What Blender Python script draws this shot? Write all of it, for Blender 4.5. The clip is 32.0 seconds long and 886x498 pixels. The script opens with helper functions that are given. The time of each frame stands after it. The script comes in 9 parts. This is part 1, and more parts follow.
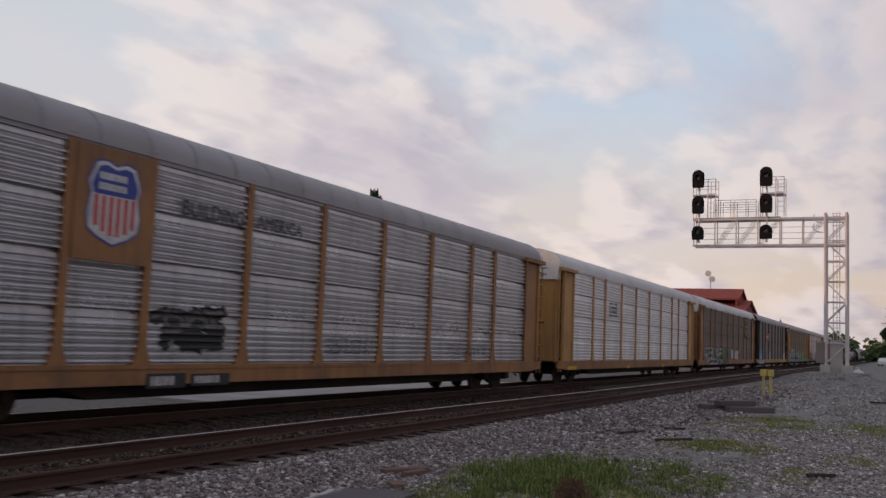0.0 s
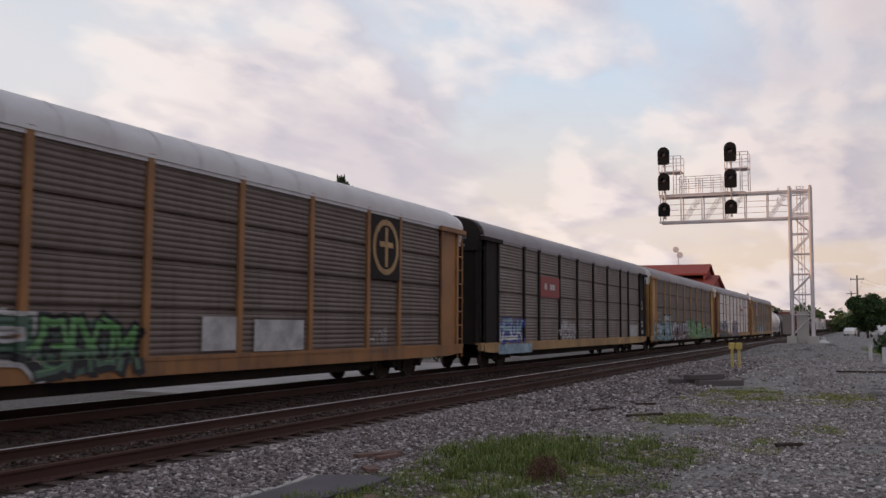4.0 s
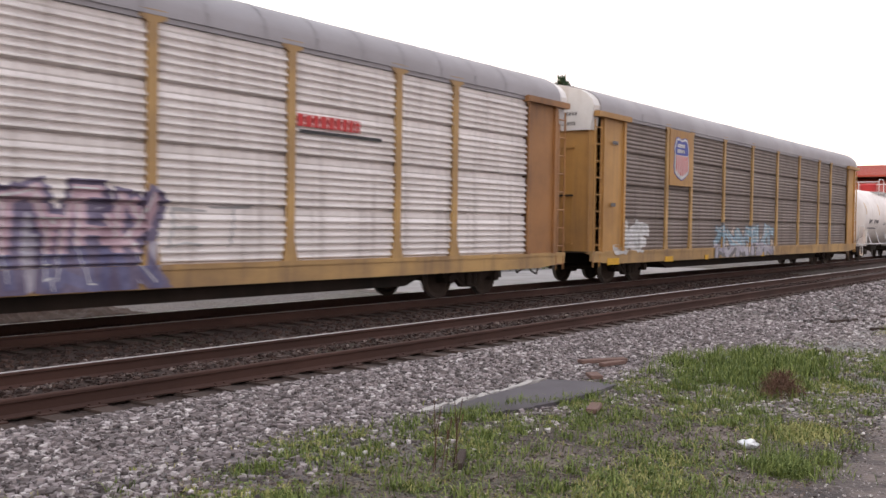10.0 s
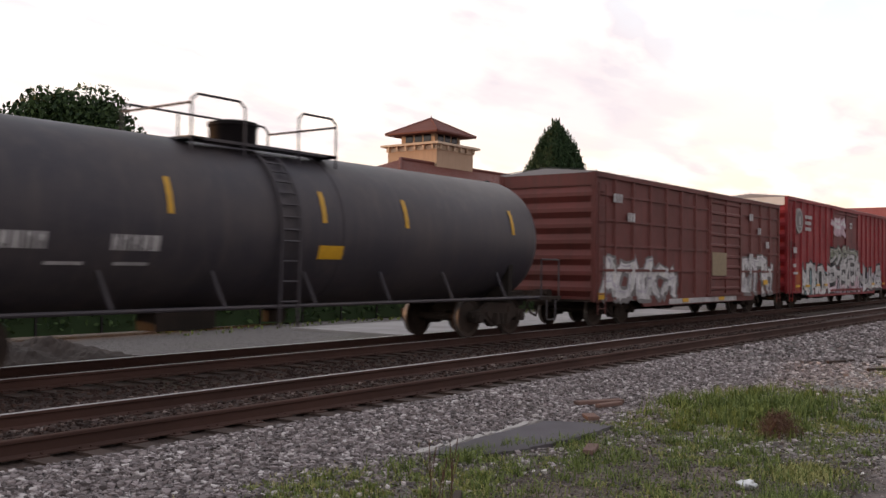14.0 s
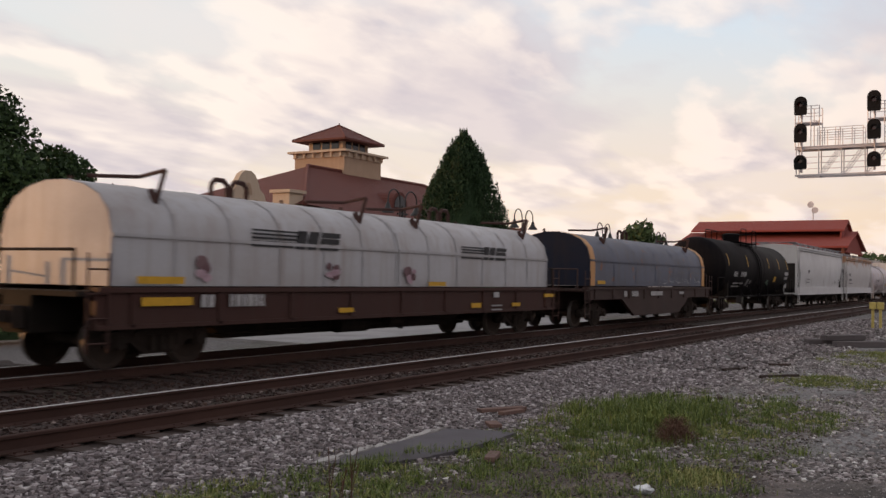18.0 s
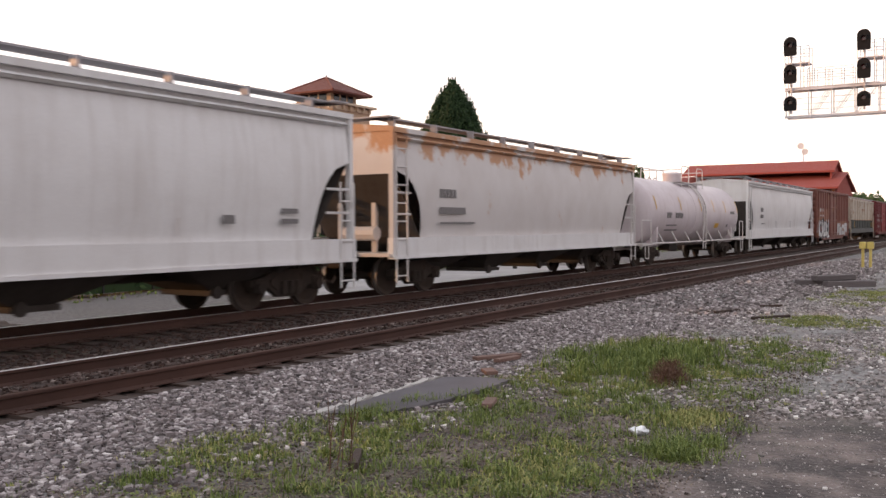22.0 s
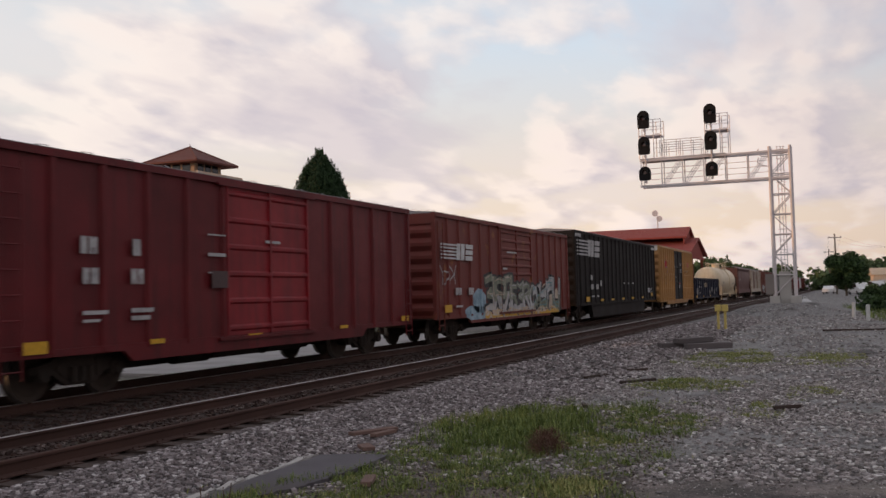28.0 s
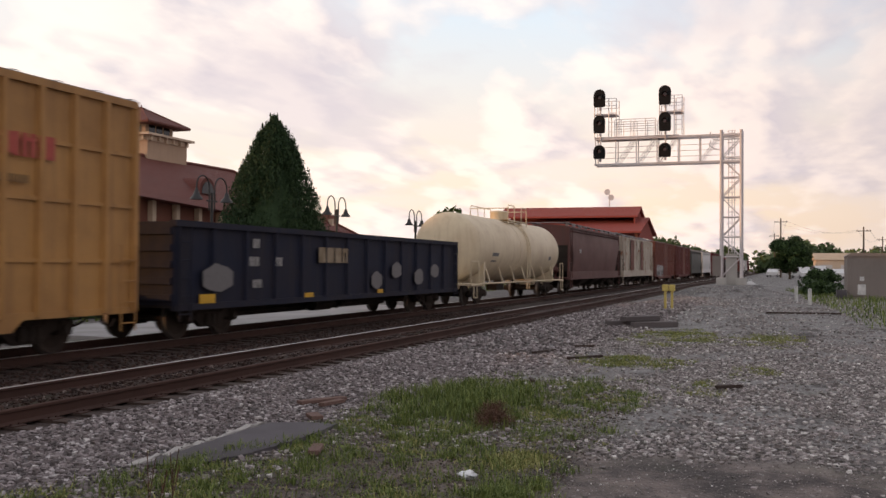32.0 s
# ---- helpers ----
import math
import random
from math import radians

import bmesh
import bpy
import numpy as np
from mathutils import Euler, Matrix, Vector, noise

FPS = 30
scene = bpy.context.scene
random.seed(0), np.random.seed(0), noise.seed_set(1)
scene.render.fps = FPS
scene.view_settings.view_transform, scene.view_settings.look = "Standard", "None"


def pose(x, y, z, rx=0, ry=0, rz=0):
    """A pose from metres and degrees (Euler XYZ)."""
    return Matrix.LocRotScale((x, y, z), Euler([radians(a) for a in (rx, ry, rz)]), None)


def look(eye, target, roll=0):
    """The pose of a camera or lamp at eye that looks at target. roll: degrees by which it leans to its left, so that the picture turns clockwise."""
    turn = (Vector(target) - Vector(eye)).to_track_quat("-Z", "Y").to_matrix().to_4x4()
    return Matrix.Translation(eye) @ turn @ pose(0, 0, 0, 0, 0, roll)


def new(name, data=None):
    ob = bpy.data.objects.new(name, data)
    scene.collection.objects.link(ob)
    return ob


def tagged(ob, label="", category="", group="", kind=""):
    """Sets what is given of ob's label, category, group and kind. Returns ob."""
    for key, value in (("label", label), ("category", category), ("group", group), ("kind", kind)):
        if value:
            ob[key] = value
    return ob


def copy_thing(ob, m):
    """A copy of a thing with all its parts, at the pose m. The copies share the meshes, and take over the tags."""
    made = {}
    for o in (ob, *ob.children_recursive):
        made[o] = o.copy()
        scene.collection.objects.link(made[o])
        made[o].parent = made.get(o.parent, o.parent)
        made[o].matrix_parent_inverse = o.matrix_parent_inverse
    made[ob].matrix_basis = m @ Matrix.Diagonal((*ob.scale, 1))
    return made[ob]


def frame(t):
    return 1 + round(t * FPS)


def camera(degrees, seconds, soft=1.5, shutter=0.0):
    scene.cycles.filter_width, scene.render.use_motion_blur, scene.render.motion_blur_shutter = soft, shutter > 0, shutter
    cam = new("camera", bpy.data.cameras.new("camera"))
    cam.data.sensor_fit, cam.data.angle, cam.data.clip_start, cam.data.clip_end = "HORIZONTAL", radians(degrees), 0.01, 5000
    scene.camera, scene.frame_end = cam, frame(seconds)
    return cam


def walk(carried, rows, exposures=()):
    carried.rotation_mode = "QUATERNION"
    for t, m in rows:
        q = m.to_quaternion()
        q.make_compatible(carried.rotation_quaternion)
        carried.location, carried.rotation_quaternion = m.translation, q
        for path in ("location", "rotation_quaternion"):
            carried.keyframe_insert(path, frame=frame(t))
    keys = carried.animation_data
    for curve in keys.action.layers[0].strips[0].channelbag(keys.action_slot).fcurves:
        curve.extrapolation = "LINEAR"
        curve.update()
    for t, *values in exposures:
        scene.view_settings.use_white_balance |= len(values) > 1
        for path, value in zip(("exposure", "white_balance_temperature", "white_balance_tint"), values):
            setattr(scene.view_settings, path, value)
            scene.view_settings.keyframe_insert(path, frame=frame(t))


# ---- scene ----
# The world: x runs along the rails, y across them away from the eye, z = 0 on top of the rails.
cam = camera(49.9, 32.0, soft=1.5, shutter=0.2)
# seconds, eye (m), tilt, roll and heading (degrees)
PATH = [
    (0, -0.18, -0.111, 1.616, 95.48, -2.205, -64.572),
    (0.5, -0.168, -0.114, 1.616, 94.805, -1.61, -65.103),
    (1, -0.158, -0.12, 1.632, 94.7, -1.388, -65.571),
    (1.5, -0.15, -0.135, 1.631, 94.851, -1.06, -65.705),
    (2, -0.152, -0.138, 1.62, 94.998, -0.549, -65.89),
    (2.5, -0.16, -0.133, 1.621, 95.084, -0.396, -65.699),
    (3, -0.164, -0.133, 1.625, 95.209, -0.281, -65.895),
    (3.5, -0.159, -0.147, 1.616, 95.349, -0.335, -66.292),
    (5.5, -0.17, -0.123, 1.606, 90.761, 0.002, -64.829),
    (6, -0.131, -0.134, 1.611, 91.855, 0.977, -64.253),
    (6.5, -0.06, -0.175, 1.623, 93.68, 0.928, -61.255),
    (7, -0.051, -0.158, 1.622, 93.374, -0.084, -57.914),
    (7.5, -0.113, -0.064, 1.644, 92.548, -1.194, -56.458),
    (8, -0.136, -0.008, 1.658, 92.871, -1.225, -57.738),
    (8.5, -0.07, -0.02, 1.653, 92.948, -1.342, -56.619),
    (9, -0.05, 0.007, 1.645, 92.521, -1.816, -56.974),
    (9.5, -0.055, 0.046, 1.641, 90.218, -1.54, -55.886),
    (10, -0.018, 0.026, 1.667, 88.465, -0.835, -53.146),
    (10.5, -0.024, 0.03, 1.66, 87.965, -1.664, -52.081),
    (11, -0.032, 0.013, 1.68, 88.202, -1.311, -51.126),
    (11.5, -0.013, 0, 1.668, 88.599, -1.057, -53.579),
    (12, -0.006, -0.004, 1.64, 90.159, -0.873, -57.58),
    (12.5, -0.022, 0.025, 1.627, 91.282, -1.225, -56.375),
    (13, -0.012, 0.045, 1.613, 91.68, -1.165, -54.526),
    (13.5, -0.006, 0.022, 1.626, 91.155, -0.721, -53.3),
    (15.5, 0.013, 0.041, 1.609, 91.093, -0.291, -54.44),
    (16, 0.023, 0.04, 1.6, 91.343, -0.598, -54.993),
    (16.5, 0.048, 0.03, 1.609, 91.265, -1.476, -56.202),
    (17, 0.055, 0.024, 1.613, 91.082, -1.551, -58.369),
    (17.5, 0.058, 0.026, 1.615, 91.379, -1.319, -58.982),
    (18, 0.077, 0.028, 1.607, 91.715, -1.029, -58.967),
    (18.5, 0.059, 0.027, 1.605, 90.941, -0.853, -58.993),
    (19, 0.074, 0.027, 1.602, 90.059, -0.608, -59.337),
    (19.5, 0.08, 0.026, 1.595, 89.804, -0.283, -60.309),
    (20, 0.064, 0.021, 1.604, 89.617, -0.069, -60.591),
    (20.5, 0.062, 0.016, 1.602, 89.538, 0.172, -60.543),
    (21, 0.074, 0.032, 1.596, 89.5, -0.283, -60.256),
    (21.5, 0.065, 0.025, 1.595, 89.242, 0.362, -59.798),
    (22, 0.048, 0.029, 1.6, 88.734, 0.377, -59.469),
    (22.5, 0.081, 0.036, 1.59, 88.503, 0.978, -58.144),
    (23, 0.084, 0.026, 1.59, 88.972, 0.837, -60.976),
    (23.5, 0.124, 0.009, 1.592, 89.327, -0.078, -63.685),
    (24, 0.141, 0.018, 1.591, 90.454, -0.366, -60.175),
    (24.5, 0.084, 0.119, 1.615, 90.698, -0.735, -66.79),
    (25, 0.051, 0.196, 1.623, 91.646, -0.188, -74.863),
    (25.5, 0.143, 0.169, 1.623, 92.198, -0.736, -74.727),
    (27.5, 0.103, 0.141, 1.642, 92.696, 0.502, -70.021),
    (28, 0.101, 0.146, 1.642, 92.745, 1.45, -67.373),
    (28.5, 0.096, 0.162, 1.645, 92.551, 1.59, -65.669),
    (29, 0.058, 0.135, 1.645, 92.313, 1.316, -65.915),
    (29.5, 0.081, 0.148, 1.64, 91.641, 0.545, -68.463),
    (30, 0.077, 0.126, 1.628, 90.368, 0.723, -69.323),
    (30.5, 0.058, 0.14, 1.633, 89.553, 0.174, -70.186),
    (31, 0.072, 0.144, 1.636, 89.799, 0.107, -69.101),
    (31.5, 0.068, 0.165, 1.643, 90.456, -0.183, -69.227),
    (32, 0.075, 0.165, 1.652, 91.022, -0.388, -70.317),
]
EXPOSURES = [(0.0, -0.72, 6400, 13), (3.5, -0.70, 6400, 13), (5.5, 0.30, 6900, 12), (6.0, 0.12, 6900, 12), (7.0, -0.20, 6900, 12), (8.0, 0.03, 6900, 12), (9.0, 0.10, 6900, 12), (10.0, 0.85, 6900, 12), (11.0, 1.35, 6900, 12), (12.0, 0.95, 6900, 12), (13.0, -0.25, 6900, 12), (15.5, 0.62, 6900, 12), (16.0, 0.58, 6900, 12), (17.0, 0.00, 6900, 12), (18.0, -0.40, 6900, 12), (19.0, -0.15, 6900, 12), (20.0, 0.08, 6900, 12), (21.0, 0.48, 6900, 12), (22.0, 0.53, 6900, 12), (23.0, 0.54, 6900, 12), (24.0, 0.00, 6900, 12), (25.0, -0.25, 6900, 12), (28.0, -0.48, 6700, 12), (29.0, -0.30, 6700, 12), (30.0, -0.10, 6800, 12), (31.0, 0.12, 6900, 12), (32.0, -0.20, 6900, 12)]
walk(cam, [(t, pose(x, y, z, rx, ry, rz)) for t, x, y, z, rx, ry, rz in PATH], EXPOSURES)

# ---- sky and sun ----
CLOUD_SEED = 3.1
SUN_AZ, SUN_EL = 111.0, 5.0          # degrees from +x towards +y; low evening sun beyond the train


def make_world():
    w = bpy.data.worlds.new("evening_sky")
    scene.world = w
    w.use_nodes = True
    n, l = w.node_tree.nodes, w.node_tree.links
    n.clear()
    out = n.new("ShaderNodeOutputWorld")
    bg = n.new("ShaderNodeBackground")
    l.new(bg.outputs[0], out.inputs[0])
    co = n.new("ShaderNodeTexCoord")
    sep = n.new("ShaderNodeSeparateXYZ")
    l.new(co.outputs["Generated"], sep.inputs[0])

    def math_(op, a, b=0.0, c=None):
        m = n.new("ShaderNodeMath")
        m.operation = op
        for i, v in enumerate((a, b) if c is None else (a, b, c)):
            if isinstance(v, (int, float)):
                m.inputs[i].default_value = v
            else:
                l.new(v, m.inputs[i])
        return m.outputs[0]

    def mix(f, a, b):
        m = n.new("ShaderNodeMix")
        m.data_type = "RGBA"
        for i, v in ((0, f), (6, a), (7, b)):
            if isinstance(v, (int, float)):
                m.inputs[i].default_value = v
            elif isinstance(v, tuple):
                m.inputs[i].default_value = (*v, 1)
            else:
                l.new(v, m.inputs[i])
        return m.outputs[2]

    def ramp(v, stops):
        r = n.new("ShaderNodeValToRGB")
        e = r.color_ramp.elements
        while len(e) < len(stops):
            e.new(0.5)
        for q, (p, c) in zip(e, stops):
            q.position, q.color = p, (*c, 1)
        l.new(v, r.inputs[0])
        return r.outputs[0]

    x, y, z = sep.outputs
    h = math_("MAXIMUM", z, 0.0)
    # towards the sun the air is whiter and warmer, away from it bluer
    s = math_("ADD", math_("MULTIPLY", x, math.cos(radians(SUN_AZ))), math_("MULTIPLY", y, math.sin(radians(SUN_AZ))))
    near = ramp(math_("MULTIPLY_ADD", s, 0.5, 0.5), [(0.0, (0, 0, 0)), (0.75, (1, 1, 1))])
    clear_away = ramp(h, [(0.0, (1.02, 0.78, 0.58)), (0.05, (1.12, 0.87, 0.66)), (0.13, (1.02, 0.88, 0.78)), (0.26, (0.66, 0.90, 1.16)), (0.45, (0.58, 0.76, 1.0)), (1.0, (0.46, 0.56, 0.72))])
    clear_sun = ramp(h, [(0.0, (1.05, 0.83, 0.60)), (0.07, (1.10, 0.96, 0.80)), (0.25, (0.90, 0.97, 1.02)), (0.5, (0.72, 0.80, 0.90)), (1.0, (0.46, 0.56, 0.72))])
    clear = mix(near, clear_away, clear_sun)

    def layer(base, stretch):
        """A sheet of clouds at one height, so that they crowd together towards the horizon."""
        d = math_("ADD", h, base)
        v = n.new("ShaderNodeCombineXYZ")
        l.new(math_("DIVIDE", x, d), v.inputs[0])
        l.new(math_("MULTIPLY", math_("DIVIDE", y, d), stretch), v.inputs[1])
        return v.outputs[0]

    def clouds(vec, scale, detail, seed, rough=0.55, warp=0.0, off=(0.0, 0.0)):
        t = n.new("ShaderNodeTexNoise")
        t.inputs["Scale"].default_value, t.inputs["Detail"].default_value, t.inputs["Roughness"].default_value = scale, detail, rough
        t.inputs["Distortion"].default_value = warp
        m = n.new("ShaderNodeMapping")
        m.inputs["Location"].default_value = (seed + off[0], seed * 0.7 + off[1], seed * 0.3)
        l.new(vec, m.inputs[0])
        l.new(m.outputs[0], t.inputs[0])
        return t.outputs[0]

    lit = mix(near, (1.30, 1.08, 0.98), (1.34, 1.22, 1.12))
    grey = mix(near, (0.74, 0.67, 0.76), (0.80, 0.75, 0.82))
    pink = mix(near, (1.02, 0.87, 0.85), (1.05, 0.99, 0.98))
    # a high veil, then heaped clouds whose sides towards the sun are bright
    veil = ramp(clouds(layer(0.16, 1.5), 0.9, 7, CLOUD_SEED + 4.0, 0.6, 0.3), [(0.42, (0, 0, 0)), (0.62, (0.5, 0.5, 0.5))])
    sky = mix(veil, clear, pink)
    low = layer(0.20, 1.5)
    toward = (0.10 * math.cos(radians(SUN_AZ)), 0.10 * math.sin(radians(SUN_AZ)))
    big = clouds(low, 1.6, 6, CLOUD_SEED, 0.47, 0.1)
    ahead = clouds(low, 1.6, 6, CLOUD_SEED, 0.47, 0.1, toward)
    rim = math_("MULTIPLY_ADD", math_("SUBTRACT", big, ahead), 3.4, 0.5)
    cover = ramp(big, [(0.44, (0, 0, 0)), (0.50, (0.6, 0.6, 0.6)), (0.60, (1, 1, 1))])
    thick = ramp(big, [(0.50, (0, 0, 0)), (0.68, (1, 1, 1))])
    body = mix(ramp(rim, [(0.25, (0, 0, 0)), (0.62, (1, 1, 1))]), grey, lit)
    body = mix(math_("MULTIPLY", thick, 0.35), body, grey)
    sky = mix(math_("MULTIPLY", cover, math_("SUBTRACT", 0.95, math_("MULTIPLY", h, 0.4))), sky, body)
    # a thin bank of cloud lies along the horizon haze
    flat_ = clouds(layer(0.05, 2.2), 0.5, 6, CLOUD_SEED + 9.0, 0.5, 0.2)
    bank = math_("MULTIPLY", ramp(flat_, [(0.52, (0, 0, 0)), (0.64, (0.6, 0.6, 0.6))]), ramp(h, [(0.06, (0, 0, 0)), (0.12, (1, 1, 1)), (0.26, (1, 1, 1)), (0.4, (0, 0, 0))]))
    sky = mix(bank, sky, grey)
    # the evening sky opposite the sun is dim near the ground
    away = math_("MULTIPLY", ramp(math_("MULTIPLY_ADD", s, 0.5, 0.5), [(0.05, (1, 1, 1)), (0.40, (0, 0, 0))]), ramp(h, [(0.25, (1, 1, 1)), (0.85, (0, 0, 0))]))
    sky = mix(away, sky, (0.50, 0.47, 0.51))
    sky = mix(ramp(h, [(0.48, (0, 0, 0)), (0.75, (0.6, 0.6, 0.6))]), sky, (0.50, 0.55, 0.66))
    below = mix(ramp(math_("ADD", math_("MULTIPLY", z, 6.0), 1.0), [(0.9, (0, 0, 0)), (1.0, (1, 1, 1))]), (0.16, 0.15, 0.14), sky)
    l.new(below, bg.inputs[0])
    bg.inputs[1].default_value = 1.1


make_world()
sun = new("sun", bpy.data.lights.new("sun", "SUN"))
sun.data.energy, sun.data.angle, sun.data.color = 2.6, radians(1.5), (1.0, 0.52, 0.22)
sun.matrix_world = look((100 * math.cos(radians(SUN_AZ)), 100 * math.sin(radians(SUN_AZ)), 100 * math.tan(radians(SUN_EL))), (0, 0, 0))

# ---- small helpers for meshes ----
def box(bm, x0, x1, y0, y1, z0, z1):
    v = [bm.verts.new((x, y, z)) for z in (z0, z1) for y in (y0, y1) for x in (x0, x1)]
    for f in ((0, 2, 3, 1), (4, 5, 7, 6), (0, 1, 5, 4), (2, 6, 7, 3), (0, 4, 6, 2), (1, 3, 7, 5)):
        bm.faces.new([v[i] for i in f])


def prism(bm, pts, axis, a, b, caps=True):
    """A polygon pushed along an axis; its points are given in the other two axes, in order."""
    def at(p, c):
        return {"x": (c, p[0], p[1]), "y": (p[0], c, p[1]), "z": (p[0], p[1], c)}[axis]
    r0, r1 = [bm.verts.new(at(p, a)) for p in pts], [bm.verts.new(at(p, b)) for p in pts]
    n = len(pts)
    for i in range(n):
        bm.faces.new((r0[i], r0[(i + 1) % n], r1[(i + 1) % n], r1[i]))
    if caps:
        bm.faces.new(r0[::-1])
        bm.faces.new(r1)


def strip(bm, pts, x0, x1):
    """An open profile of (y, z) points drawn out along x."""
    r0, r1 = [bm.verts.new((x0, *p)) for p in pts], [bm.verts.new((x1, *p)) for p in pts]
    for i in range(len(pts) - 1):
        bm.faces.new((r0[i], r0[i + 1], r1[i + 1], r1[i]))


def cyl(bm, p0, p1, r, n=10, r2=None):
    p0, p1 = Vector(p0), Vector(p1)
    d = (p1 - p0).normalized()
    u = d.orthogonal().normalized()
    w = d.cross(u)
    ring = []
    for p, q in ((p0, r), (p1, r if r2 is None else r2)):
        ring.append([bm.verts.new(p + u * (q * math.cos(2 * math.pi * i / n)) + w * (q * math.sin(2 * math.pi * i / n))) for i in range(n)])
    for i in range(n):
        bm.faces.new((ring[0][i], ring[0][(i + 1) % n], ring[1][(i + 1) % n], ring[1][i]))
    bm.faces.new(ring[0][::-1])
    bm.faces.new(ring[1])


def tube(bm, pts, r, n=6):
    for a, b in zip(pts, pts[1:]):
        cyl(bm, a, b, r, n)


def revolve(bm, prof, axis, n=28):
    """Spin (along, radius) points round the x or z axis through the origin; ends with radius 0 close."""
    rings = []
    for a, r in prof:
        ring = []
        for i in range(n):
            c, s = r * math.cos(2 * math.pi * i / n), r * math.sin(2 * math.pi * i / n)
            ring.append(bm.verts.new((a, c, s) if axis == "x" else (c, s, a)))
        rings.append(ring)
    for A, B in zip(rings, rings[1:]):
        for i in range(n):
            bm.faces.new((A[i], A[(i + 1) % n], B[(i + 1) % n], B[i]))
    bm.faces.new(rings[0][::-1])
    bm.faces.new(rings[-1])


def shift(bm, x=0, y=0, z=0):
    bmesh.ops.translate(bm, verts=bm.verts, vec=(x, y, z))


def part(name, bm, material, parent=None, label="", smooth=False):
    """Link a bmesh as one mesh object under a thing or a part."""
    me = bpy.data.meshes.new(name)
    bmesh.ops.recalc_face_normals(bm, faces=bm.faces)
    bm.to_mesh(me)
    bm.free()
    for m in (material if isinstance(material, (list, tuple)) else [material]):
        me.materials.append(m)
    if smooth:
        me.shade_smooth()
        me.set_sharp_from_angle(angle=radians(42))
    ob = new(name, me)
    ob.parent = parent
    return tagged(ob, label)


def islands(name, bm, material, parent=None, label="", smooth=False):
    """Link every connected piece of a bmesh as a part of its own."""
    bm.verts.index_update()
    bm.verts.ensure_lookup_table()
    seen, out = set(), []
    for v0 in bm.verts:
        if v0.index in seen:
            continue
        stack, group = [v0], []
        seen.add(v0.index)
        while stack:
            v = stack.pop()
            group.append(v)
            for e in v.link_edges:
                w = e.other_vert(v)
                if w.index not in seen:
                    seen.add(w.index)
                    stack.append(w)
        piece = bmesh.new()
        new_ = {v.index: piece.verts.new(v.co) for v in group}
        for f in {f for v in group for f in v.link_faces}:
            piece.faces.new([new_[v.index] for v in f.verts]).material_index = f.material_index
        out.append(part(name, piece, material, parent, label, smooth))
    bm.free()
    return out


def halves(name, bm, material, parent=None, label=""):
    """Two parts from one bmesh: what lies at -x and what lies at +x."""
    far = bm.copy()
    bmesh.ops.delete(bm, geom=[v for v in bm.verts if v.co.x > 0], context="VERTS")
    bmesh.ops.delete(far, geom=[v for v in far.verts if v.co.x <= 0], context="VERTS")
    return [part(name, b, material, parent, label) for b in (bm, far)]


def share(name, ob, parent, m=None):
    """Another object on the mesh of ob, under parent, at the pose m."""
    o = new(name, ob.data)
    o.parent = parent
    if m is not None:
        o.matrix_local = m
    return o


def bx(name, material, parent, *b, label=""):
    bm = bmesh.new()
    box(bm, *b)
    return part(name, bm, material, parent, label)


def thing(name, label, category, m=None, group="", kind=""):
    ob = new(name)
    ob.empty_display_size = 0.3
    if m is not None:
        ob.matrix_world = m
    return tagged(ob, label, category, group, kind)


# ---- materials ----
def nodes(name):
    m = bpy.data.materials.new(name)
    m.use_nodes = True
    return m, m.node_tree.nodes, m.node_tree.links, m.node_tree.nodes["Principled BSDF"]


def tex(n, l, kind, co, scale, stretch=(1, 1, 1), detail=4, rough=0.55):
    mp = n.new("ShaderNodeMapping")
    mp.inputs["Scale"].default_value = stretch
    l.new(co, mp.inputs[0])
    t = n.new("ShaderNodeTexNoise" if kind == "noise" else "ShaderNodeTexVoronoi")
    t.inputs["Scale"].default_value = scale
    if kind == "noise":
        t.inputs["Detail"].default_value, t.inputs["Roughness"].default_value = detail, rough
    l.new(mp.outputs[0], t.inputs["Vector"])
    return t


def ramp_(n, l, v, lo, hi, a=(0, 0, 0), b=(1, 1, 1)):
    r = n.new("ShaderNodeValToRGB")
    r.color_ramp.elements[0].position, r.color_ramp.elements[1].position = lo, hi
    r.color_ramp.elements[0].color, r.color_ramp.elements[1].color = (*a, 1), (*b, 1)
    l.new(v, r.inputs[0])
    return r.outputs[0]


def mix_(n, l, f, a, b, mode="MIX"):
    m = n.new("ShaderNodeMix")
    m.data_type, m.blend_type = "RGBA", mode
    for i, v in ((0, f), (6, a), (7, b)):
        if isinstance(v, (int, float)):
            m.inputs[i].default_value = v
        elif isinstance(v, tuple):
            m.inputs[i].default_value = (*v, 1)
        else:
            l.new(v, m.inputs[i])
    return m.outputs[2]


def times_(n, l, a, k):
    m = n.new("ShaderNodeMath")
    m.operation = "MULTIPLY"
    l.new(a, m.inputs[0])
    if isinstance(k, (int, float)):
        m.inputs[1].default_value = k
    else:
        l.new(k, m.inputs[1])
    return m.outputs[0]


def bump(n, l, b, h, strength, dist):
    k = n.new("ShaderNodeBump")
    k.inputs["Strength"].default_value, k.inputs["Distance"].default_value = strength, dist
    l.new(h, k.inputs["Height"])
    l.new(k.outputs[0], b.inputs["Normal"])


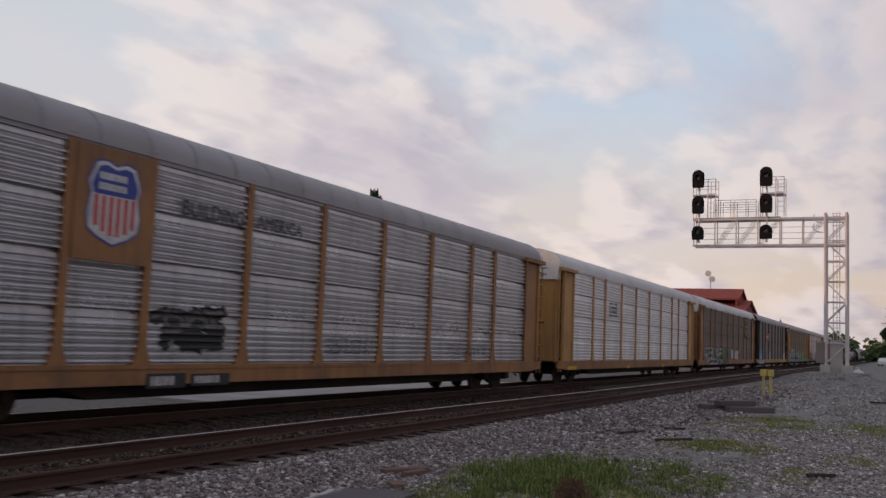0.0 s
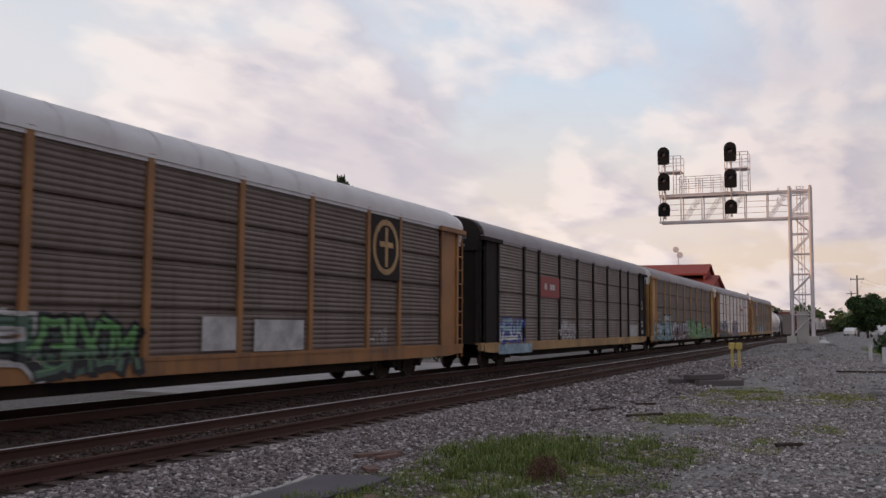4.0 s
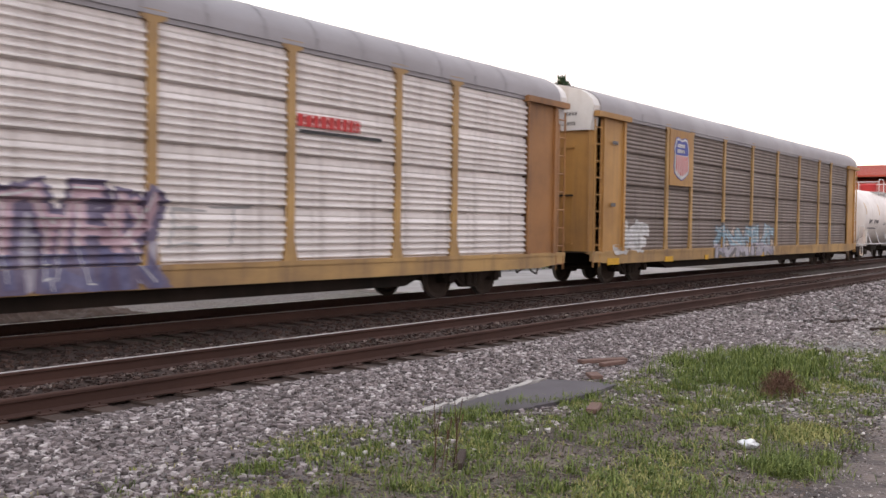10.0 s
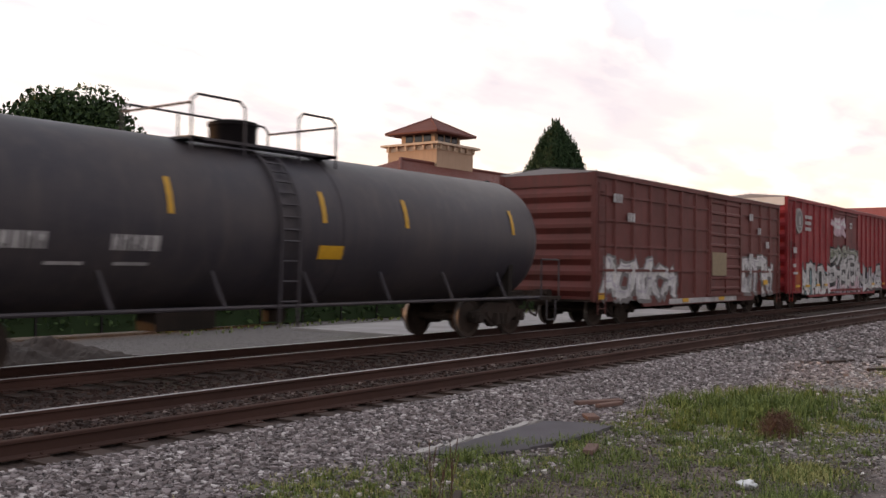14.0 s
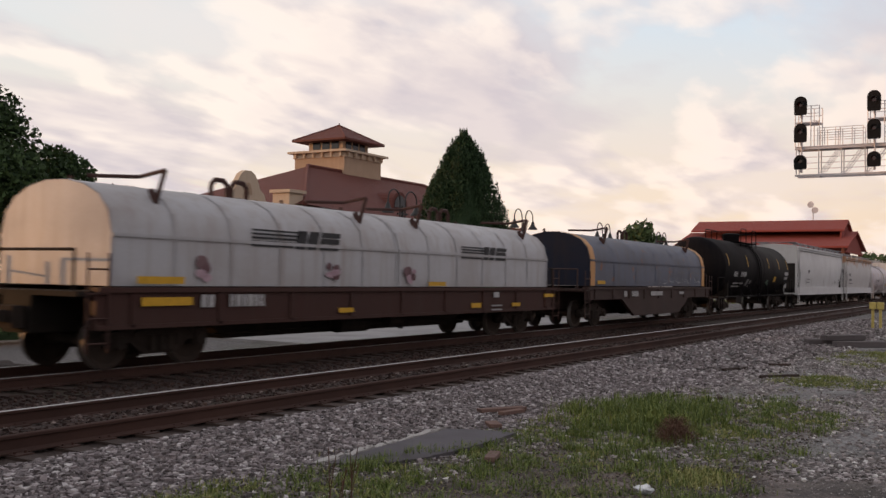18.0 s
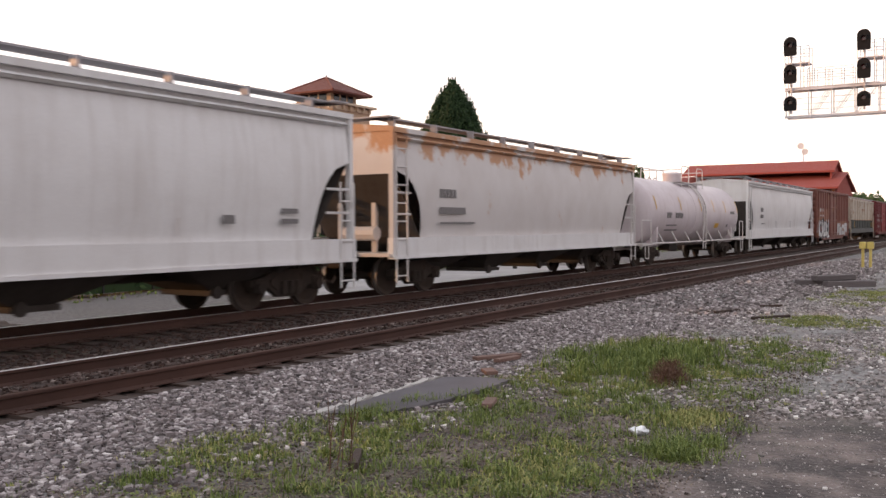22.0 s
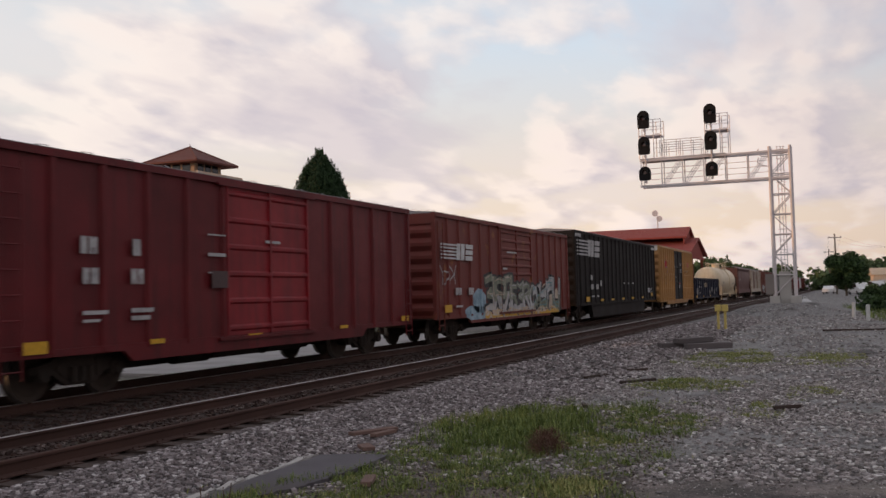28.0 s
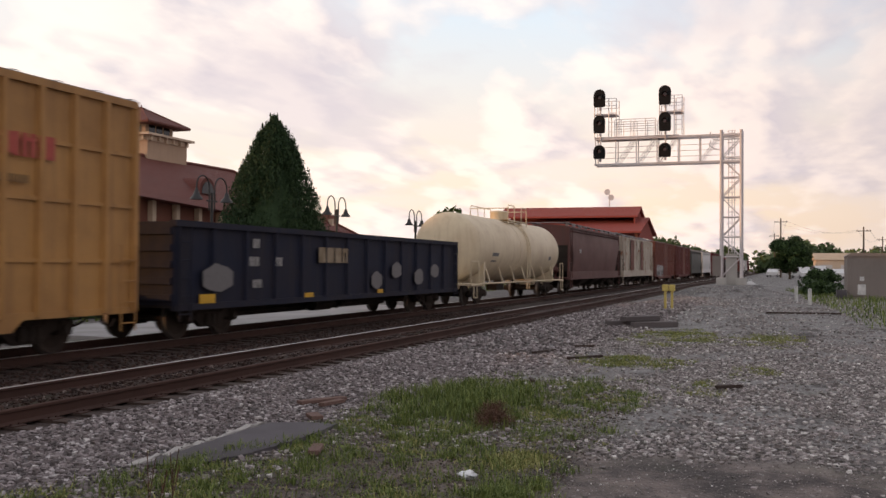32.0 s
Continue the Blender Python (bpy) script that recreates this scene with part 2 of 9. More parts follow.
def paint(name, rgb, rough=0.55, metal=0.0, dirt=0.5, grime=(0.10, 0.075, 0.06), streak=0.5, rust=0.0, seed=0.0):
    """Weathered paint or sheet metal: blotches, streaks that ran down, grain, and rust where there is some."""
    m, n, l, b = nodes(name)
    co = n.new("ShaderNodeTexCoord").outputs["Object"]
    big = tex(n, l, "noise", co, 0.55, (1, 1, 1.4), 5, 0.6)
    run_ = tex(n, l, "noise", co, 2.6, (1.6, 1.6, 0.12), 4, 0.6)
    fine = tex(n, l, "noise", co, 26, (1, 1, 1), 3)
    c = mix_(n, l, times_(n, l, ramp_(n, l, fine.outputs[0], 0.35, 0.7), 0.16), rgb, tuple(v * 0.62 for v in rgb))
    c = mix_(n, l, times_(n, l, ramp_(n, l, big.outputs[0], 0.40, 0.72), dirt), c, grime)
    c = mix_(n, l, times_(n, l, ramp_(n, l, run_.outputs[0], 0.48, 0.74), streak), c, grime)
    if rust:
        r1 = tex(n, l, "noise", co, 1.7, (1, 1, 0.8), 6, 0.65)
        spot = ramp_(n, l, r1.outputs[0], 0.62 - rust * 0.2, 0.68 - rust * 0.14)
        c = mix_(n, l, spot, c, mix_(n, l, fine.outputs[0], (0.16, 0.05, 0.02), (0.30, 0.12, 0.05)))
    l.new(c, b.inputs["Base Color"])
    b.inputs["Metallic"].default_value = metal
    l.new(ramp_(n, l, big.outputs[0], 0.2, 0.8, (rough - 0.08,) * 3, (min(1, rough + 0.15),) * 3), b.inputs["Roughness"])
    bump(n, l, b, fine.outputs[0], 0.12, 0.01)
    return m


def flat(name, rgb, rough=0.6, metal=0.0):
    """A plain small-scale paint with a little grain."""
    m, n, l, b = nodes(name)
    co = n.new("ShaderNodeTexCoord").outputs["Object"]
    t = tex(n, l, "noise", co, 9, (1, 1, 1), 4, 0.65)
    l.new(mix_(n, l, times_(n, l, ramp_(n, l, t.outputs[0], 0.4, 0.75), 0.5), rgb, tuple(v * 0.55 for v in rgb)), b.inputs["Base Color"])
    b.inputs["Roughness"].default_value, b.inputs["Metallic"].default_value = rough, metal
    return m


def spray(name, rgb):
    """Faded spray paint: paler and dirtier patches and a worn grain."""
    m, n, l, b = nodes(name)
    co = n.new("ShaderNodeTexCoord").outputs["Object"]
    big = tex(n, l, "noise", co, 1.9, (1, 1, 1), 5, 0.65)
    fine = tex(n, l, "noise", co, 17, (1, 1, 0.4), 4, 0.7)
    g = sum(rgb) / 3
    pale = tuple(0.55 * v + 0.45 * min(0.6, g * 1.5 + 0.08) for v in rgb)
    dull = tuple(0.40 * v + 0.25 * g for v in rgb)
    c = mix_(n, l, ramp_(n, l, big.outputs[0], 0.36, 0.64), dull, pale)
    c = mix_(n, l, times_(n, l, ramp_(n, l, fine.outputs[0], 0.50, 0.72), 0.55), c, tuple(0.3 * v + 0.05 for v in rgb))
    l.new(c, b.inputs["Base Color"])
    b.inputs["Roughness"].default_value = 0.65
    return m


def rust_streaked(name, rgb):
    """Pale paint on which rust has bled down from the roof seam."""
    m, n, l, b = nodes(name)
    co = n.new("ShaderNodeTexCoord").outputs["Object"]
    big = tex(n, l, "noise", co, 0.9, (1, 1, 0.8), 6, 0.62)
    run_ = tex(n, l, "noise", co, 1.25, (1, 1, 0.9), 5, 0.62)
    fine = tex(n, l, "noise", co, 22, (1, 1, 1), 3)
    sep = n.new("ShaderNodeSeparateXYZ")
    l.new(co, sep.inputs[0])
    high = n.new("ShaderNodeMapRange")
    high.inputs["From Min"].default_value, high.inputs["From Max"].default_value = 2.95, 3.75
    l.new(sep.outputs[2], high.inputs[0])
    c = mix_(n, l, times_(n, l, ramp_(n, l, big.outputs[0], 0.40, 0.70), 0.35), rgb, (0.40, 0.35, 0.32))
    a = n.new("ShaderNodeMath")
    a.operation = "MULTIPLY_ADD"
    l.new(high.outputs[0], a.inputs[0])
    a.inputs[1].default_value = 0.26
    l.new(run_.outputs[0], a.inputs[2])
    rust = mix_(n, l, fine.outputs[0], (0.30, 0.105, 0.025), (0.52, 0.25, 0.09))
    c = mix_(n, l, times_(n, l, ramp_(n, l, a.outputs[0], 0.66, 0.75), 0.85), c, rust)
    l.new(c, b.inputs["Base Color"])
    b.inputs["Roughness"].default_value = 0.6
    return m


M = {}
M["galv"] = paint("galvanised sheet", (0.62, 0.61, 0.625), 0.27, 0.75, 0.35, (0.20, 0.18, 0.17), 0.45)
M["galv_white"] = paint("bright galvanised sheet", (0.82, 0.81, 0.825), 0.34, 0.45, 0.3, (0.30, 0.27, 0.25), 0.4)
M["galv_beige"] = paint("dusty beige sheet", (0.80, 0.75, 0.725), 0.45, 0.25, 0.35, (0.30, 0.25, 0.23), 0.45)
M["galv_brown"] = paint("grimy brown sheet", (0.165, 0.128, 0.112), 0.6, 0.05, 0.65, (0.085, 0.058, 0.048), 0.6)
M["galv_taupe"] = paint("dusty taupe sheet", (0.215, 0.175, 0.155), 0.6, 0.05, 0.65, (0.12, 0.09, 0.075), 0.6)
M["rack_yellow"] = paint("aged yellow paint", (0.46, 0.245, 0.070), 0.5, 0, 0.5, (0.17, 0.09, 0.05), 0.55)
M["rack_orange"] = paint("aged orange-brown paint", (0.33, 0.15, 0.048), 0.55, 0, 0.6, (0.10, 0.058, 0.04), 0.65)
M["rack_tan"] = paint("sun-bleached yellow paint", (0.47, 0.29, 0.11), 0.6, 0, 0.7, (0.15, 0.095, 0.065), 0.7)
M["rack_dark"] = paint("sooty brown paint", (0.022, 0.018, 0.018), 0.7, 0, 0.4, (0.045, 0.034, 0.030), 0.4)
M["roof_grey"] = paint("grey roof sheet", (0.29, 0.275, 0.29), 0.5, 0.2, 0.4, (0.22, 0.20, 0.20), 0.1)
M["roof_white"] = paint("pale roof sheet", (0.60, 0.59, 0.60), 0.5, 0.1, 0.35, (0.36, 0.32, 0.30), 0.1)
M["white_end"] = paint("white end paint", (0.72, 0.70, 0.68), 0.5, 0, 0.3, (0.36, 0.28, 0.22), 0.45)
M["under"] = paint("oily underframe", (0.020, 0.017, 0.015), 0.75, 0, 0.5, (0.07, 0.05, 0.04), 0.2)
M["truck"] = paint("greasy cast steel", (0.030, 0.024, 0.021), 0.85, 0.0, 0.5, (0.10, 0.07, 0.055), 0.2)
M["tread"] = flat("worn bright steel", (0.22, 0.20, 0.19), 0.5, 0.6)
M["box_brown"] = paint("faded boxcar brown", (0.130, 0.026, 0.021), 0.6, 0, 0.55, (0.060, 0.024, 0.019), 0.6)
M["box_red"] = paint("boxcar red", (0.253, 0.015, 0.021), 0.5, 0, 0.55, (0.085, 0.014, 0.016), 0.6)
M["box_crimson"] = paint("deep red boxcar paint", (0.140, 0.013, 0.016), 0.5, 0, 0.6, (0.050, 0.012, 0.012), 0.65)
M["box_rust"] = paint("rusty brown boxcar paint", (0.165, 0.046, 0.030), 0.65, 0, 0.5, (0.085, 0.034, 0.026), 0.6, 0.2)
M["box_oxide"] = paint("oxide red boxcar paint", (0.165, 0.034, 0.028), 0.55, 0, 0.4, (0.12, 0.05, 0.04), 0.45, 0.05)
M["box_black"] = paint("black boxcar paint", (0.022, 0.020, 0.020), 0.62, 0, 0.6, (0.034, 0.027, 0.025), 0.45)
M["box_yellow"] = paint("yellow boxcar paint", (0.46, 0.235, 0.070), 0.55, 0, 0.6, (0.22, 0.105, 0.040), 0.7)
M["gond"] = paint("blue-black gondola paint", (0.016, 0.019, 0.036), 0.6, 0, 0.5, (0.045, 0.036, 0.036), 0.5)
M["tank_white"] = paint("white tank paint", (0.84, 0.79, 0.75), 0.42, 0, 0.25, (0.42, 0.34, 0.29), 0.35)
M["tank_pale"] = paint("pinkish white tank paint", (0.54, 0.48, 0.50), 0.42, 0, 0.3, (0.36, 0.28, 0.27), 0.4)
M["tank_cream"] = paint("cream tank paint", (0.68, 0.57, 0.40), 0.5, 0, 0.35, (0.38, 0.26, 0.17), 0.4)
M["tank_grey"] = paint("dusty black tank paint", (0.044, 0.041, 0.050), 0.45, 0, 0.5, (0.10, 0.085, 0.08), 0.4)
M["tank_black"] = paint("black tank paint", (0.007, 0.006, 0.007), 0.6, 0, 0.45, (0.022, 0.018, 0.017), 0.35)
M["hop_white"] = paint("white hopper paint", (0.66, 0.65, 0.65), 0.5, 0, 0.3, (0.42, 0.38, 0.36), 0.4)
# grimy hopper undersides; the shade on them is put into this dark colour
M["hop_grimy_shade"] = paint("grimy hopper sheets with shade in the colour", (0.085, 0.075, 0.070), 0.85, 0, 0.6, (0.045, 0.036, 0.032), 0.4)
M["hop_grey"] = paint("grey hopper paint", (0.58, 0.55, 0.54), 0.5, 0, 0.35, (0.36, 0.30, 0.27), 0.45, 0.0)
M["hop_rusty"] = rust_streaked("rusting grey hopper paint", (0.56, 0.53, 0.52))
M["hop_brown"] = paint("dark red-brown hopper paint", (0.11, 0.035, 0.03), 0.6, 0, 0.45, (0.07, 0.04, 0.035), 0.5)
M["hop_green"] = paint("dark green-grey paint", (0.050, 0.058, 0.055), 0.6, 0, 0.45, (0.06, 0.05, 0.04), 0.5)
M["hop_cream"] = paint("streaked cream paint", (0.50, 0.45, 0.38), 0.6, 0, 0.45, (0.22, 0.11, 0.06), 0.7, 0.1)
M["hood_grey"] = paint("grey coil hood paint", (0.30, 0.29, 0.30), 0.5, 0, 0.35, (0.25, 0.21, 0.19), 0.45)
M["hood_white"] = paint("dull white coil hood paint", (0.43, 0.43, 0.445), 0.5, 0, 0.5, (0.28, 0.23, 0.20), 0.6)
M["hood_blue"] = paint("faded blue-grey coil hood paint", (0.095, 0.110, 0.155), 0.55, 0, 0.5, (0.10, 0.085, 0.08), 0.5, 0.03)
# hood blue darkened to paint the unlit end's shade
M["hood_shade"] = paint("dark blue paint with shade in the colour", (0.022, 0.026, 0.042), 0.8, 0, 0.5, (0.05, 0.035, 0.03), 0.5)
M["hood_orange"] = paint("orange hood end paint", (0.55, 0.27, 0.09), 0.5, 0, 0.3, (0.25, 0.13, 0.07), 0.4)
M["frame_brown"] = paint("red-brown frame paint", (0.060, 0.026, 0.021), 0.6, 0, 0.45, (0.06, 0.04, 0.035), 0.4)
M["frame_grey"] = paint("sooty grey frame paint", (0.062, 0.036, 0.032), 0.6, 0, 0.5, (0.06, 0.05, 0.045), 0.4)
M["white"] = spray("white stencil paint", (0.68, 0.67, 0.66))
M["bone"] = spray("greyed white paint", (0.46, 0.44, 0.44))
M["ochre"] = spray("faded ochre paint", (0.30, 0.17, 0.03))
M["dulled"] = spray("dulled pale paint", (0.30, 0.27, 0.25))
M["ink"] = flat("black stencil paint", (0.02, 0.02, 0.022), 0.6)
M["smoke"] = flat("faded dark stencil", (0.16, 0.15, 0.15), 0.65)
M["reflect"] = flat("yellow reflector tape", (0.62, 0.34, 0.015), 0.5)
M["red"] = flat("red paint", (0.50, 0.03, 0.03), 0.5)
M["blue"] = flat("blue paint", (0.03, 0.05, 0.28), 0.5)
M["skyblue"] = spray("sky blue spray paint", (0.16, 0.38, 0.52))
M["teal"] = spray("teal spray paint", (0.05, 0.30, 0.34))
M["green"] = spray("green spray paint", (0.06, 0.40, 0.02))
M["pine"] = spray("dark green spray paint", (0.03, 0.14, 0.07))
M["pink"] = spray("pink spray paint", (0.55, 0.27, 0.36))
M["lilac"] = spray("lilac spray paint", (0.36, 0.31, 0.42))
M["violet"] = spray("blue-violet spray paint", (0.10, 0.09, 0.30))
M["mint"] = spray("mint green spray paint", (0.10, 0.30, 0.20))
M["umber"] = spray("dark umber spray paint", (0.09, 0.06, 0.065))
M["purple"] = spray("purple spray paint", (0.13, 0.08, 0.22))
M["orange"] = spray("orange spray paint", (0.55, 0.22, 0.05))
M["peach"] = spray("peach spray paint", (0.60, 0.42, 0.26))
M["maroon"] = spray("maroon spray paint", (0.17, 0.03, 0.045))
M["olive"] = spray("olive spray paint", (0.20, 0.23, 0.12))


for k, v in (("tank_black", 0.06), ("tank_grey", 0.25), ("box_black", 0.08), ("gond", 0.12), ("box_crimson", 0.25), ("box_red", 0.3), ("box_oxide", 0.25), ("under", 0.1), ("truck", 0.15), ("frame_brown", 0.2), ("frame_grey", 0.2), ("rack_dark", 0.12), ("hood_shade", 0.1), ("hop_grimy_shade", 0.1)):
    M[k].node_tree.nodes["Principled BSDF"].inputs["Specular IOR Level"].default_value = v   # the dark paints reflect little
# ---- ground, stone, leaf and building materials ----
def ground_mat():
    m, n, l, b = nodes("gravel and dirt")
    co = n.new("ShaderNodeTexCoord").outputs["Object"]
    stone = tex(n, l, "voronoi", co, 22)
    pebble = tex(n, l, "voronoi", co, 60)
    big = tex(n, l, "noise", co, 0.35, (1, 1, 1), 5, 0.6)
    mid = tex(n, l, "noise", co, 1.6, (1, 1, 1), 5, 0.65)
    g = mix_(n, l, ramp_(n, l, stone.outputs["Color"], 0.1, 0.9), (0.075, 0.070, 0.068), (0.29, 0.28, 0.272))
    g = mix_(n, l, times_(n, l, ramp_(n, l, pebble.outputs["Color"], 0.5, 0.95), 0.4), g, (0.36, 0.35, 0.34))
    dirt = mix_(n, l, ramp_(n, l, mid.outputs[0], 0.42, 0.66), (0.042, 0.034, 0.032), (0.19, 0.15, 0.135))
    dirt = mix_(n, l, times_(n, l, ramp_(n, l, pebble.outputs["Color"], 0.5, 0.9), 0.25), dirt, (0.24, 0.21, 0.20))
    # gravel lies beyond the bare dirt and along the track; oil and rust have browned the ballast under the rails
    sep = n.new("ShaderNodeSeparateXYZ")
    l.new(co, sep.inputs[0])

    def step(v, lo, hi, wob):
        r = n.new("ShaderNodeMapRange")
        r.interpolation_type = "SMOOTHSTEP"
        r.inputs["From Min"].default_value, r.inputs["From Max"].default_value = lo, hi
        a = n.new("ShaderNodeMath")
        a.operation = "MULTIPLY_ADD"
        l.new(mid.outputs[0], a.inputs[0])
        a.inputs[1].default_value = wob
        l.new(v, a.inputs[2])
        l.new(a.outputs[0], r.inputs[0])
        return r.outputs[0]
    far = step(sep.outputs[0], 11.0, 14.0, 3.0)
    shoulder = step(sep.outputs[1], 5.0, 6.4, 1.2)
    c = mix_(n, l, times_(n, l, far, ramp_(n, l, mid.outputs[0], 0.50, 0.72, (1, 1, 1), (0.35, 0.35, 0.35))), dirt, g)
    c = mix_(n, l, times_(n, l, ramp_(n, l, tex(n, l, "noise", co, 130, (1, 1, 1), 2).outputs[0], 0.62, 0.74), 0.5), c, (0.42, 0.40, 0.39))
    soil = tex(n, l, "noise", co, 0.75, (1, 1.5, 1), 5, 0.6)
    c = mix_(n, l, times_(n, l, ramp_(n, l, soil.outputs[0], 0.54, 0.64), 0.75), c, (0.035, 0.028, 0.028))
    c = mix_(n, l, shoulder, c, mix_(n, l, 0.45, g, (0.05, 0.045, 0.045)))
    # oil and rust stain, darkened further to paint in shade below the train
    oily = mix_(n, l, stone.outputs["Color"], (0.016, 0.009, 0.007), (0.052, 0.030, 0.023))
    oily = mix_(n, l, times_(n, l, ramp_(n, l, pebble.outputs["Color"], 0.5, 0.95), 0.3), oily, (0.085, 0.055, 0.044))
    c = mix_(n, l, step(sep.outputs[1], 7.88, 8.12, 0.25), c, oily)
    c = mix_(n, l, step(sep.outputs[1], 15.9, 16.9, 0.6), c, mix_(n, l, 0.45, g, oily))
    green = mix_(n, l, pebble.outputs["Distance"], (0.045, 0.065, 0.02), (0.10, 0.11, 0.045))
    c = mix_(n, l, times_(n, l, ramp_(n, l, big.outputs[0], 0.56, 0.68), 0.25), c, green)
    l.new(c, b.inputs["Base Color"])
    b.inputs["Roughness"].default_value = 0.92
    bump(n, l, b, stone.outputs["Distance"], 0.7, 0.03)
    return m


def stone_mat(name, lo, hi, dust=(0.09, 0.075, 0.07)):
    m, n, l, b = nodes(name)
    r = n.new("ShaderNodeNewGeometry").outputs["Random Per Island"]
    co = n.new("ShaderNodeTexCoord").outputs["Object"]
    t = tex(n, l, "noise", co, 14, (1, 1, 1), 3)
    e = n.new("ShaderNodeValToRGB")
    e.color_ramp.elements[0].color, e.color_ramp.elements[1].color = (*lo, 1), (*hi, 1)
    k = e.color_ramp.elements.new(0.78)
    k.color = (*[(a * 0.6 + q * 0.4) * s for a, q, s in zip(lo, hi, (1.06, 0.98, 1.0))], 1)
    l.new(r, e.inputs[0])
    l.new(mix_(n, l, times_(n, l, t.outputs[0], 0.4), e.outputs[0], dust), b.inputs["Base Color"])
    b.inputs["Roughness"].default_value = 0.85
    return m


def leaf_mat(name, lo, hi):
    m, n, l, b = nodes(name)
    r = n.new("ShaderNodeNewGeometry").outputs["Random Per Island"]
    e = n.new("ShaderNodeValToRGB")
    e.color_ramp.elements[0].color, e.color_ramp.elements[1].color = (*lo, 1), (*hi, 1)
    l.new(r, e.inputs[0])
    l.new(e.outputs[0], b.inputs["Base Color"])
    b.inputs["Roughness"].default_value = 0.7
    b.inputs["Specular IOR Level"].default_value = 0.25
    return m


def wood_mat(name, lo, hi, along=(1, 12, 12)):
    m, n, l, b = nodes(name)
    co = n.new("ShaderNodeTexCoord").outputs["Object"]
    t = tex(n, l, "noise", co, 3, along, 6, 0.7)
    rnd = n.new("ShaderNodeObjectInfo").outputs["Random"]
    c = mix_(n, l, t.outputs[0], lo, hi)
    l.new(mix_(n, l, times_(n, l, rnd, 0.4), c, tuple(v * 0.6 for v in lo)), b.inputs["Base Color"])
    b.inputs["Roughness"].default_value = 0.9
    bump(n, l, b, t.outputs[0], 0.4, 0.02)
    return m


def tile_roof(name, a, b_):
    m, n, l, b = nodes(name)
    co = n.new("ShaderNodeTexCoord").outputs["Object"]
    w = n.new("ShaderNodeTexWave")
    w.inputs["Scale"].default_value, w.inputs["Distortion"].default_value = 3.2, 0.4
    l.new(co, w.inputs[0])
    t = tex(n, l, "noise", co, 1.4, (1, 1, 1), 5, 0.65)
    l.new(mix_(n, l, t.outputs[0], a, b_), b.inputs["Base Color"])
    b.inputs["Roughness"].default_value = 0.75
    bump(n, l, b, w.outputs["Fac"], 0.5, 0.06)
    return m


M["ground"] = ground_mat()
M["ballast"] = stone_mat("grey ballast stone", (0.070, 0.059, 0.058), (0.66, 0.62, 0.61))
M["chips"] = stone_mat("pale gravel chips", (0.125, 0.114, 0.108), (0.80, 0.77, 0.74))
M["midballast"] = stone_mat("dusty brown-grey ballast stone", (0.040, 0.028, 0.024), (0.34, 0.28, 0.25), (0.045, 0.03, 0.025))
M["crumbs"] = stone_mat("brown soil crumbs", (0.035, 0.026, 0.022), (0.36, 0.30, 0.26), (0.05, 0.036, 0.03))
M["darkballast"] = stone_mat("oily ballast stone", (0.020, 0.010, 0.007), (0.085, 0.046, 0.034), (0.030, 0.017, 0.013))
M["grass"] = leaf_mat("fresh grass", (0.048, 0.080, 0.018), (0.22, 0.265, 0.075))
M["thatch"] = leaf_mat("flattened dead grass", (0.075, 0.055, 0.040), (0.22, 0.17, 0.115))
M["drygrass"] = leaf_mat("yellowing grass", (0.17, 0.185, 0.055), (0.40, 0.37, 0.15))
M["deadweed"] = leaf_mat("dead brown weed", (0.06, 0.03, 0.02), (0.17, 0.09, 0.06))
M["weed"] = leaf_mat("low weed leaves", (0.055, 0.085, 0.020), (0.20, 0.24, 0.075))
M["soil"] = paint("dark rubbly soil", (0.045, 0.036, 0.032), 0.95, 0, 0.5, (0.11, 0.085, 0.075), 0.0)
M["conifer"] = leaf_mat("dark conifer needles", (0.012, 0.030, 0.012), (0.040, 0.075, 0.028))
M["foliage"] = leaf_mat("dark green leaves", (0.014, 0.032, 0.012), (0.055, 0.095, 0.030))
M["farfoliage"] = leaf_mat("distant leaves", (0.042, 0.068, 0.028), (0.11, 0.155, 0.06))
M["bark"] = wood_mat("brown bark", (0.05, 0.035, 0.025), (0.14, 0.10, 0.07), (8, 8, 1))
M["tie"] = wood_mat("creosoted tie wood", (0.028, 0.018, 0.014), (0.085, 0.052, 0.040), (12, 1, 12))
M["oldwood"] = wood_mat("weathered red-brown wood", (0.10, 0.055, 0.045), (0.26, 0.16, 0.13), (1, 12, 12))
M["greywood"] = wood_mat("grey weathered timber", (0.06, 0.050, 0.050), (0.17, 0.145, 0.145), (1, 12, 12))
M["rail"] = paint("rusty rail steel", (0.058, 0.024, 0.016), 0.9, 0.0, 0.6, (0.024, 0.012, 0.009), 0.1)
M["railtop"] = flat("polished rail head", (0.60, 0.58, 0.57), 0.42, 0.5)
M["concrete"] = paint("worn grey concrete", (0.092, 0.082, 0.092), 0.85, 0, 0.8, (0.045, 0.040, 0.038), 0.1)
M["paleconcrete"] = paint("pale concrete", (0.42, 0.40, 0.38), 0.85, 0, 0.4, (0.26, 0.24, 0.22), 0.2)
M["galvsteel"] = paint("galvanised structural steel", (0.66, 0.61, 0.62), 0.5, 0.2, 0.35, (0.36, 0.32, 0.32), 0.3)
M["blackpaint"] = flat("black signal paint", (0.006, 0.005, 0.006), 0.95)
M["lens"] = flat("dark red signal lens", (0.05, 0.006, 0.008), 0.1)
M["yellowpost"] = flat("yellow fibreglass", (0.52, 0.40, 0.11), 0.55)
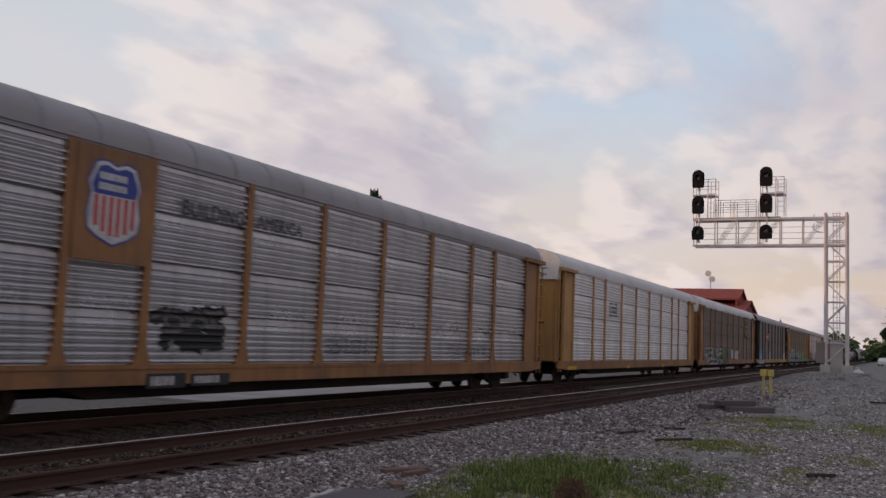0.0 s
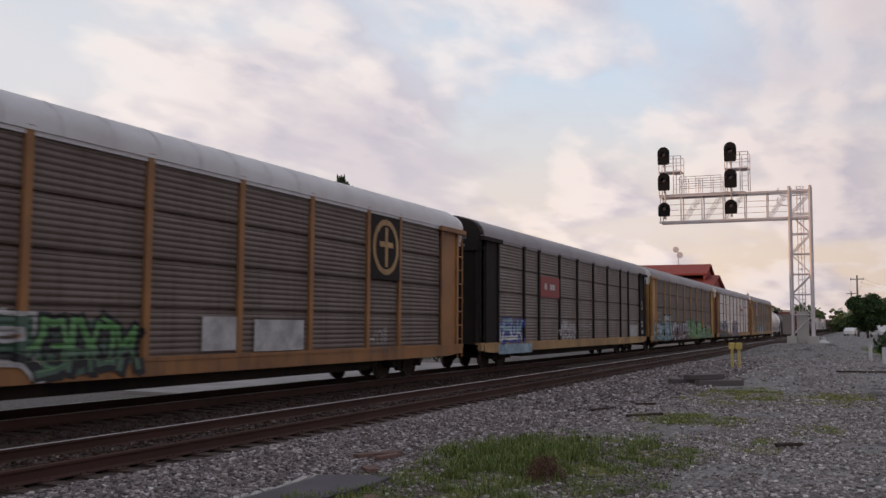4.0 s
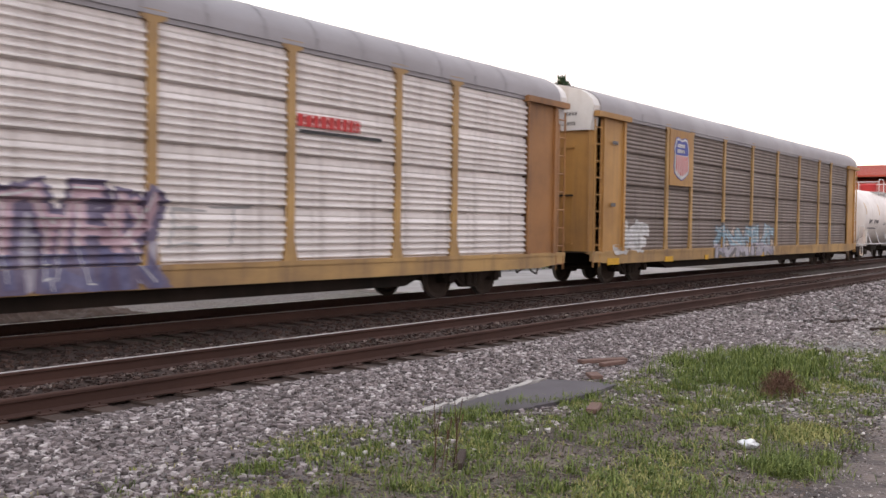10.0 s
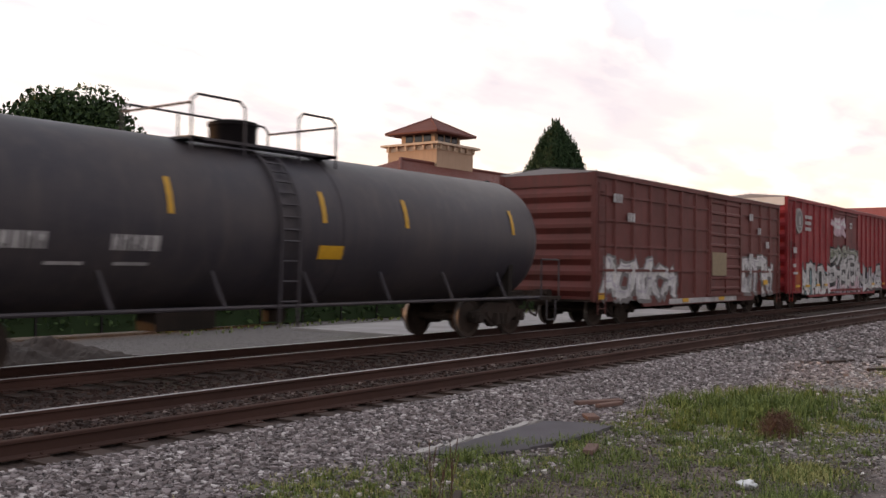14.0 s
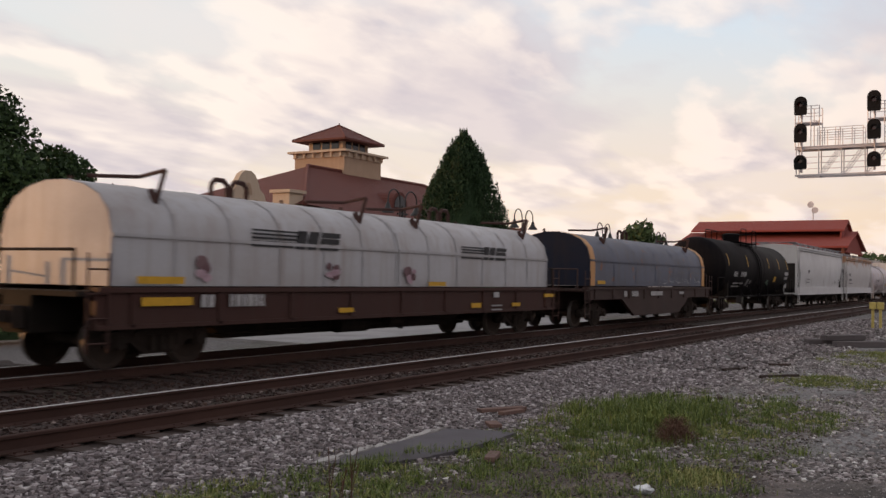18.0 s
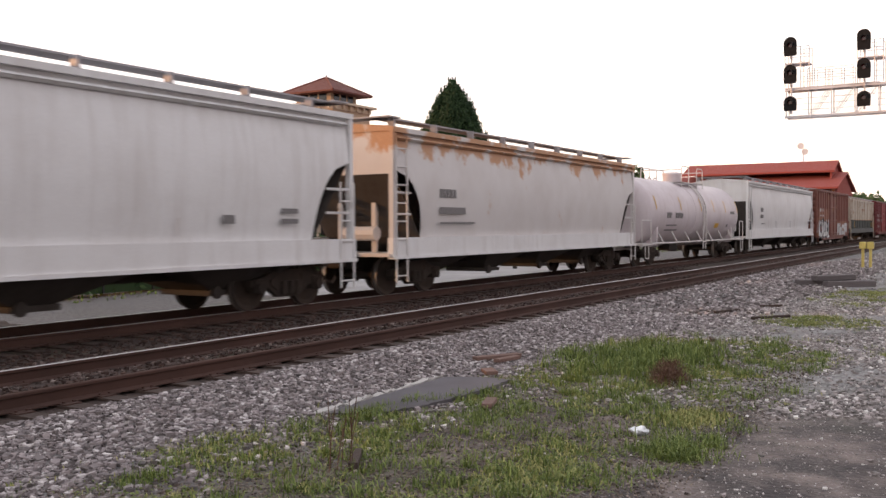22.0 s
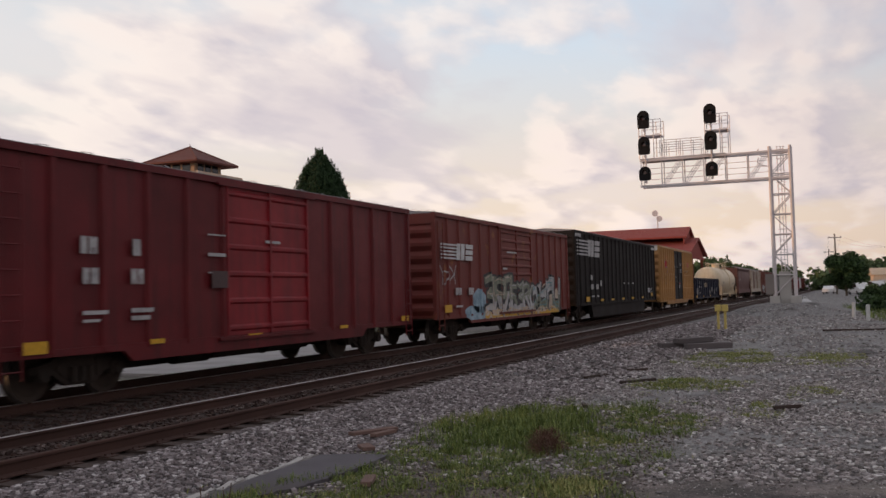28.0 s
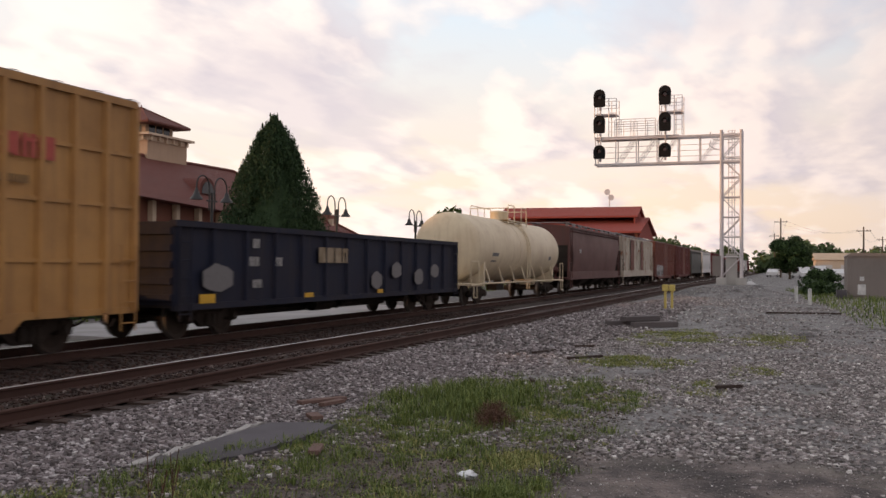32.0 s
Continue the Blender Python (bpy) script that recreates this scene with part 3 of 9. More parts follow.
M["bungalow"] = paint("grey-brown equipment box", (0.20, 0.17, 0.155), 0.6, 0, 0.35, (0.12, 0.10, 0.09), 0.3)
M["stucco"] = paint("tan stucco", (0.46, 0.32, 0.22), 0.85, 0, 0.25, (0.30, 0.21, 0.15), 0.3)
M["cream"] = paint("cream stucco trim", (0.60, 0.47, 0.35), 0.85, 0, 0.2, (0.40, 0.30, 0.22), 0.25)
M["brick"] = paint("red-brown brickwork", (0.20, 0.075, 0.05), 0.85, 0, 0.3, (0.13, 0.06, 0.045), 0.1)
M["terracotta"] = tile_roof("terracotta roof tiles", (0.085, 0.021, 0.015), (0.165, 0.042, 0.028))
M["redmetal"] = tile_roof("red metal roofing", (0.22, 0.036, 0.026), (0.31, 0.058, 0.042))
M["glass"] = flat("dark window glass", (0.02, 0.022, 0.025), 0.08)
M["iron"] = flat("black painted iron", (0.015, 0.014, 0.014), 0.5)
M["poly"] = flat("crumpled white plastic", (0.70, 0.72, 0.74), 0.35)
M["vehicle"] = flat("white vehicle paint", (0.68, 0.68, 0.68), 0.3)
M["rubber"] = flat("black rubber", (0.015, 0.015, 0.015), 0.8)
M["asphalt"] = paint("grey concrete platform paving", (0.34, 0.325, 0.32), 0.9, 0, 0.5, (0.11, 0.10, 0.095), 0.0)
M["tanroof"] = paint("tan sheet roof", (0.48, 0.36, 0.24), 0.7, 0, 0.3, (0.30, 0.22, 0.16), 0.1)

# ---- ground ----
def smooth(a, b, v):
    t = min(1.0, max(0.0, (v - a) / (b - a)))
    return t * t * (3 - 2 * t)


def ground_z(x, y):
    z = -0.32 + 0.34 * smooth(16, 38, x)
    z += 0.05 * noise.noise((x * 0.25, y * 0.25, 1.0)) * (1 if y < 7 else 0.3)
    bed = smooth(5.9, 7.7, y) * (1 - smooth(16.2, 17.6, y))
    z = z * (1 - bed) + (-0.215) * bed
    z += 0.045 * smooth(6.7, 7.4, y) * (1 - smooth(7.72, 8.02, y))
    z += 0.62 * (1 - smooth(1.2, 4.6, math.hypot((x - 60) * 0.8, y - 3.0)))
    for a in (9.17, 13.6):               # ballast heaped between the rails
        z += (0.035 + 0.06 * noise.noise((x * 1.9, y * 3.0, 4.0))) * smooth(a - 0.70, a - 0.56, y) * (1 - smooth(a + 0.56, a + 0.70, y))
    if y > 14.4:
        z = min(z, -0.215) - 0.16 * smooth(14.9, 15.7, y)
    return z


def mesh_from(name, verts, faces, material, parent=None, label="", category="", kind=""):
    me = bpy.data.meshes.new(name)
    me.from_pydata(verts, [], faces)
    me.materials.append(material)
    me.update()
    ob = new(name, me)
    ob.parent = parent
    return tagged(ob, label, category, "", kind)


def make_ground():
    xs = [-400, -120, -60, -30, -15, -5] + [i * 0.5 for i in range(0, 60)] + [30 + i for i in range(0, 50)] + [82, 88, 100, 130, 180, 260, 400, 700, 1200, 2500, 4500]
    ys = [-3000, -1200, -500, -200, -90, -45, -25, -15] + sorted([-10 + i * 0.5 for i in range(0, 80)] + [6.75, 7.25, 7.75, 8.23, 8.30, 8.37, 8.47, 8.6, 8.8, 9.2, 9.3, 9.6, 9.75, 9.87, 12.9, 13.03, 13.3, 13.6, 13.8, 14.17, 14.3, 14.6, 15.2, 15.7]) + [32, 40, 60, 100, 200, 500, 1200, 3000]
    v = [(x, y, ground_z(x, y)) for x in xs for y in ys]
    n = len(ys)
    f = [(i * n + j, (i + 1) * n + j, (i + 1) * n + j + 1, i * n + j + 1) for i in range(len(xs) - 1) for j in range(n - 1)]
    ob = mesh_from("ground", v, f, M["ground"], None, "grey gravel yard with dirt and patches of weed", "ground", "structure")
    ob.data.shade_smooth()


make_ground()


def scatter_stones(name, material, spots, label, squash=0.8):
    """Many small stones as one object; spots: (x, y, size)."""
    rs = np.random.RandomState(len(spots))
    base = np.array([(x, y, z) for z in (-1, 1) for x, y in ((-1, -1), (1, -1), (1, 1), (-1, 1))], float) * 0.62
    quad = np.array([(3, 2, 1, 0), (4, 5, 6, 7), (0, 1, 5, 4), (1, 2, 6, 5), (2, 3, 7, 6), (3, 0, 4, 7)])
    k = len(spots)
    s = np.array(spots)
    v = base[None] * rs.uniform(0.75, 1.15, (k, 8, 1)) * rs.uniform(0.8, 1.3, (k, 1, 3)) + rs.uniform(-0.36, 0.36, (k, 8, 3))
    a = rs.uniform(0, 2 * np.pi, k)
    ca, sa = np.cos(a), np.sin(a)
    v = np.stack([v[:, :, 0] * ca[:, None] - v[:, :, 1] * sa[:, None], v[:, :, 0] * sa[:, None] + v[:, :, 1] * ca[:, None], v[:, :, 2] * squash], 2)
    v *= s[:, 2][:, None, None]
    z = np.array([ground_z(p[0], p[1]) for p in spots])
    v += np.stack([s[:, 0], s[:, 1], z + s[:, 2] * rs.uniform(0.05, 0.5, k)], 1)[:, None, :]
    f = (quad[None] + (np.arange(k) * 8)[:, None, None]).reshape(-1, 4)
    return mesh_from(name, v.reshape(-1, 3).tolist(), f.tolist(), material, None, label, "gravel", "stuff")


def spots_in(rs, n, x0, x1, y0, y1, s0, s1, keep=None, near=1.0):
    out = []
    while len(out) < n:
        x = x0 + (x1 - x0) * rs.random_sample() ** near
        y = y0 + (y1 - y0) * rs.random_sample()
        if keep is None or keep(x, y, rs):
            out.append((x, y, s0 + (s1 - s0) * rs.random_sample() ** 2))
    return out


def slab_area(x, y):
    return 7.9 < x < 10.5 and 5.42 < y < 6.2 and y > 6.25 - (x - 7.4) * 0.9


# low patches of grass: x, y, half length, half width, thickness
PATCHES = ((13.6, 4.4, 1.9, 1.1, 0.95), (19.8, 3.5, 1.6, 0.85, 1.0), (25.6, 2.7, 3.0, 1.3, 0.9), (25.8, 0.4, 2.2, 1.3, 0.7), (19.6, 2.4, 1.2, 0.6, 0.7), (15.9, 1.4, 1.2, 0.42, 1.0), (18.8, 0.7, 1.3, 0.5, 0.75), (14.3, 2.4, 1.3, 0.6, 0.6), (11.2, 2.4, 0.9, 0.5, 0.75), (9.5, 2.7, 0.6, 0.35, 0.9), (8.0, 2.4, 0.45, 0.3, 0.9), (50, -8.5, 14, 6.0, 1.0), (36, -4.0, 5, 1.6, 0.5), (55, -1.0, 5, 1.0, 0.5))


def lawn(x, y):
    """How thickly grass grows at a place, 0 to 1."""
    g = 0.0
    edge = 6.5 - 0.070 * max(0, x - 6) ** 1.25
    if 2.5 < x < 17.5 and y < edge:
        low = 2.25 if x < 12 else 2.25 - 0.05 * (x - 12)
        if y > low:
            g = 0.60 * smooth(0, 0.7, edge - y) * smooth(0, 0.6, y - low) * (1 - smooth(15, 17.2, x))
    for px, py, rx, ry, k in PATCHES:
        d = math.hypot((x - px) / rx, (y - py) / ry)
        if d < 1.3:
            d += 0.5 * noise.noise((x * 1.6, y * 2.6, 12.0))
            g = max(g, k * (1 - smooth(0.35, 1.1, d)))
    if g == 0:
        return 0.0
    w = noise.noise((x * 1.1, y * 1.1, 5.0)) + 0.6 * noise.noise((x * 3.1, y * 3.1, 7.0)) + 0.5 * noise.noise((x * 8, y * 8, 2.0))
    g *= 0.08 + 1.15 * smooth(-0.15, 0.55, w)
    if slab_area(x, y):
        g = 0
    return min(1.0, g)


def turf(x, y):
    """The strip of soil that the grass keeps, 0 to 1."""
    edge = 6.3 - 0.070 * max(0, x - 6) ** 1.25
    return smooth(0, 0.5, edge - y) * smooth(0, 0.5, y - 1.9) * (1 - smooth(15.0, 17.5, x))


def chip_cover(x, y):
    """How thickly pale chips lie on the yard, 0 to 1."""
    w = noise.noise((x * 0.5, y * 0.5, 9.0)) + 0.6 * noise.noise((x * 1.7, y * 1.7, 3.0))
    g = smooth(10.0, 11.2, x + 0.9 * w + 0.2 * max(0, y)) * (0.10 + 0.95 * smooth(-0.25, 0.30, w + 0.08))
    bare = max(1 - smooth(0.5, 1.2, math.hypot((x - 12.0) / 1.0, (y - 2.1) / 0.8)), 0.7 - smooth(0.4, 1.2, math.hypot((x - 17.4) / 1.3, (y - 2.7) / 1.1)), 0.8 - smooth(0.4, 1.2, math.hypot((x - 14.0) / 0.8, (y - 0.4) / 0.6)))
    g *= 1 - 0.85 * max(0, bare)
    if y > 4.6:
        g = max(g, 0.5)
    return max(0.012, g)


def make_gravel():
    rs = np.random.RandomState(3)
    bed = lambda x, y, r: not slab_area(x, y) and r.random_sample() > 0.85 * lawn(x, y) and r.random_sample() > 0.75 * turf(x, y) and (y < 7.75 or r.random_sample() < 0.5) and r.random_sample() < smooth(4.7, 5.8, y + 0.06 * max(0, x - 9) + 0.5 * noise.noise((x, y, 2.0)))
    sp = spots_in(rs, 48000, 2.5, 20.0, 4.6, 8.02, 0.014, 0.040, bed, 1.15) + spots_in(rs, 15000, 18.0, 48.0, 3.6, 8.02, 0.022, 0.060, bed)
    scatter_stones("ballast_stones", M["ballast"], sp, "loose grey ballast stones beside the track")
    sp = spots_in(rs, 6000, 3.0, 40.0, 10.35, 12.4, 0.02, 0.05, None, 1.2) + spots_in(rs, 7000, 3.0, 34.0, 8.52, 9.82, 0.015, 0.045, None, 1.2) + spots_in(rs, 2600, 5.0, 40.0, 13.1, 17.4, 0.02, 0.05)
    scatter_stones("track_stones", M["darkballast"], sp, "oily rust-brown ballast between the rails")
    pale = lambda x, y, r: r.random_sample() > 0.85 * max(lawn(x, y), 0.9 * turf(x, y)) and r.random_sample() < chip_cover(x, y)
    sp = spots_in(rs, 62000, 6.5, 26.0, -5.2, 5.2, 0.009, 0.040, pale, 1.0) + spots_in(rs, 12000, 24.0, 58.0, -4.0, 6.0, 0.015, 0.050, pale)
    sp += spots_in(rs, 20000, 5.0, 12.5, -4.5, 3.2, 0.003, 0.013, None, 1.2)
    mid = spots_in(rs, 5200, 3.0, 30.0, 10.30, 11.25, 0.016, 0.042, None, 1.3) + spots_in(rs, 1500, 3.0, 24.0, 9.45, 9.85, 0.014, 0.036, None, 1.2)
    scatter_stones("middle_stones", M["midballast"], mid, "dusty grey ballast between the two tracks")
    crumb = lambda x, y, r: not slab_area(x, y) and r.random_sample() < turf(x, y)
    scatter_stones("soil_crumbs", M["crumbs"], spots_in(rs, 26000, 3.5, 17.0, 1.8, 6.4, 0.004, 0.020, crumb, 1.2), "brown crumbs of soil and small stones among the grass", 0.6)
    scatter_stones("gravel_chips", M["chips"], sp, "scattered pale gravel chips on dark dirt", 0.6)


make_gravel()


def blades(name, material, roots, h0, h1, label, category="grass", lean=0.5, width=0.006, kind="stuff"):
    rs = np.random.RandomState(len(roots) + 7)
    v, f = [], []
    for x, y in roots:
        z = ground_z(x, y) - 0.01
        h = h0 + (h1 - h0) * rs.random_sample() ** 1.6
        a = rs.random_sample() * 2 * math.pi
        d = rs.random_sample() * lean * h
        ca, sa = math.cos(a), math.sin(a)
        w = width * (0.7 + rs.random_sample())
        i = len(v)
        v += [(x - sa * w, y + ca * w, z), (x + sa * w, y - ca * w, z), (x + ca * d * 0.45 + sa * w * 0.8, y + sa * d * 0.45 - ca * w * 0.8, z + h * 0.62), (x + ca * d * 0.45 - sa * w * 0.8, y + sa * d * 0.45 + ca * w * 0.8, z + h * 0.62), (x + ca * d, y + sa * d, z + h * (1 - 0.3 * d / max(h, 1e-3)))]
        f += [(i, i + 1, i + 2, i + 3), (i + 3, i + 2, i + 4)]
    return mesh_from(name, v, f, material, None, label, category, kind)


def grow():
    rs = np.random.RandomState(5)
    green, dry, tall, dead = [], [], [], []
    tries = 0
    while len(green) < 80000 and tries < 420000:
        tries += 1
        x, y = 2.5 + 26 * rs.random_sample() ** 1.3, -0.4 + 7.0 * rs.random_sample()
        g = lawn(x, y)
        if rs.random_sample() < g ** (2.4 if turf(x, y) > 0.3 else 0.95):
            for _ in range(4):
                (green if rs.random_sample() < (0.62 if turf(x, y) > 0.3 else 0.72) else dry).append((x + rs.normal(0, 0.03), y + rs.normal(0, 0.03)))
        elif rs.random_sample() < max(g * 2.2, 0.42 * turf(x, y)) and not slab_area(x, y):
            dead += [(x + rs.normal(0, 0.04), y + rs.normal(0, 0.04)) for _ in range(3)]
    blades("grass", M["grass"], green, 0.012, 0.062, "short fresh green grass and weeds", lean=1.8, width=0.0042)
    for _ in range(2200):
        dry.append((9.5 + rs.normal(0, 0.26), 2.7 + rs.normal(0, 0.16)))
    blades("dry_grass", M["drygrass"], dry, 0.015, 0.085, "yellowing grass blades", lean=1.2, width=0.0045)
    blades("dead_grass", M["thatch"], dead, 0.008, 0.025, "flattened brown dead grass on soil", lean=3.5, width=0.006)
    lush, high = [], []
    for cx, cy, sx, sy, clumps in ((13.3, 4.55, 1.0, 0.5, 170), (8.0, 2.42, 0.18, 0.14, 16), (19.8, 3.5, 0.6, 0.3, 14), (9.0, 4.2, 1.4, 0.5, 14), (7.0, 5.4, 0.8, 0.4, 14), (11.4, 4.6, 0.9, 0.5, 18)):
        for _ in range(clumps):
            a, b, r = cx + rs.normal(0, sx), cy + rs.normal(0, sy), rs.uniform(0.04, 0.14)
            if slab_area(a, b):
                continue
            (high if clumps == 170 else lush).extend((a + rs.normal(0, r), b + rs.normal(0, r)) for _ in range(rs.randint(25, 75) if clumps != 16 else 140))
    found = 0
    while found < 300:                       # tufts wherever the soil lies open
        a, b = 3.5 + 13.5 * rs.random_sample(), 1.9 + 4.6 * rs.random_sample()
        if rs.random_sample() < turf(a, b) * (0.25 + lawn(a, b)) and not slab_area(a, b):
            found += 1
            r = rs.uniform(0.04, 0.13)
            lush += [(a + rs.normal(0, r), b + rs.normal(0, r)) for _ in range(rs.randint(30, 110))]
    for k in range(26):                      # grass creeping over the near edge of the slab
        a = 7.6 + 1.9 * rs.random_sample() ** 1.3
        b = 5.42 + 0.35 * rs.random_sample() - 0.1 * (a - 7.6)
        lush += [(a + rs.normal(0, 0.07), b + rs.normal(0, 0.05)) for _ in range(60)]
    blades("tall_grass", M["grass"], high, 0.05, 0.24, "tall dark green clumps of grass and weeds", lean=1.0, width=0.0048)
    blades("grass_tuft", M["grass"], lush, 0.03, 0.15, "thick green tufts of grass", lean=1.3, width=0.0036)
    for _ in range(34000):
        x, y = 30 + 45 * rs.random_sample(), -18 + 20 * rs.random_sample()
        if y < -0.6 - 0.05 * (60 - x) and rs.random_sample() < 0.35 + lawn(x, y):
            tall.append((x, y))
    blades("meadow_grass", M["grass"], tall, 0.10, 0.40, "tall green grass beside the yard", lean=0.8, width=0.013)
    far = [(18 + 90 * rs.random_sample(), 22.6 + 12 * rs.random_sample()) for _ in range(9000)]
    blades("lawn_grass", M["grass"], far, 0.05, 0.16, "mown grass before the depot", width=0.03)


grow()


def weed_leaves():
    """Broad low leaves spread among the grass."""
    rs = np.random.RandomState(15)
    pts = []
    while len(pts) < 20000:
        x, y = 3.0 + 15 * rs.random_sample() ** 1.2, 1.8 + 4.8 * rs.random_sample()
        if rs.random_sample() < lawn(x, y):
            pts += [(x + rs.normal(0, 0.05), y + rs.normal(0, 0.05)) for _ in range(7)]
    blades("weeds", M["weed"], pts, 0.015, 0.045, "broad low weed leaves among the grass", "weeds", lean=2.4, width=0.011)


weed_leaves()


def dry_stalks():
    c = thing("dry_stalk", "thin bare brown weed stalks standing in grass", "weed")
    rs = random.Random(6)
    bm = bmesh.new()
    for _ in range(7):
        x, y = rs.uniform(-0.12, 0.12), rs.uniform(-0.1, 0.1)
        h = rs.uniform(0.3, 0.62)
        dx, dy = rs.uniform(-0.14, 0.14), rs.uniform(-0.1, 0.1)
        tube(bm, [(x, y, 0), (x + dx * 0.4, y + dy * 0.4, h * 0.55), (x + dx, y + dy, h)], 0.0035, 5)
        tube(bm, [(x + dx * 0.4, y + dy * 0.4, h * 0.55), (x + dx * 0.4 + rs.uniform(-0.1, 0.1), y, h * 0.8)], 0.0025, 4)
    part("stalks", bm, M["deadweed"], c)
    c.matrix_world = pose(6.05, 4.5, ground_z(6.05, 4.5) - 0.02)


dry_stalks()


def dirt_heap():
    bm = bmesh.new()
    n, m = 110, 36
    g = [[bm.verts.new((5.0 + 8.0 * i / n, 15.9 + 2.6 * j / m, -0.42 + 0.62 * math.sin(math.pi * j / m) * smooth(0, 1, min(1, 3 * (1 - i / n), 3 * i / n)) * (0.8 + 0.45 * noise.noise((i * 0.09, j * 0.11, 3))) + 0.05 * noise.noise((i * 0.5, j * 0.5, 8)) + 0.03 * noise.noise((i * 1.3, j * 1.3, 1)))) for j in range(m + 1)] for i in range(n + 1)]
    for i in range(n):
        for j in range(m):
            bm.faces.new((g[i][j], g[i + 1][j], g[i + 1][j + 1], g[i][j + 1]))
    tagged(part("earth_bank", bm, M["soil"], None, "low bank of dark earth beyond the tracks"), category="heap")


dirt_heap()


def weed_clump():
    rs = np.random.RandomState(9)
    c = thing("dead_weed", "brown dried tangle of dead weed on the grass", "weed")
    v, f = [], []
    for _ in range(1500):
        a, e = rs.random_sample() * 2 * math.pi, rs.random_sample() * 1.45
        r = 0.10 + 0.17 * rs.random_sample()
        p = np.array([math.cos(a) * math.cos(e) * r * 1.5, math.sin(a) * math.cos(e) * r, math.sin(e) * r * 1.05])
        d = rs.normal(0, 1, 3)
        d /= np.linalg.norm(d)
        q = np.cross(d, rs.normal(0, 1, 3))
        q /= np.linalg.norm(q)
        i = len(v)
        v += [tuple(p - d * 0.06 - q * 0.003), tuple(p + d * 0.06), tuple(p - d * 0.06 + q * 0.003)]
        f.append((i, i + 1, i + 2))
    mesh_from("tangle", v, f, M["deadweed"], c)
    c.matrix_world = pose(11.45, 3.55, ground_z(11.45, 3.55) + 0.02)


weed_clump()


def slab():
    c = thing("concrete_slab", "cracked grey concrete slab half sunk in gravel", "slab")
    bm = bmesh.new()
    rs = random.Random(12)
    out = [(7.70, 5.98), (7.84, 5.60), (8.1, 5.42), (8.58, 5.28), (9.2, 5.22), (9.9, 5.20), (10.53, 5.24), (10.50, 5.6), (10.32, 6.05), (9.3, 6.03), (8.5, 6.0)]
    rim = []
    for (x0, y0), (x1, y1) in zip(out, out[1:] + out[:1]):
        for k in range(6):
            rim.append((x0 + (x1 - x0) * k / 6 + rs.uniform(-0.02, 0.02), y0 + (y1 - y0) * k / 6 + rs.uniform(-0.02, 0.02)))
    prism(bm, rim, "z", -0.40, -0.262)
    part("slab", bm, M["concrete"], c)
    x = 7.62
    while x < 10.35:
        L, w = rs.uniform(0.16, 0.42), rs.uniform(0.025, 0.05)
        bm = bmesh.new()
        box(bm, -L / 2, L / 2, -w, w, -0.06, rs.uniform(0.0, 0.018))
        bmesh.ops.subdivide_edges(bm, edges=list(bm.edges), cuts=2, use_grid_fill=True)
        for v in bm.verts:
            v.co += Vector((rs.uniform(-1, 1), rs.uniform(-1, 1), rs.uniform(-1, 1))) * 0.012
        e = part("edging", bm, M["paleconcrete"], c, "pale broken concrete edging")
        e.matrix_local = pose(x + L / 2, 6.01 + 0.055 * (x - 7.6) ** 0.8 + rs.uniform(-0.02, 0.02), -0.262, 0, rs.uniform(-3, 3), 2 + rs.uniform(-9, 9))
        x += L + rs.uniform(0.0, 0.05)


slab()


def timber(x, y, L, w, h, turn, mat, label, name="timber", z=None, tilt=0):
    bm = bmesh.new()
    box(bm, -L / 2, L / 2, -w / 2, w / 2, 0, h)
    bmesh.ops.bevel(bm, geom=list(bm.edges), offset=min(w, h) * 0.12, segments=1, affect="EDGES")
    rs = random.Random(int(x * 100))
    for v in bm.verts:
        v.co += Vector((rs.uniform(-1, 1), rs.uniform(-1, 1), rs.uniform(-1, 1))) * min(w, h) * 0.06
    o = part(name, bm, mat, None, label)
    o.matrix_world = pose(x, y, ground_z(x, y) - 0.01 if z is None else z, 0, tilt, turn)
    return tagged(o, category="timber")


timber(29.1, 4.55, 1.7, 0.24, 0.18, -42, M["greywood"], "weathered grey railway tie lying on gravel")
timber(28.7, 3.75, 1.5, 0.24, 0.18, -50, M["greywood"], "weathered grey railway tie lying on gravel")
timber(29.3, 4.25, 1.5, 0.24, 0.16, -36, M["greywood"], "weathered railway tie leaning on another", z=0.02)
for x, y, L, w, turn in ((12.1, 6.25, 0.75, 0.14, -30), (12.0, 6.05, 0.5, 0.10, -10), (10.9, 5.75, 0.32, 0.16, 40), (9.0, 4.75, 0.4, 0.12, 20)):
    timber(x, y, L, w, 0.05, turn, M["oldwood"], "splintered reddish board lying by the slab", "board", ground_z(x, y) + 0.03)
for x, y, L, turn in ((20.0, 4.1, 1.0, -35), (20.9, 5.2, 0.9, -20), (36.5, -0.5, 2.6, -80), (15.9, 4.2, 0.4, 20), (22.5, 4.6, 0.5, -60), (16.2, 1.0, 0.5, -50), (6.3, 4.55, 0.5, 30)):
    timber(x, y, L, 0.07, 0.06, turn, M["tie"], "dark splintered stick lying on gravel", "stick", ground_z(x, y) + 0.01)


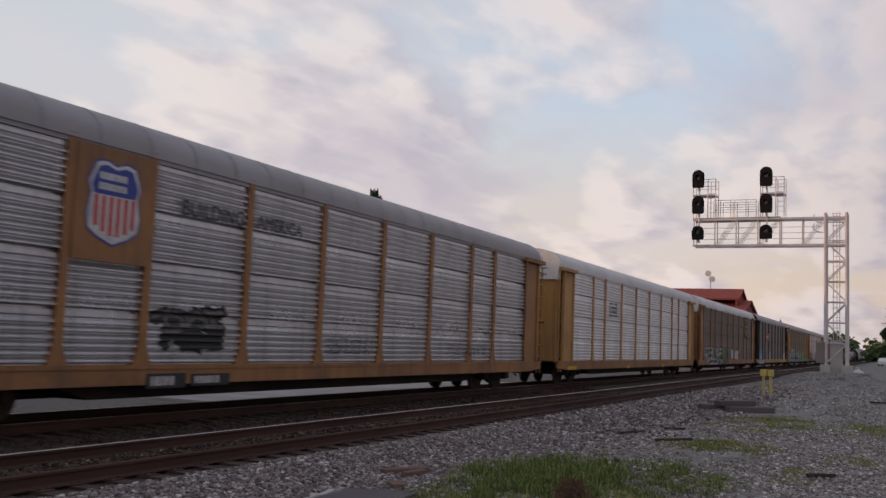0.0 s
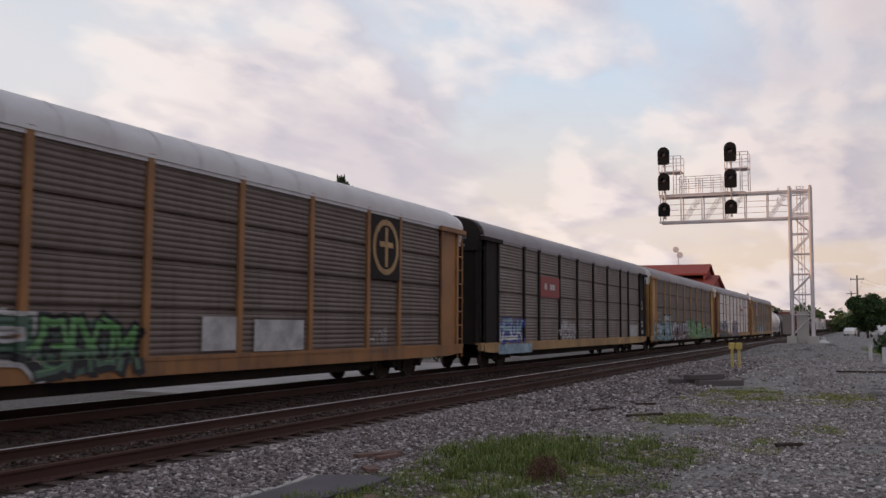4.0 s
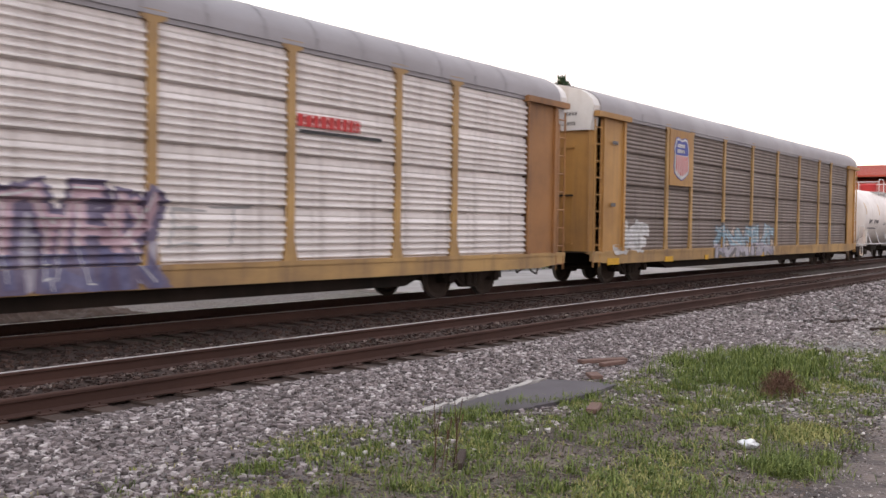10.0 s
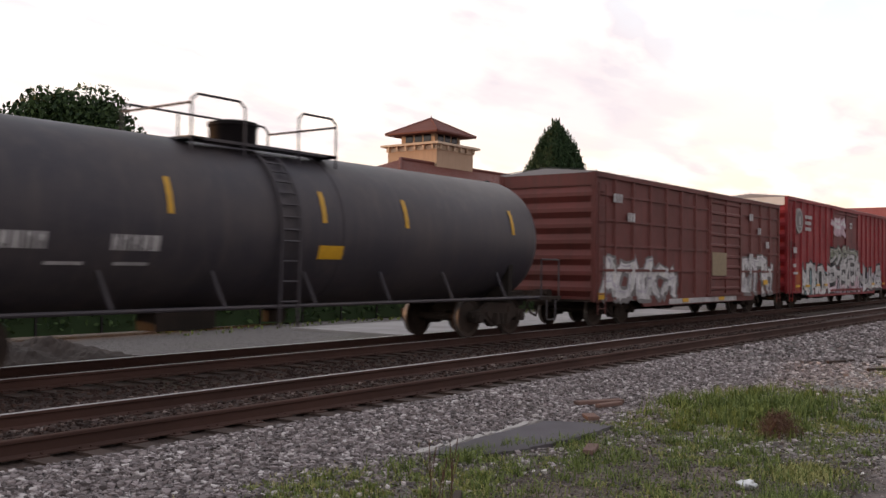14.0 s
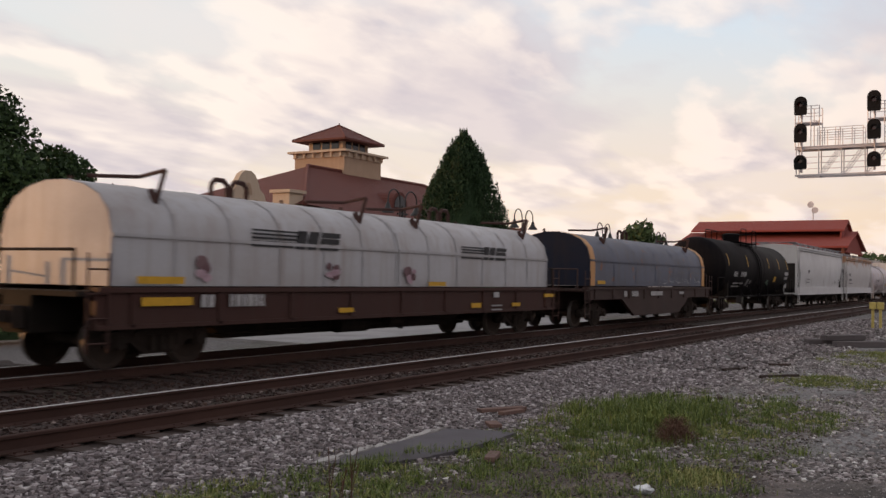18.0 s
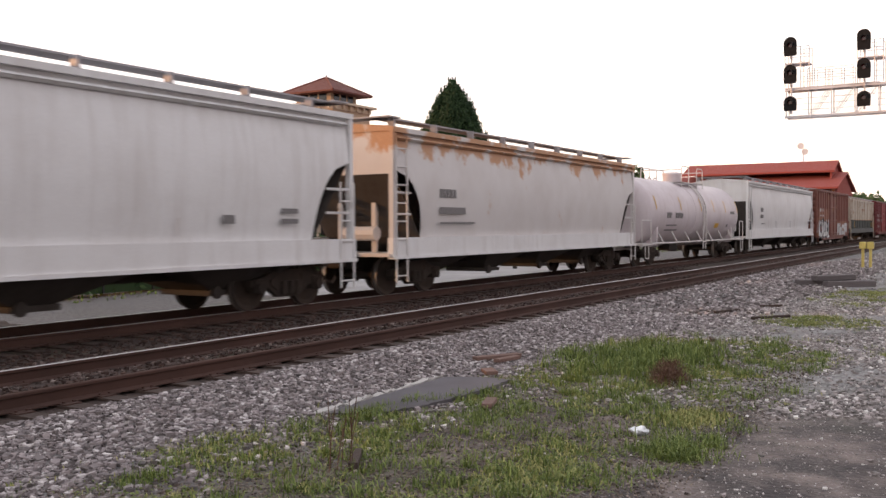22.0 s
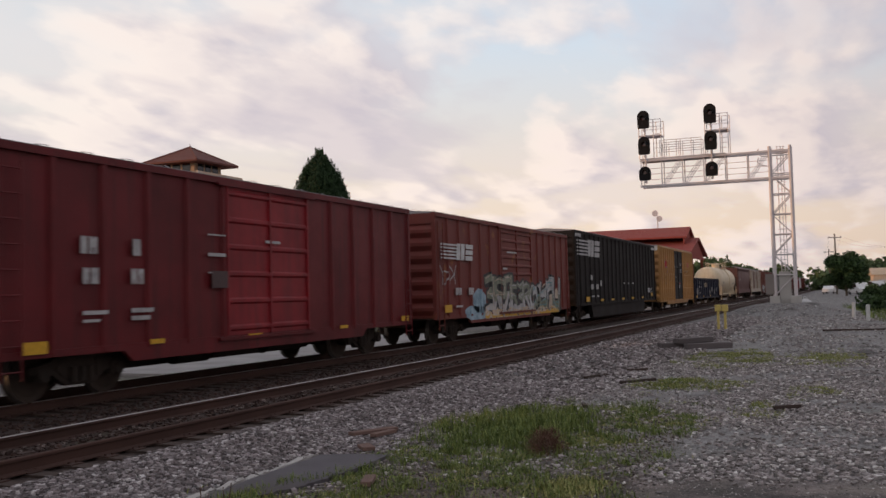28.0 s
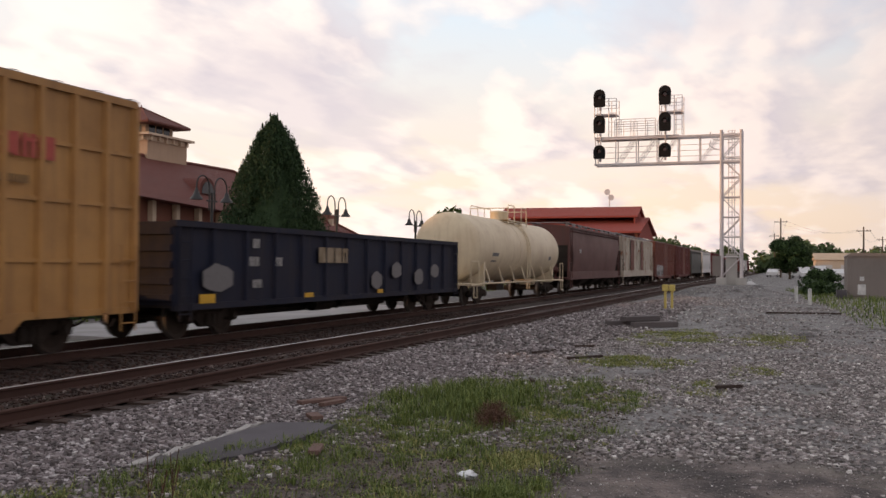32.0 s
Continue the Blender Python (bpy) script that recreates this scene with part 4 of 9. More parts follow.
def litter():
    rs = random.Random(4)
    bm = bmesh.new()
    bmesh.ops.create_icosphere(bm, subdivisions=3, radius=0.08)
    for v in bm.verts:
        k = 1 + 0.55 * noise.noise(v.co * 17) + 0.25 * noise.noise(v.co * 41)
        v.co = Vector((v.co.x * 1.25 * k, v.co.y * 0.9 * k, v.co.z * 0.5 * k))
    o = part("litter", bm, M["poly"], None, "crumpled white plastic bag on the grass")
    o.matrix_world = pose(8.5, 2.92, ground_z(8.5, 2.92) + 0.045)
    tagged(o, category="litter")


litter()


# ---- tracks ----
def track(y, label, near, name):
    t = thing(name, label, "railway track", kind="structure")
    prof = [(-0.075, -0.180), (0.075, -0.180), (0.075, -0.168), (0.012, -0.145), (0.009, -0.050), (0.036, -0.038), (0.036, -0.014), (0.031, -0.006), (0.018, -0.001), (0.0, 0.0), (-0.018, -0.001), (-0.031, -0.006), (-0.036, -0.014), (-0.036, -0.038), (-0.009, -0.050), (-0.012, -0.145), (-0.075, -0.168)]
    for s in (-1, 1):
        bm = bmesh.new()
        prism(bm, [(y + s * 0.735 + a, b) for a, b in prof], "x", -60, 1500)
        bm.normal_update()
        for f in bm.faces:
            f.material_index = 1 if f.calc_center_median().z > -0.005 else 0
        part("rail", bm, [M["rail"], M["rail"] if near and s < 0 and y < 10 else M["railtop"]], t)

    def mk_tie():
        bm = bmesh.new()
        box(bm, -0.115, 0.115, -1.30, 1.30, -0.36, -0.185)
        return part("tie", bm, M["tie"])

    def mk_plate():
        bm = bmesh.new()
        box(bm, -0.10, 0.10, -0.18, 0.18, -0.186, -0.172)
        for a in (-0.10, 0.10):
            for b in (-0.06, 0.06):
                cyl(bm, (b, a, -0.175), (b, a, -0.150), 0.016, 6)
        box(bm, 0.11, 0.135, -0.09, 0.09, -0.20, -0.165)
        return part("tie_plate", bm, M["rail"])
    rnd = random.Random(int(y * 10))
    for i in range(120):
        x = -2 + i * 0.53
        tie = put("tie", "tie", t, mk_tie, pose(x, y + rnd.uniform(-0.07, 0.07), 0, 0, 0, rnd.uniform(-1.2, 1.2)))
        if near:
            for s in (-1, 1):
                put("plate", "tie_plate", tie, mk_plate, pose(0, s * 0.735, 0))
    bm = bmesh.new()
    for i in range(120, 700):
        x = -2 + i * 0.53
        box(bm, x - 0.115, x + 0.115, y - 1.3, y + 1.3, -0.30, -0.185)
    part("far_ties", bm, M["tie"], t)
    return t


SHARED = {}


def put(key, name, parent, build, m=None, label=""):
    """A part whose mesh is built once and shared by all its repeats."""
    if key in SHARED:
        o = share(name, SHARED[key], parent, m)
    else:
        o = SHARED[key] = build()
        o.parent = parent
        if m is not None:
            o.matrix_local = m
    return tagged(o, label)


track(9.17, "empty near track with rusty rails and dark wooden ties", True, "track_near")
track(13.6, "far track with rusty rails under the train", True, "track_far")

# ---- the train: it runs towards -x on the far track ----
SPEEDS = [(0, 16.0), (3, 16.0), (8, 15.9), (13, 16.3), (17, 16.45), (22, 16.6), (25, 16.9), (28.5, 17.3), (32, 17.8)]


def run(t):
    """How far the train has come after t seconds."""
    s = 0.0
    for (a, va), (b, vb) in zip(SPEEDS, SPEEDS[1:]):
        e = min(max(t, a), b)
        ve = va + (vb - va) * (e - a) / (b - a)
        s += (va + ve) / 2 * (e - a)
    return s


TRACK_Y = 13.6
W2 = 1.55                     # half the width of a car
train = []                    # (car, its middle along the train at 0 s)


def mk_bolster():
    bm = bmesh.new()
    box(bm, -0.20, 0.20, -1.0, 1.0, 0.42, 0.66)
    box(bm, -0.85, 0.85, -0.10, 0.10, 0.50, 0.60)
    cyl(bm, (0, 0, 0.66), (0, 0, 0.80), 0.24, 14)
    return part("truck", bm, M["truck"])


def mk_frame():
    bm = bmesh.new()
    prism(bm, [(-1.12, 0.48), (-0.62, 0.44), (-0.34, 0.24), (0.34, 0.24), (0.62, 0.44), (1.12, 0.48), (1.12, 0.60), (0.72, 0.66), (0.42, 0.80), (-0.42, 0.80), (-0.72, 0.66), (-1.12, 0.60)], "y", -0.07, 0.07)
    for s in (-1, 1):
        prism(bm, [(s * 0.36, 0.36), (s * 0.58, 0.52), (s * 0.58, 0.60), (s * 0.36, 0.70)], "y", -0.10, 0.10)
        box(bm, s * 0.89 - 0.15, s * 0.89 + 0.15, -0.11, 0.11, 0.36, 0.62)
        cyl(bm, (s * 0.89, -0.16, 0.457), (s * 0.89, 0.16, 0.457), 0.115, 12)
    for k in (-0.2, 0, 0.2):
        cyl(bm, (k, -0.12, 0.30), (k, -0.12, 0.56), 0.075, 8)
    return part("side_frame", bm, M["truck"])


def mk_wheel():
    bm = bmesh.new()
    prof = [(-0.065, 0.10), (-0.050, 0.20), (-0.030, 0.36), (-0.065, 0.40), (-0.065, 0.457), (0.045, 0.460), (0.055, 0.485), (0.075, 0.485), (0.075, 0.40), (0.02, 0.36), (0.0, 0.20), (0.075, 0.10)]
    rings = []
    n = 24
    for a, r in prof:
        rings.append([bm.verts.new((r * math.cos(2 * math.pi * i / n), a, r * math.sin(2 * math.pi * i / n))) for i in range(n)])
    for A, B in zip(rings, rings[1:]):
        for i in range(n):
            bm.faces.new((A[i], A[(i + 1) % n], B[(i + 1) % n], B[i]))
    bm.faces.new(rings[0])
    bm.faces.new(rings[-1][::-1])
    for f in bm.faces:
        c = f.calc_center_median()
        r = math.hypot(c.x, c.z)
        f.material_index = 1 if r > 0.44 and abs(c.y) < 0.05 else 0
    return part("wheel", bm, [M["truck"], M["tread"]], smooth=True)


def mk_axle():
    bm = bmesh.new()
    cyl(bm, (0, -1.0, 0.457), (0, 1.0, 0.457), 0.09, 10)
    return part("axle", bm, M["truck"])


def add_trucks(c, at):
    for s in (-1, 1):
        tr = put("bolster", "truck", c, mk_bolster, pose(s * at, 0, 0), "dark greasy cast-steel freight truck")
        for y, turn in ((-1.0, 0), (1.0, 180)):
            put("frame", "side_frame", tr, mk_frame, pose(0, y, 0, 0, 0, turn))
        for x in (-0.89, 0.89):
            put("axle", "axle", tr, mk_axle, pose(x, 0, 0))
            for y, turn in ((-0.745, 0), (0.745, 180)):
                put("wheel", "wheel", tr, mk_wheel, pose(x, y, 0.457, 0, 0, turn))


def undergear(c, half, seed=1):
    """Centre sill, brake cylinder, air tank and rods below the floor."""
    rs = random.Random(seed)
    bm = bmesh.new()
    prism(bm, [(-half + 4.0, 0.85), (-half + 4.5, 0.34), (half - 4.5, 0.34), (half - 4.0, 0.85)], "y", -0.26, 0.26)
    part("centre_sill", bm, M["under"], c)
    bm = bmesh.new()
    x = rs.uniform(-2.5, -1.0)
    cyl(bm, (x, -0.75, 0.55), (x + 1.1, -0.75, 0.55), 0.2, 12)
    part("air_tank", bm, M["under"], c)
    bm = bmesh.new()
    cyl(bm, (x + 2.0, -0.7, 0.58), (x + 2.6, -0.7, 0.58), 0.16, 12)
    part("brake_cylinder", bm, M["under"], c)
    bm = bmesh.new()
    tube(bm, [(-half + 3.6, -0.6, 0.46), (x + 2.0, -0.62, 0.50)], 0.02, 6)
    tube(bm, [(half - 3.6, -0.6, 0.46), (x + 2.6, -0.62, 0.50)], 0.02, 6)
    part("brake_rod", bm, M["under"], c)


def mk_coupler():
    bm = bmesh.new()
    box(bm, 0.0, 0.42, -0.10, 0.10, 0.80, 0.98)
    box(bm, 0.38, 0.62, -0.16, 0.12, 0.74, 1.02)
    box(bm, -0.25, 0.02, -0.22, 0.22, 0.70, 1.05)
    tube(bm, [(0.0, -0.35, 0.75), (0.2, -0.38, 0.45), (0.5, -0.36, 0.36), (0.68, -0.3, 0.5)], 0.025, 6)
    return part("coupler", bm, M["truck"])


def add_couplers(c, half, gear=True):
    if gear:
        undergear(c, half, int(half * 100) + len(train))
    for s in (-1, 1):
        put("coupler", "coupler", c, mk_coupler, pose(s * half, 0, 0, 0, 0, 0 if s > 0 else 180))


def ladder(bm, x0, x1, y, z0, z1, step=0.38, r=0.016):
    """Rungs and stiles in the plane y."""
    for x in (x0, x1):
        tube(bm, [(x, y, z0), (x, y, z1)], r * 1.3, 5)
    z = z0 + 0.15
    while z < z1:
        tube(bm, [(x0, y, z), (x1, y, z)], r, 5)
        z += step


def marks(c, name, mat, rects, y=-W2 - 0.012, label=""):
    """Thin painted bars on the near side, one mesh: (x0, x1, z0, z1)."""
    bm = bmesh.new()
    for x0, x1, z0, z1 in rects:
        box(bm, x0, x1, y, y + 0.008, z0, z1)
    if name in ("reflector", "faded_patch", "door_mark", "stain", "end_stripe"):
        return islands(name, bm, mat, c, label)[0]
    return part(name, bm, mat, c, label)


def word(rnd, x, z, h, n, squeeze=0.62):
    """A row of short bars standing for unreadable letters."""
    out = []
    for _ in range(n):
        w = h * squeeze * rnd.uniform(0.75, 1.1)
        out.append((x, x + w, z, z + h))
        if rnd.random() < 0.6:
            out[-1] = (x, x + w * 0.38, z, z + h)
            out.append((x + w * 0.62, x + w, z, z + h))
            out.append((x + w * 0.38, x + w * 0.62, z + h * rnd.uniform(0.0, 0.75), z + h * rnd.uniform(0.8, 1.0)))
        x += w + h * 0.18
    return out


def blob(bm, x, z, rx, rz, y, rnd, mi, n=11):
    pts = []
    for i in range(n):
        a = 2 * math.pi * i / n
        k = rnd.uniform(0.78, 1.15)
        pts.append(bm.verts.new((x + rx * k * math.cos(a), y, z + rz * k * math.sin(a))))
    f = bm.faces.new(pts)
    f.material_index = mi


SIDES = {}                    # car -> (breaks along x, breaks along z, depth of the near side at x, z)


def spray_coat(c, bm, y):
    """Lay flat paint (its y holds the order of the coats) over the ribs and posts of a car's near side."""
    if c.name not in SIDES:
        for v in bm.verts:
            v.co.y = y - v.co.y
        return
    xs, zs, depth = SIDES[c.name]
    x0, x1 = min(v.co.x for v in bm.verts), max(v.co.x for v in bm.verts)
    z0, z1 = min(v.co.z for v in bm.verts), max(v.co.z for v in bm.verts)
    for at, no, k in [(x, (1, 0, 0), 0) for x in xs if x0 < x < x1] + [(z, (0, 0, 1), 2) for z in zs if z0 < z < z1]:
        p = [0, 0, 0]
        p[k] = at
        bmesh.ops.bisect_plane(bm, geom=bm.verts[:] + bm.edges[:] + bm.faces[:], plane_co=p, plane_no=no)
    bmesh.ops.bisect_plane(bm, geom=bm.verts[:] + bm.edges[:] + bm.faces[:], plane_co=(0, 0, zs[0]), plane_no=(0, 0, 1), clear_inner=True)
    for v in bm.verts:
        v.co.y = depth(v.co.x, v.co.z) - 0.003 - v.co.y


def bar(bm, a, b, w0, w1, y, mi):
    """One straight stroke with square ends, w0 and w1 wide."""
    d = (Vector((b[0], 0, b[1])) - Vector((a[0], 0, a[1]))).normalized()
    o = Vector((-d.z, 0, d.x))
    p, q = Vector((a[0], y, a[1])) - d * w0 * 0.8, Vector((b[0], y, b[1])) + d * w1 * 0.8
    f = bm.faces.new([bm.verts.new(v) for v in (p - o * w0, q - o * w1, q + o * w1, p + o * w0)])
    f.material_index = mi


# letter-like shapes that spell nothing, each a few straight strokes in a unit box
SHAPES = [[((0.15, 0), (0.40, 1)), ((0.40, 1), (0.62, 1)), ((0.62, 1), (0.88, 0)), ((0.3, 0.34), (0.7, 0.34))],
          [((0.15, 0), (0.15, 1)), ((0.15, 0.92), (0.8, 0.92)), ((0.8, 0.92), (0.8, 0.5)), ((0.8, 0.5), (0.2, 0.46)), ((0.45, 0.46), (0.9, 0))],
          [((0.15, 0), (0.12, 1)), ((0.12, 1), (0.85, 0)), ((0.85, 0), (0.88, 1))],
          [((0.2, 0.05), (0.15, 0.95)), ((0.15, 0.95), (0.85, 0.92)), ((0.2, 0.5), (0.7, 0.5)), ((0.2, 0.05), (0.9, 0.08))],
          [((0.12, 1), (0.9, 0.95)), ((0.5, 0.95), (0.46, 0))],
          [((0.15, 1), (0.18, 0.1)), ((0.18, 0.1), (0.8, 0.06)), ((0.8, 0.06), (0.86, 1))],
          [((0.85, 0.9), (0.2, 0.95)), ((0.2, 0.95), (0.15, 0.55)), ((0.15, 0.55), (0.8, 0.5)), ((0.8, 0.5), (0.85, 0.08)), ((0.85, 0.08), (0.1, 0.05))],
          [((0.15, 0.08), (0.15, 0.92)), ((0.15, 0.92), (0.7, 0.95)), ((0.7, 0.95), (0.88, 0.5)), ((0.88, 0.5), (0.7, 0.05)), ((0.7, 0.05), (0.15, 0.08))],
          [((0.15, 0), (0.15, 1)), ((0.2, 0.5), (0.85, 1)), ((0.3, 0.55), (0.88, 0))]]


def graffiti(c, x0, x1, z0, z1, mats, seed, y=-W2 - 0.016, letters=None, cloud=True, label="sprayed graffiti lettering", fat=1.0):
    """Sprayed piece: a ragged ground (mats[0]), letters outlined in mats[1], filled from mats[2] down to mats[3], picked out in the last."""
    rnd = random.Random(seed)
    h, w = z1 - z0, x1 - x0
    n = letters or max(3, round(w / (h * 0.75)))
    cw = w / n
    ground_coat = bmesh.new()
    m = n * 5
    ease = [min(1.0, 0.35 + 0.65 * min(i, m - i) / 4) for i in range(m + 1)]
    tops = [z0 + h * (0.35 + rnd.uniform(0.25, 0.63) * e) for e in ease]
    lows = [z0 + h * (rnd.uniform(0.0, 0.12) + 0.25 * (1 - e)) for e in ease]
    if cloud:
        for i in range(m):
            xa, xb = x0 + w * i / m, x0 + w * (i + 1) / m
            ground_coat.faces.new([ground_coat.verts.new(p) for p in ((xa, 0, lows[i]), (xb, 0, lows[i + 1]), (xb, 0, tops[i + 1]), (xa, 0, tops[i]))])
        bmesh.ops.remove_doubles(ground_coat, verts=ground_coat.verts, dist=1e-4)
        spray_coat(c, ground_coat, y)
        piece = part("graffiti", ground_coat, mats, c, label)
    else:
        ground_coat.free()
        piece = None
    solid = fat > 0.7
    hi, lo, accent = 2, 3 if len(mats) > 3 else 2, len(mats) - 1
    for i in range(n):
        bm = bmesh.new()
        lean, lift = rnd.uniform(-0.10, 0.16), h * rnd.uniform(0.0, 0.08)
        lw, lh = cw * rnd.uniform(1.05, 1.40), h * rnd.uniform(0.70, 0.94)
        k = (0.095 if solid else 0.055) * min(cw * 1.25, h) * fat
        o = 0.034 + 0.03 * h

        def at(p):
            return (x0 + cw * (i - 0.05) + lw * (p[0] + lean * (p[1] - 0.5)), z0 + h * 0.05 + lift + k * 0.6 + (lh - k) * p[1])
        mx, mz = rnd.random() < 0.5, rnd.random() < 0.4
        strokes = []
        for a, b in rnd.choice(SHAPES):
            a, b = [(1 - p[0] if mx else p[0], 1 - p[1] if mz else p[1]) for p in (a, b)]
            g = rnd.uniform(-0.16, 0.16)
            mid = ((a[0] + b[0]) / 2 + g * (b[1] - a[1]), (a[1] + b[1]) / 2 - g * (b[0] - a[0]))
            strokes += [(at(a), at(mid)), (at(mid), at(b))]
        for _ in range(2 if solid else 0):        # spikes and links into the neighbours
            a = rnd.choice(strokes)[rnd.randrange(2)]
            strokes.append((a, (a[0] + cw * rnd.uniform(-0.7, 0.7), min(z1, max(z0 + k, a[1] + h * rnd.uniform(-0.22, 0.2))))))
        for q, (a, b) in enumerate(strokes):
            kk = k * rnd.uniform(0.8, 1.25)
            e = 0.00012 * q + 0.0002 * (i % 2)
            if solid:
                bar(bm, (a[0] + o * 1.3, a[1] - o * 1.1), (b[0] + o * 1.3, b[1] - o * 1.1), kk + o * 0.6, kk + o * 0.6, 0.0014 + e, 1)
                bar(bm, a, b, kk + o, kk + o * rnd.uniform(0.8, 1.3), 0.0030 + e, 1)
            bar(bm, a, b, kk, kk * rnd.uniform(0.7, 1.15), 0.0050 + e, hi)
            if solid and rnd.random() < 0.8:
                g = 0.45 * kk
                bar(bm, (a[0] - g, a[1] + g), (b[0] - g, b[1] + g), kk * 0.18, kk * 0.12, 0.0075 + e, accent)
        if solid:
            for _ in range(2):
                a = rnd.choice(strokes)
                t = rnd.random()
                blob(bm, a[0][0] * t + a[1][0] * (1 - t), a[0][1] * t + a[1][1] * (1 - t), k * rnd.uniform(0.3, 0.8), k * rnd.uniform(0.2, 0.5), 0.0065, rnd, rnd.randrange(2, len(mats)), 8)
        spray_coat(c, bm, y)
        cut = z0 + h * rnd.uniform(0.38, 0.52)
        for f in bm.faces:
            if f.material_index == hi and f.calc_center_median().z < cut:
                f.material_index = lo
        if piece:
            part("painted_letter", bm, mats, piece)
        else:
            piece = part("graffiti", bm, mats, c, label)
    return piece


def sprayed(c, name, mat, rects, label=""):
    """Thin coats of paint or rust, ragged at the edges, that follow the side's ribs: (x0, x1, z0, z1)."""
    rnd = random.Random(len(rects) + int(rects[0][0] * 10))
    for x0, x1, z0, z1 in rects:
        bm = bmesh.new()
        n = max(4, round((x1 - x0) / 0.25))
        e = [min(1.0, 0.5 + min(i, n - i) / 3) for i in range(n + 1)]
        zm, h = (z0 + z1) / 2, (z1 - z0) / 2
        lo, hi = [zm - h * k * rnd.uniform(0.8, 1.0) for k in e], [zm + h * k * rnd.uniform(0.8, 1.0) for k in e]
        for i in range(n):
            xa, xb = x0 + (x1 - x0) * i / n, x0 + (x1 - x0) * (i + 1) / n
            bm.faces.new([bm.verts.new(p) for p in ((xa, -0.001, lo[i]), (xb, -0.001, lo[i + 1]), (xb, -0.001, hi[i + 1]), (xa, -0.001, hi[i]))])
        spray_coat(c, bm, -W2 - 0.012)
        part(name, bm, mat, c, label)


def shield(c, x0, x1, z0, z1, y):
    """The striped railway shield, as plain shapes."""
    xm, w, h = (x0 + x1) / 2, x1 - x0, z1 - z0
    out = [(-0.5, 0.72), (-0.44, 0.84), (-0.36, 0.97), (-0.2, 1.0), (0, 0.95), (0.2, 1.0), (0.36, 0.97), (0.44, 0.84), (0.5, 0.72), (0.44, 0.6), (0.5, 0.35), (0.46, 0.18), (0.3, 0.09), (0, 0), (-0.3, 0.09), (-0.46, 0.18), (-0.5, 0.35), (-0.44, 0.6)]
    sh = None
    for k, mat, dy, nm in ((1.0, M["blue"], 0.006, "shield"), (0.95, M["white"], 0.010, "border"), (0.86, M["blue"], 0.014, "field")):
        bm = bmesh.new()
        prism(bm, [(xm + p * w * k, z0 + h / 2 + (q - 0.5) * h * k) for p, q in out], "y", y - dy, y)
        o = part(nm, bm, mat, sh or c, "striped railway shield emblem" if sh is None else "")
        sh = sh or o
    bm = bmesh.new()
    prism(bm, [(xm + p * w * 0.86, z0 + h / 2 + (q - 0.5) * h * 0.86) for p, q in ((-0.44, 0.60), (-0.5, 0.35), (-0.46, 0.18), (-0.3, 0.09), (0, 0), (0.3, 0.09), (0.46, 0.18), (0.5, 0.35), (0.44, 0.60))], "y", y - 0.018, y)
    part("stripe_ground", bm, M["white"], sh)
    for i in range(6):
        x = xm - w * 0.37 + i * w * 0.135
        bx("stripe", M["red"], sh, x, x + w * 0.068, y - 0.022, y, z0 + h * (0.22, 0.16, 0.12, 0.12, 0.16, 0.22)[i], z0 + h * 0.575)
    for j in (0.64, 0.76):
        for x0_, x1_, z0_, z1_ in word(random.Random(5), xm - w * 0.30, z0 + h * j, h * 0.08, 6, 0.75):
            if x1_ < xm + w * 0.33:
                bx("letter_bar", M["white"], sh, x0_, x1_, y - 0.020, y, z0_, z1_)


def rib_profile(z0, z1, ribs):
    """The section of a side sheet as (y, z) points: bands of ribs between the decks' joints."""
    pts = [(0.0, z0)]
    n = 4
    mod = (z1 - z0) / n
    deep = ribs > 0.045
    for k in range(n):
        b = z0 + k * mod
        m = 6 if deep else 7
        pitch = mod * (0.84 if deep else 0.88) / m
        pts += [(0.07, b - 0.020), (0.07, b + 0.022)] if k else []
        for i in range(m):
            q = b + 0.03 + i * pitch
            pts += [(0.0, q), (-ribs, q + pitch * 0.20), (-ribs, q + pitch * 0.36), (0.0, q + pitch * 0.86)] if deep else [(0.0, q), (-ribs, q + pitch * 0.35), (-ribs, q + pitch * 0.60), (0.0, q + pitch * 0.95)]
        pts += [(-0.012, b + 0.04 + m * pitch), (-0.012, b + mod - 0.024)]
    return pts


def rib_panel(w, z0, z1, ribs):
    """A sheet of a side, lying in y from 0.05 (joints) to -0.06 (ribs)."""
    def build():
        bm = bmesh.new()
        strip(bm, rib_profile(z0, z1, ribs), -w / 2, w / 2)
        return part("side_panel", bm, None)
    return build


POSTS = (-9.1, -7.2, -4.3, -1.45, 1.45, 4.3, 7.2, 9.1)


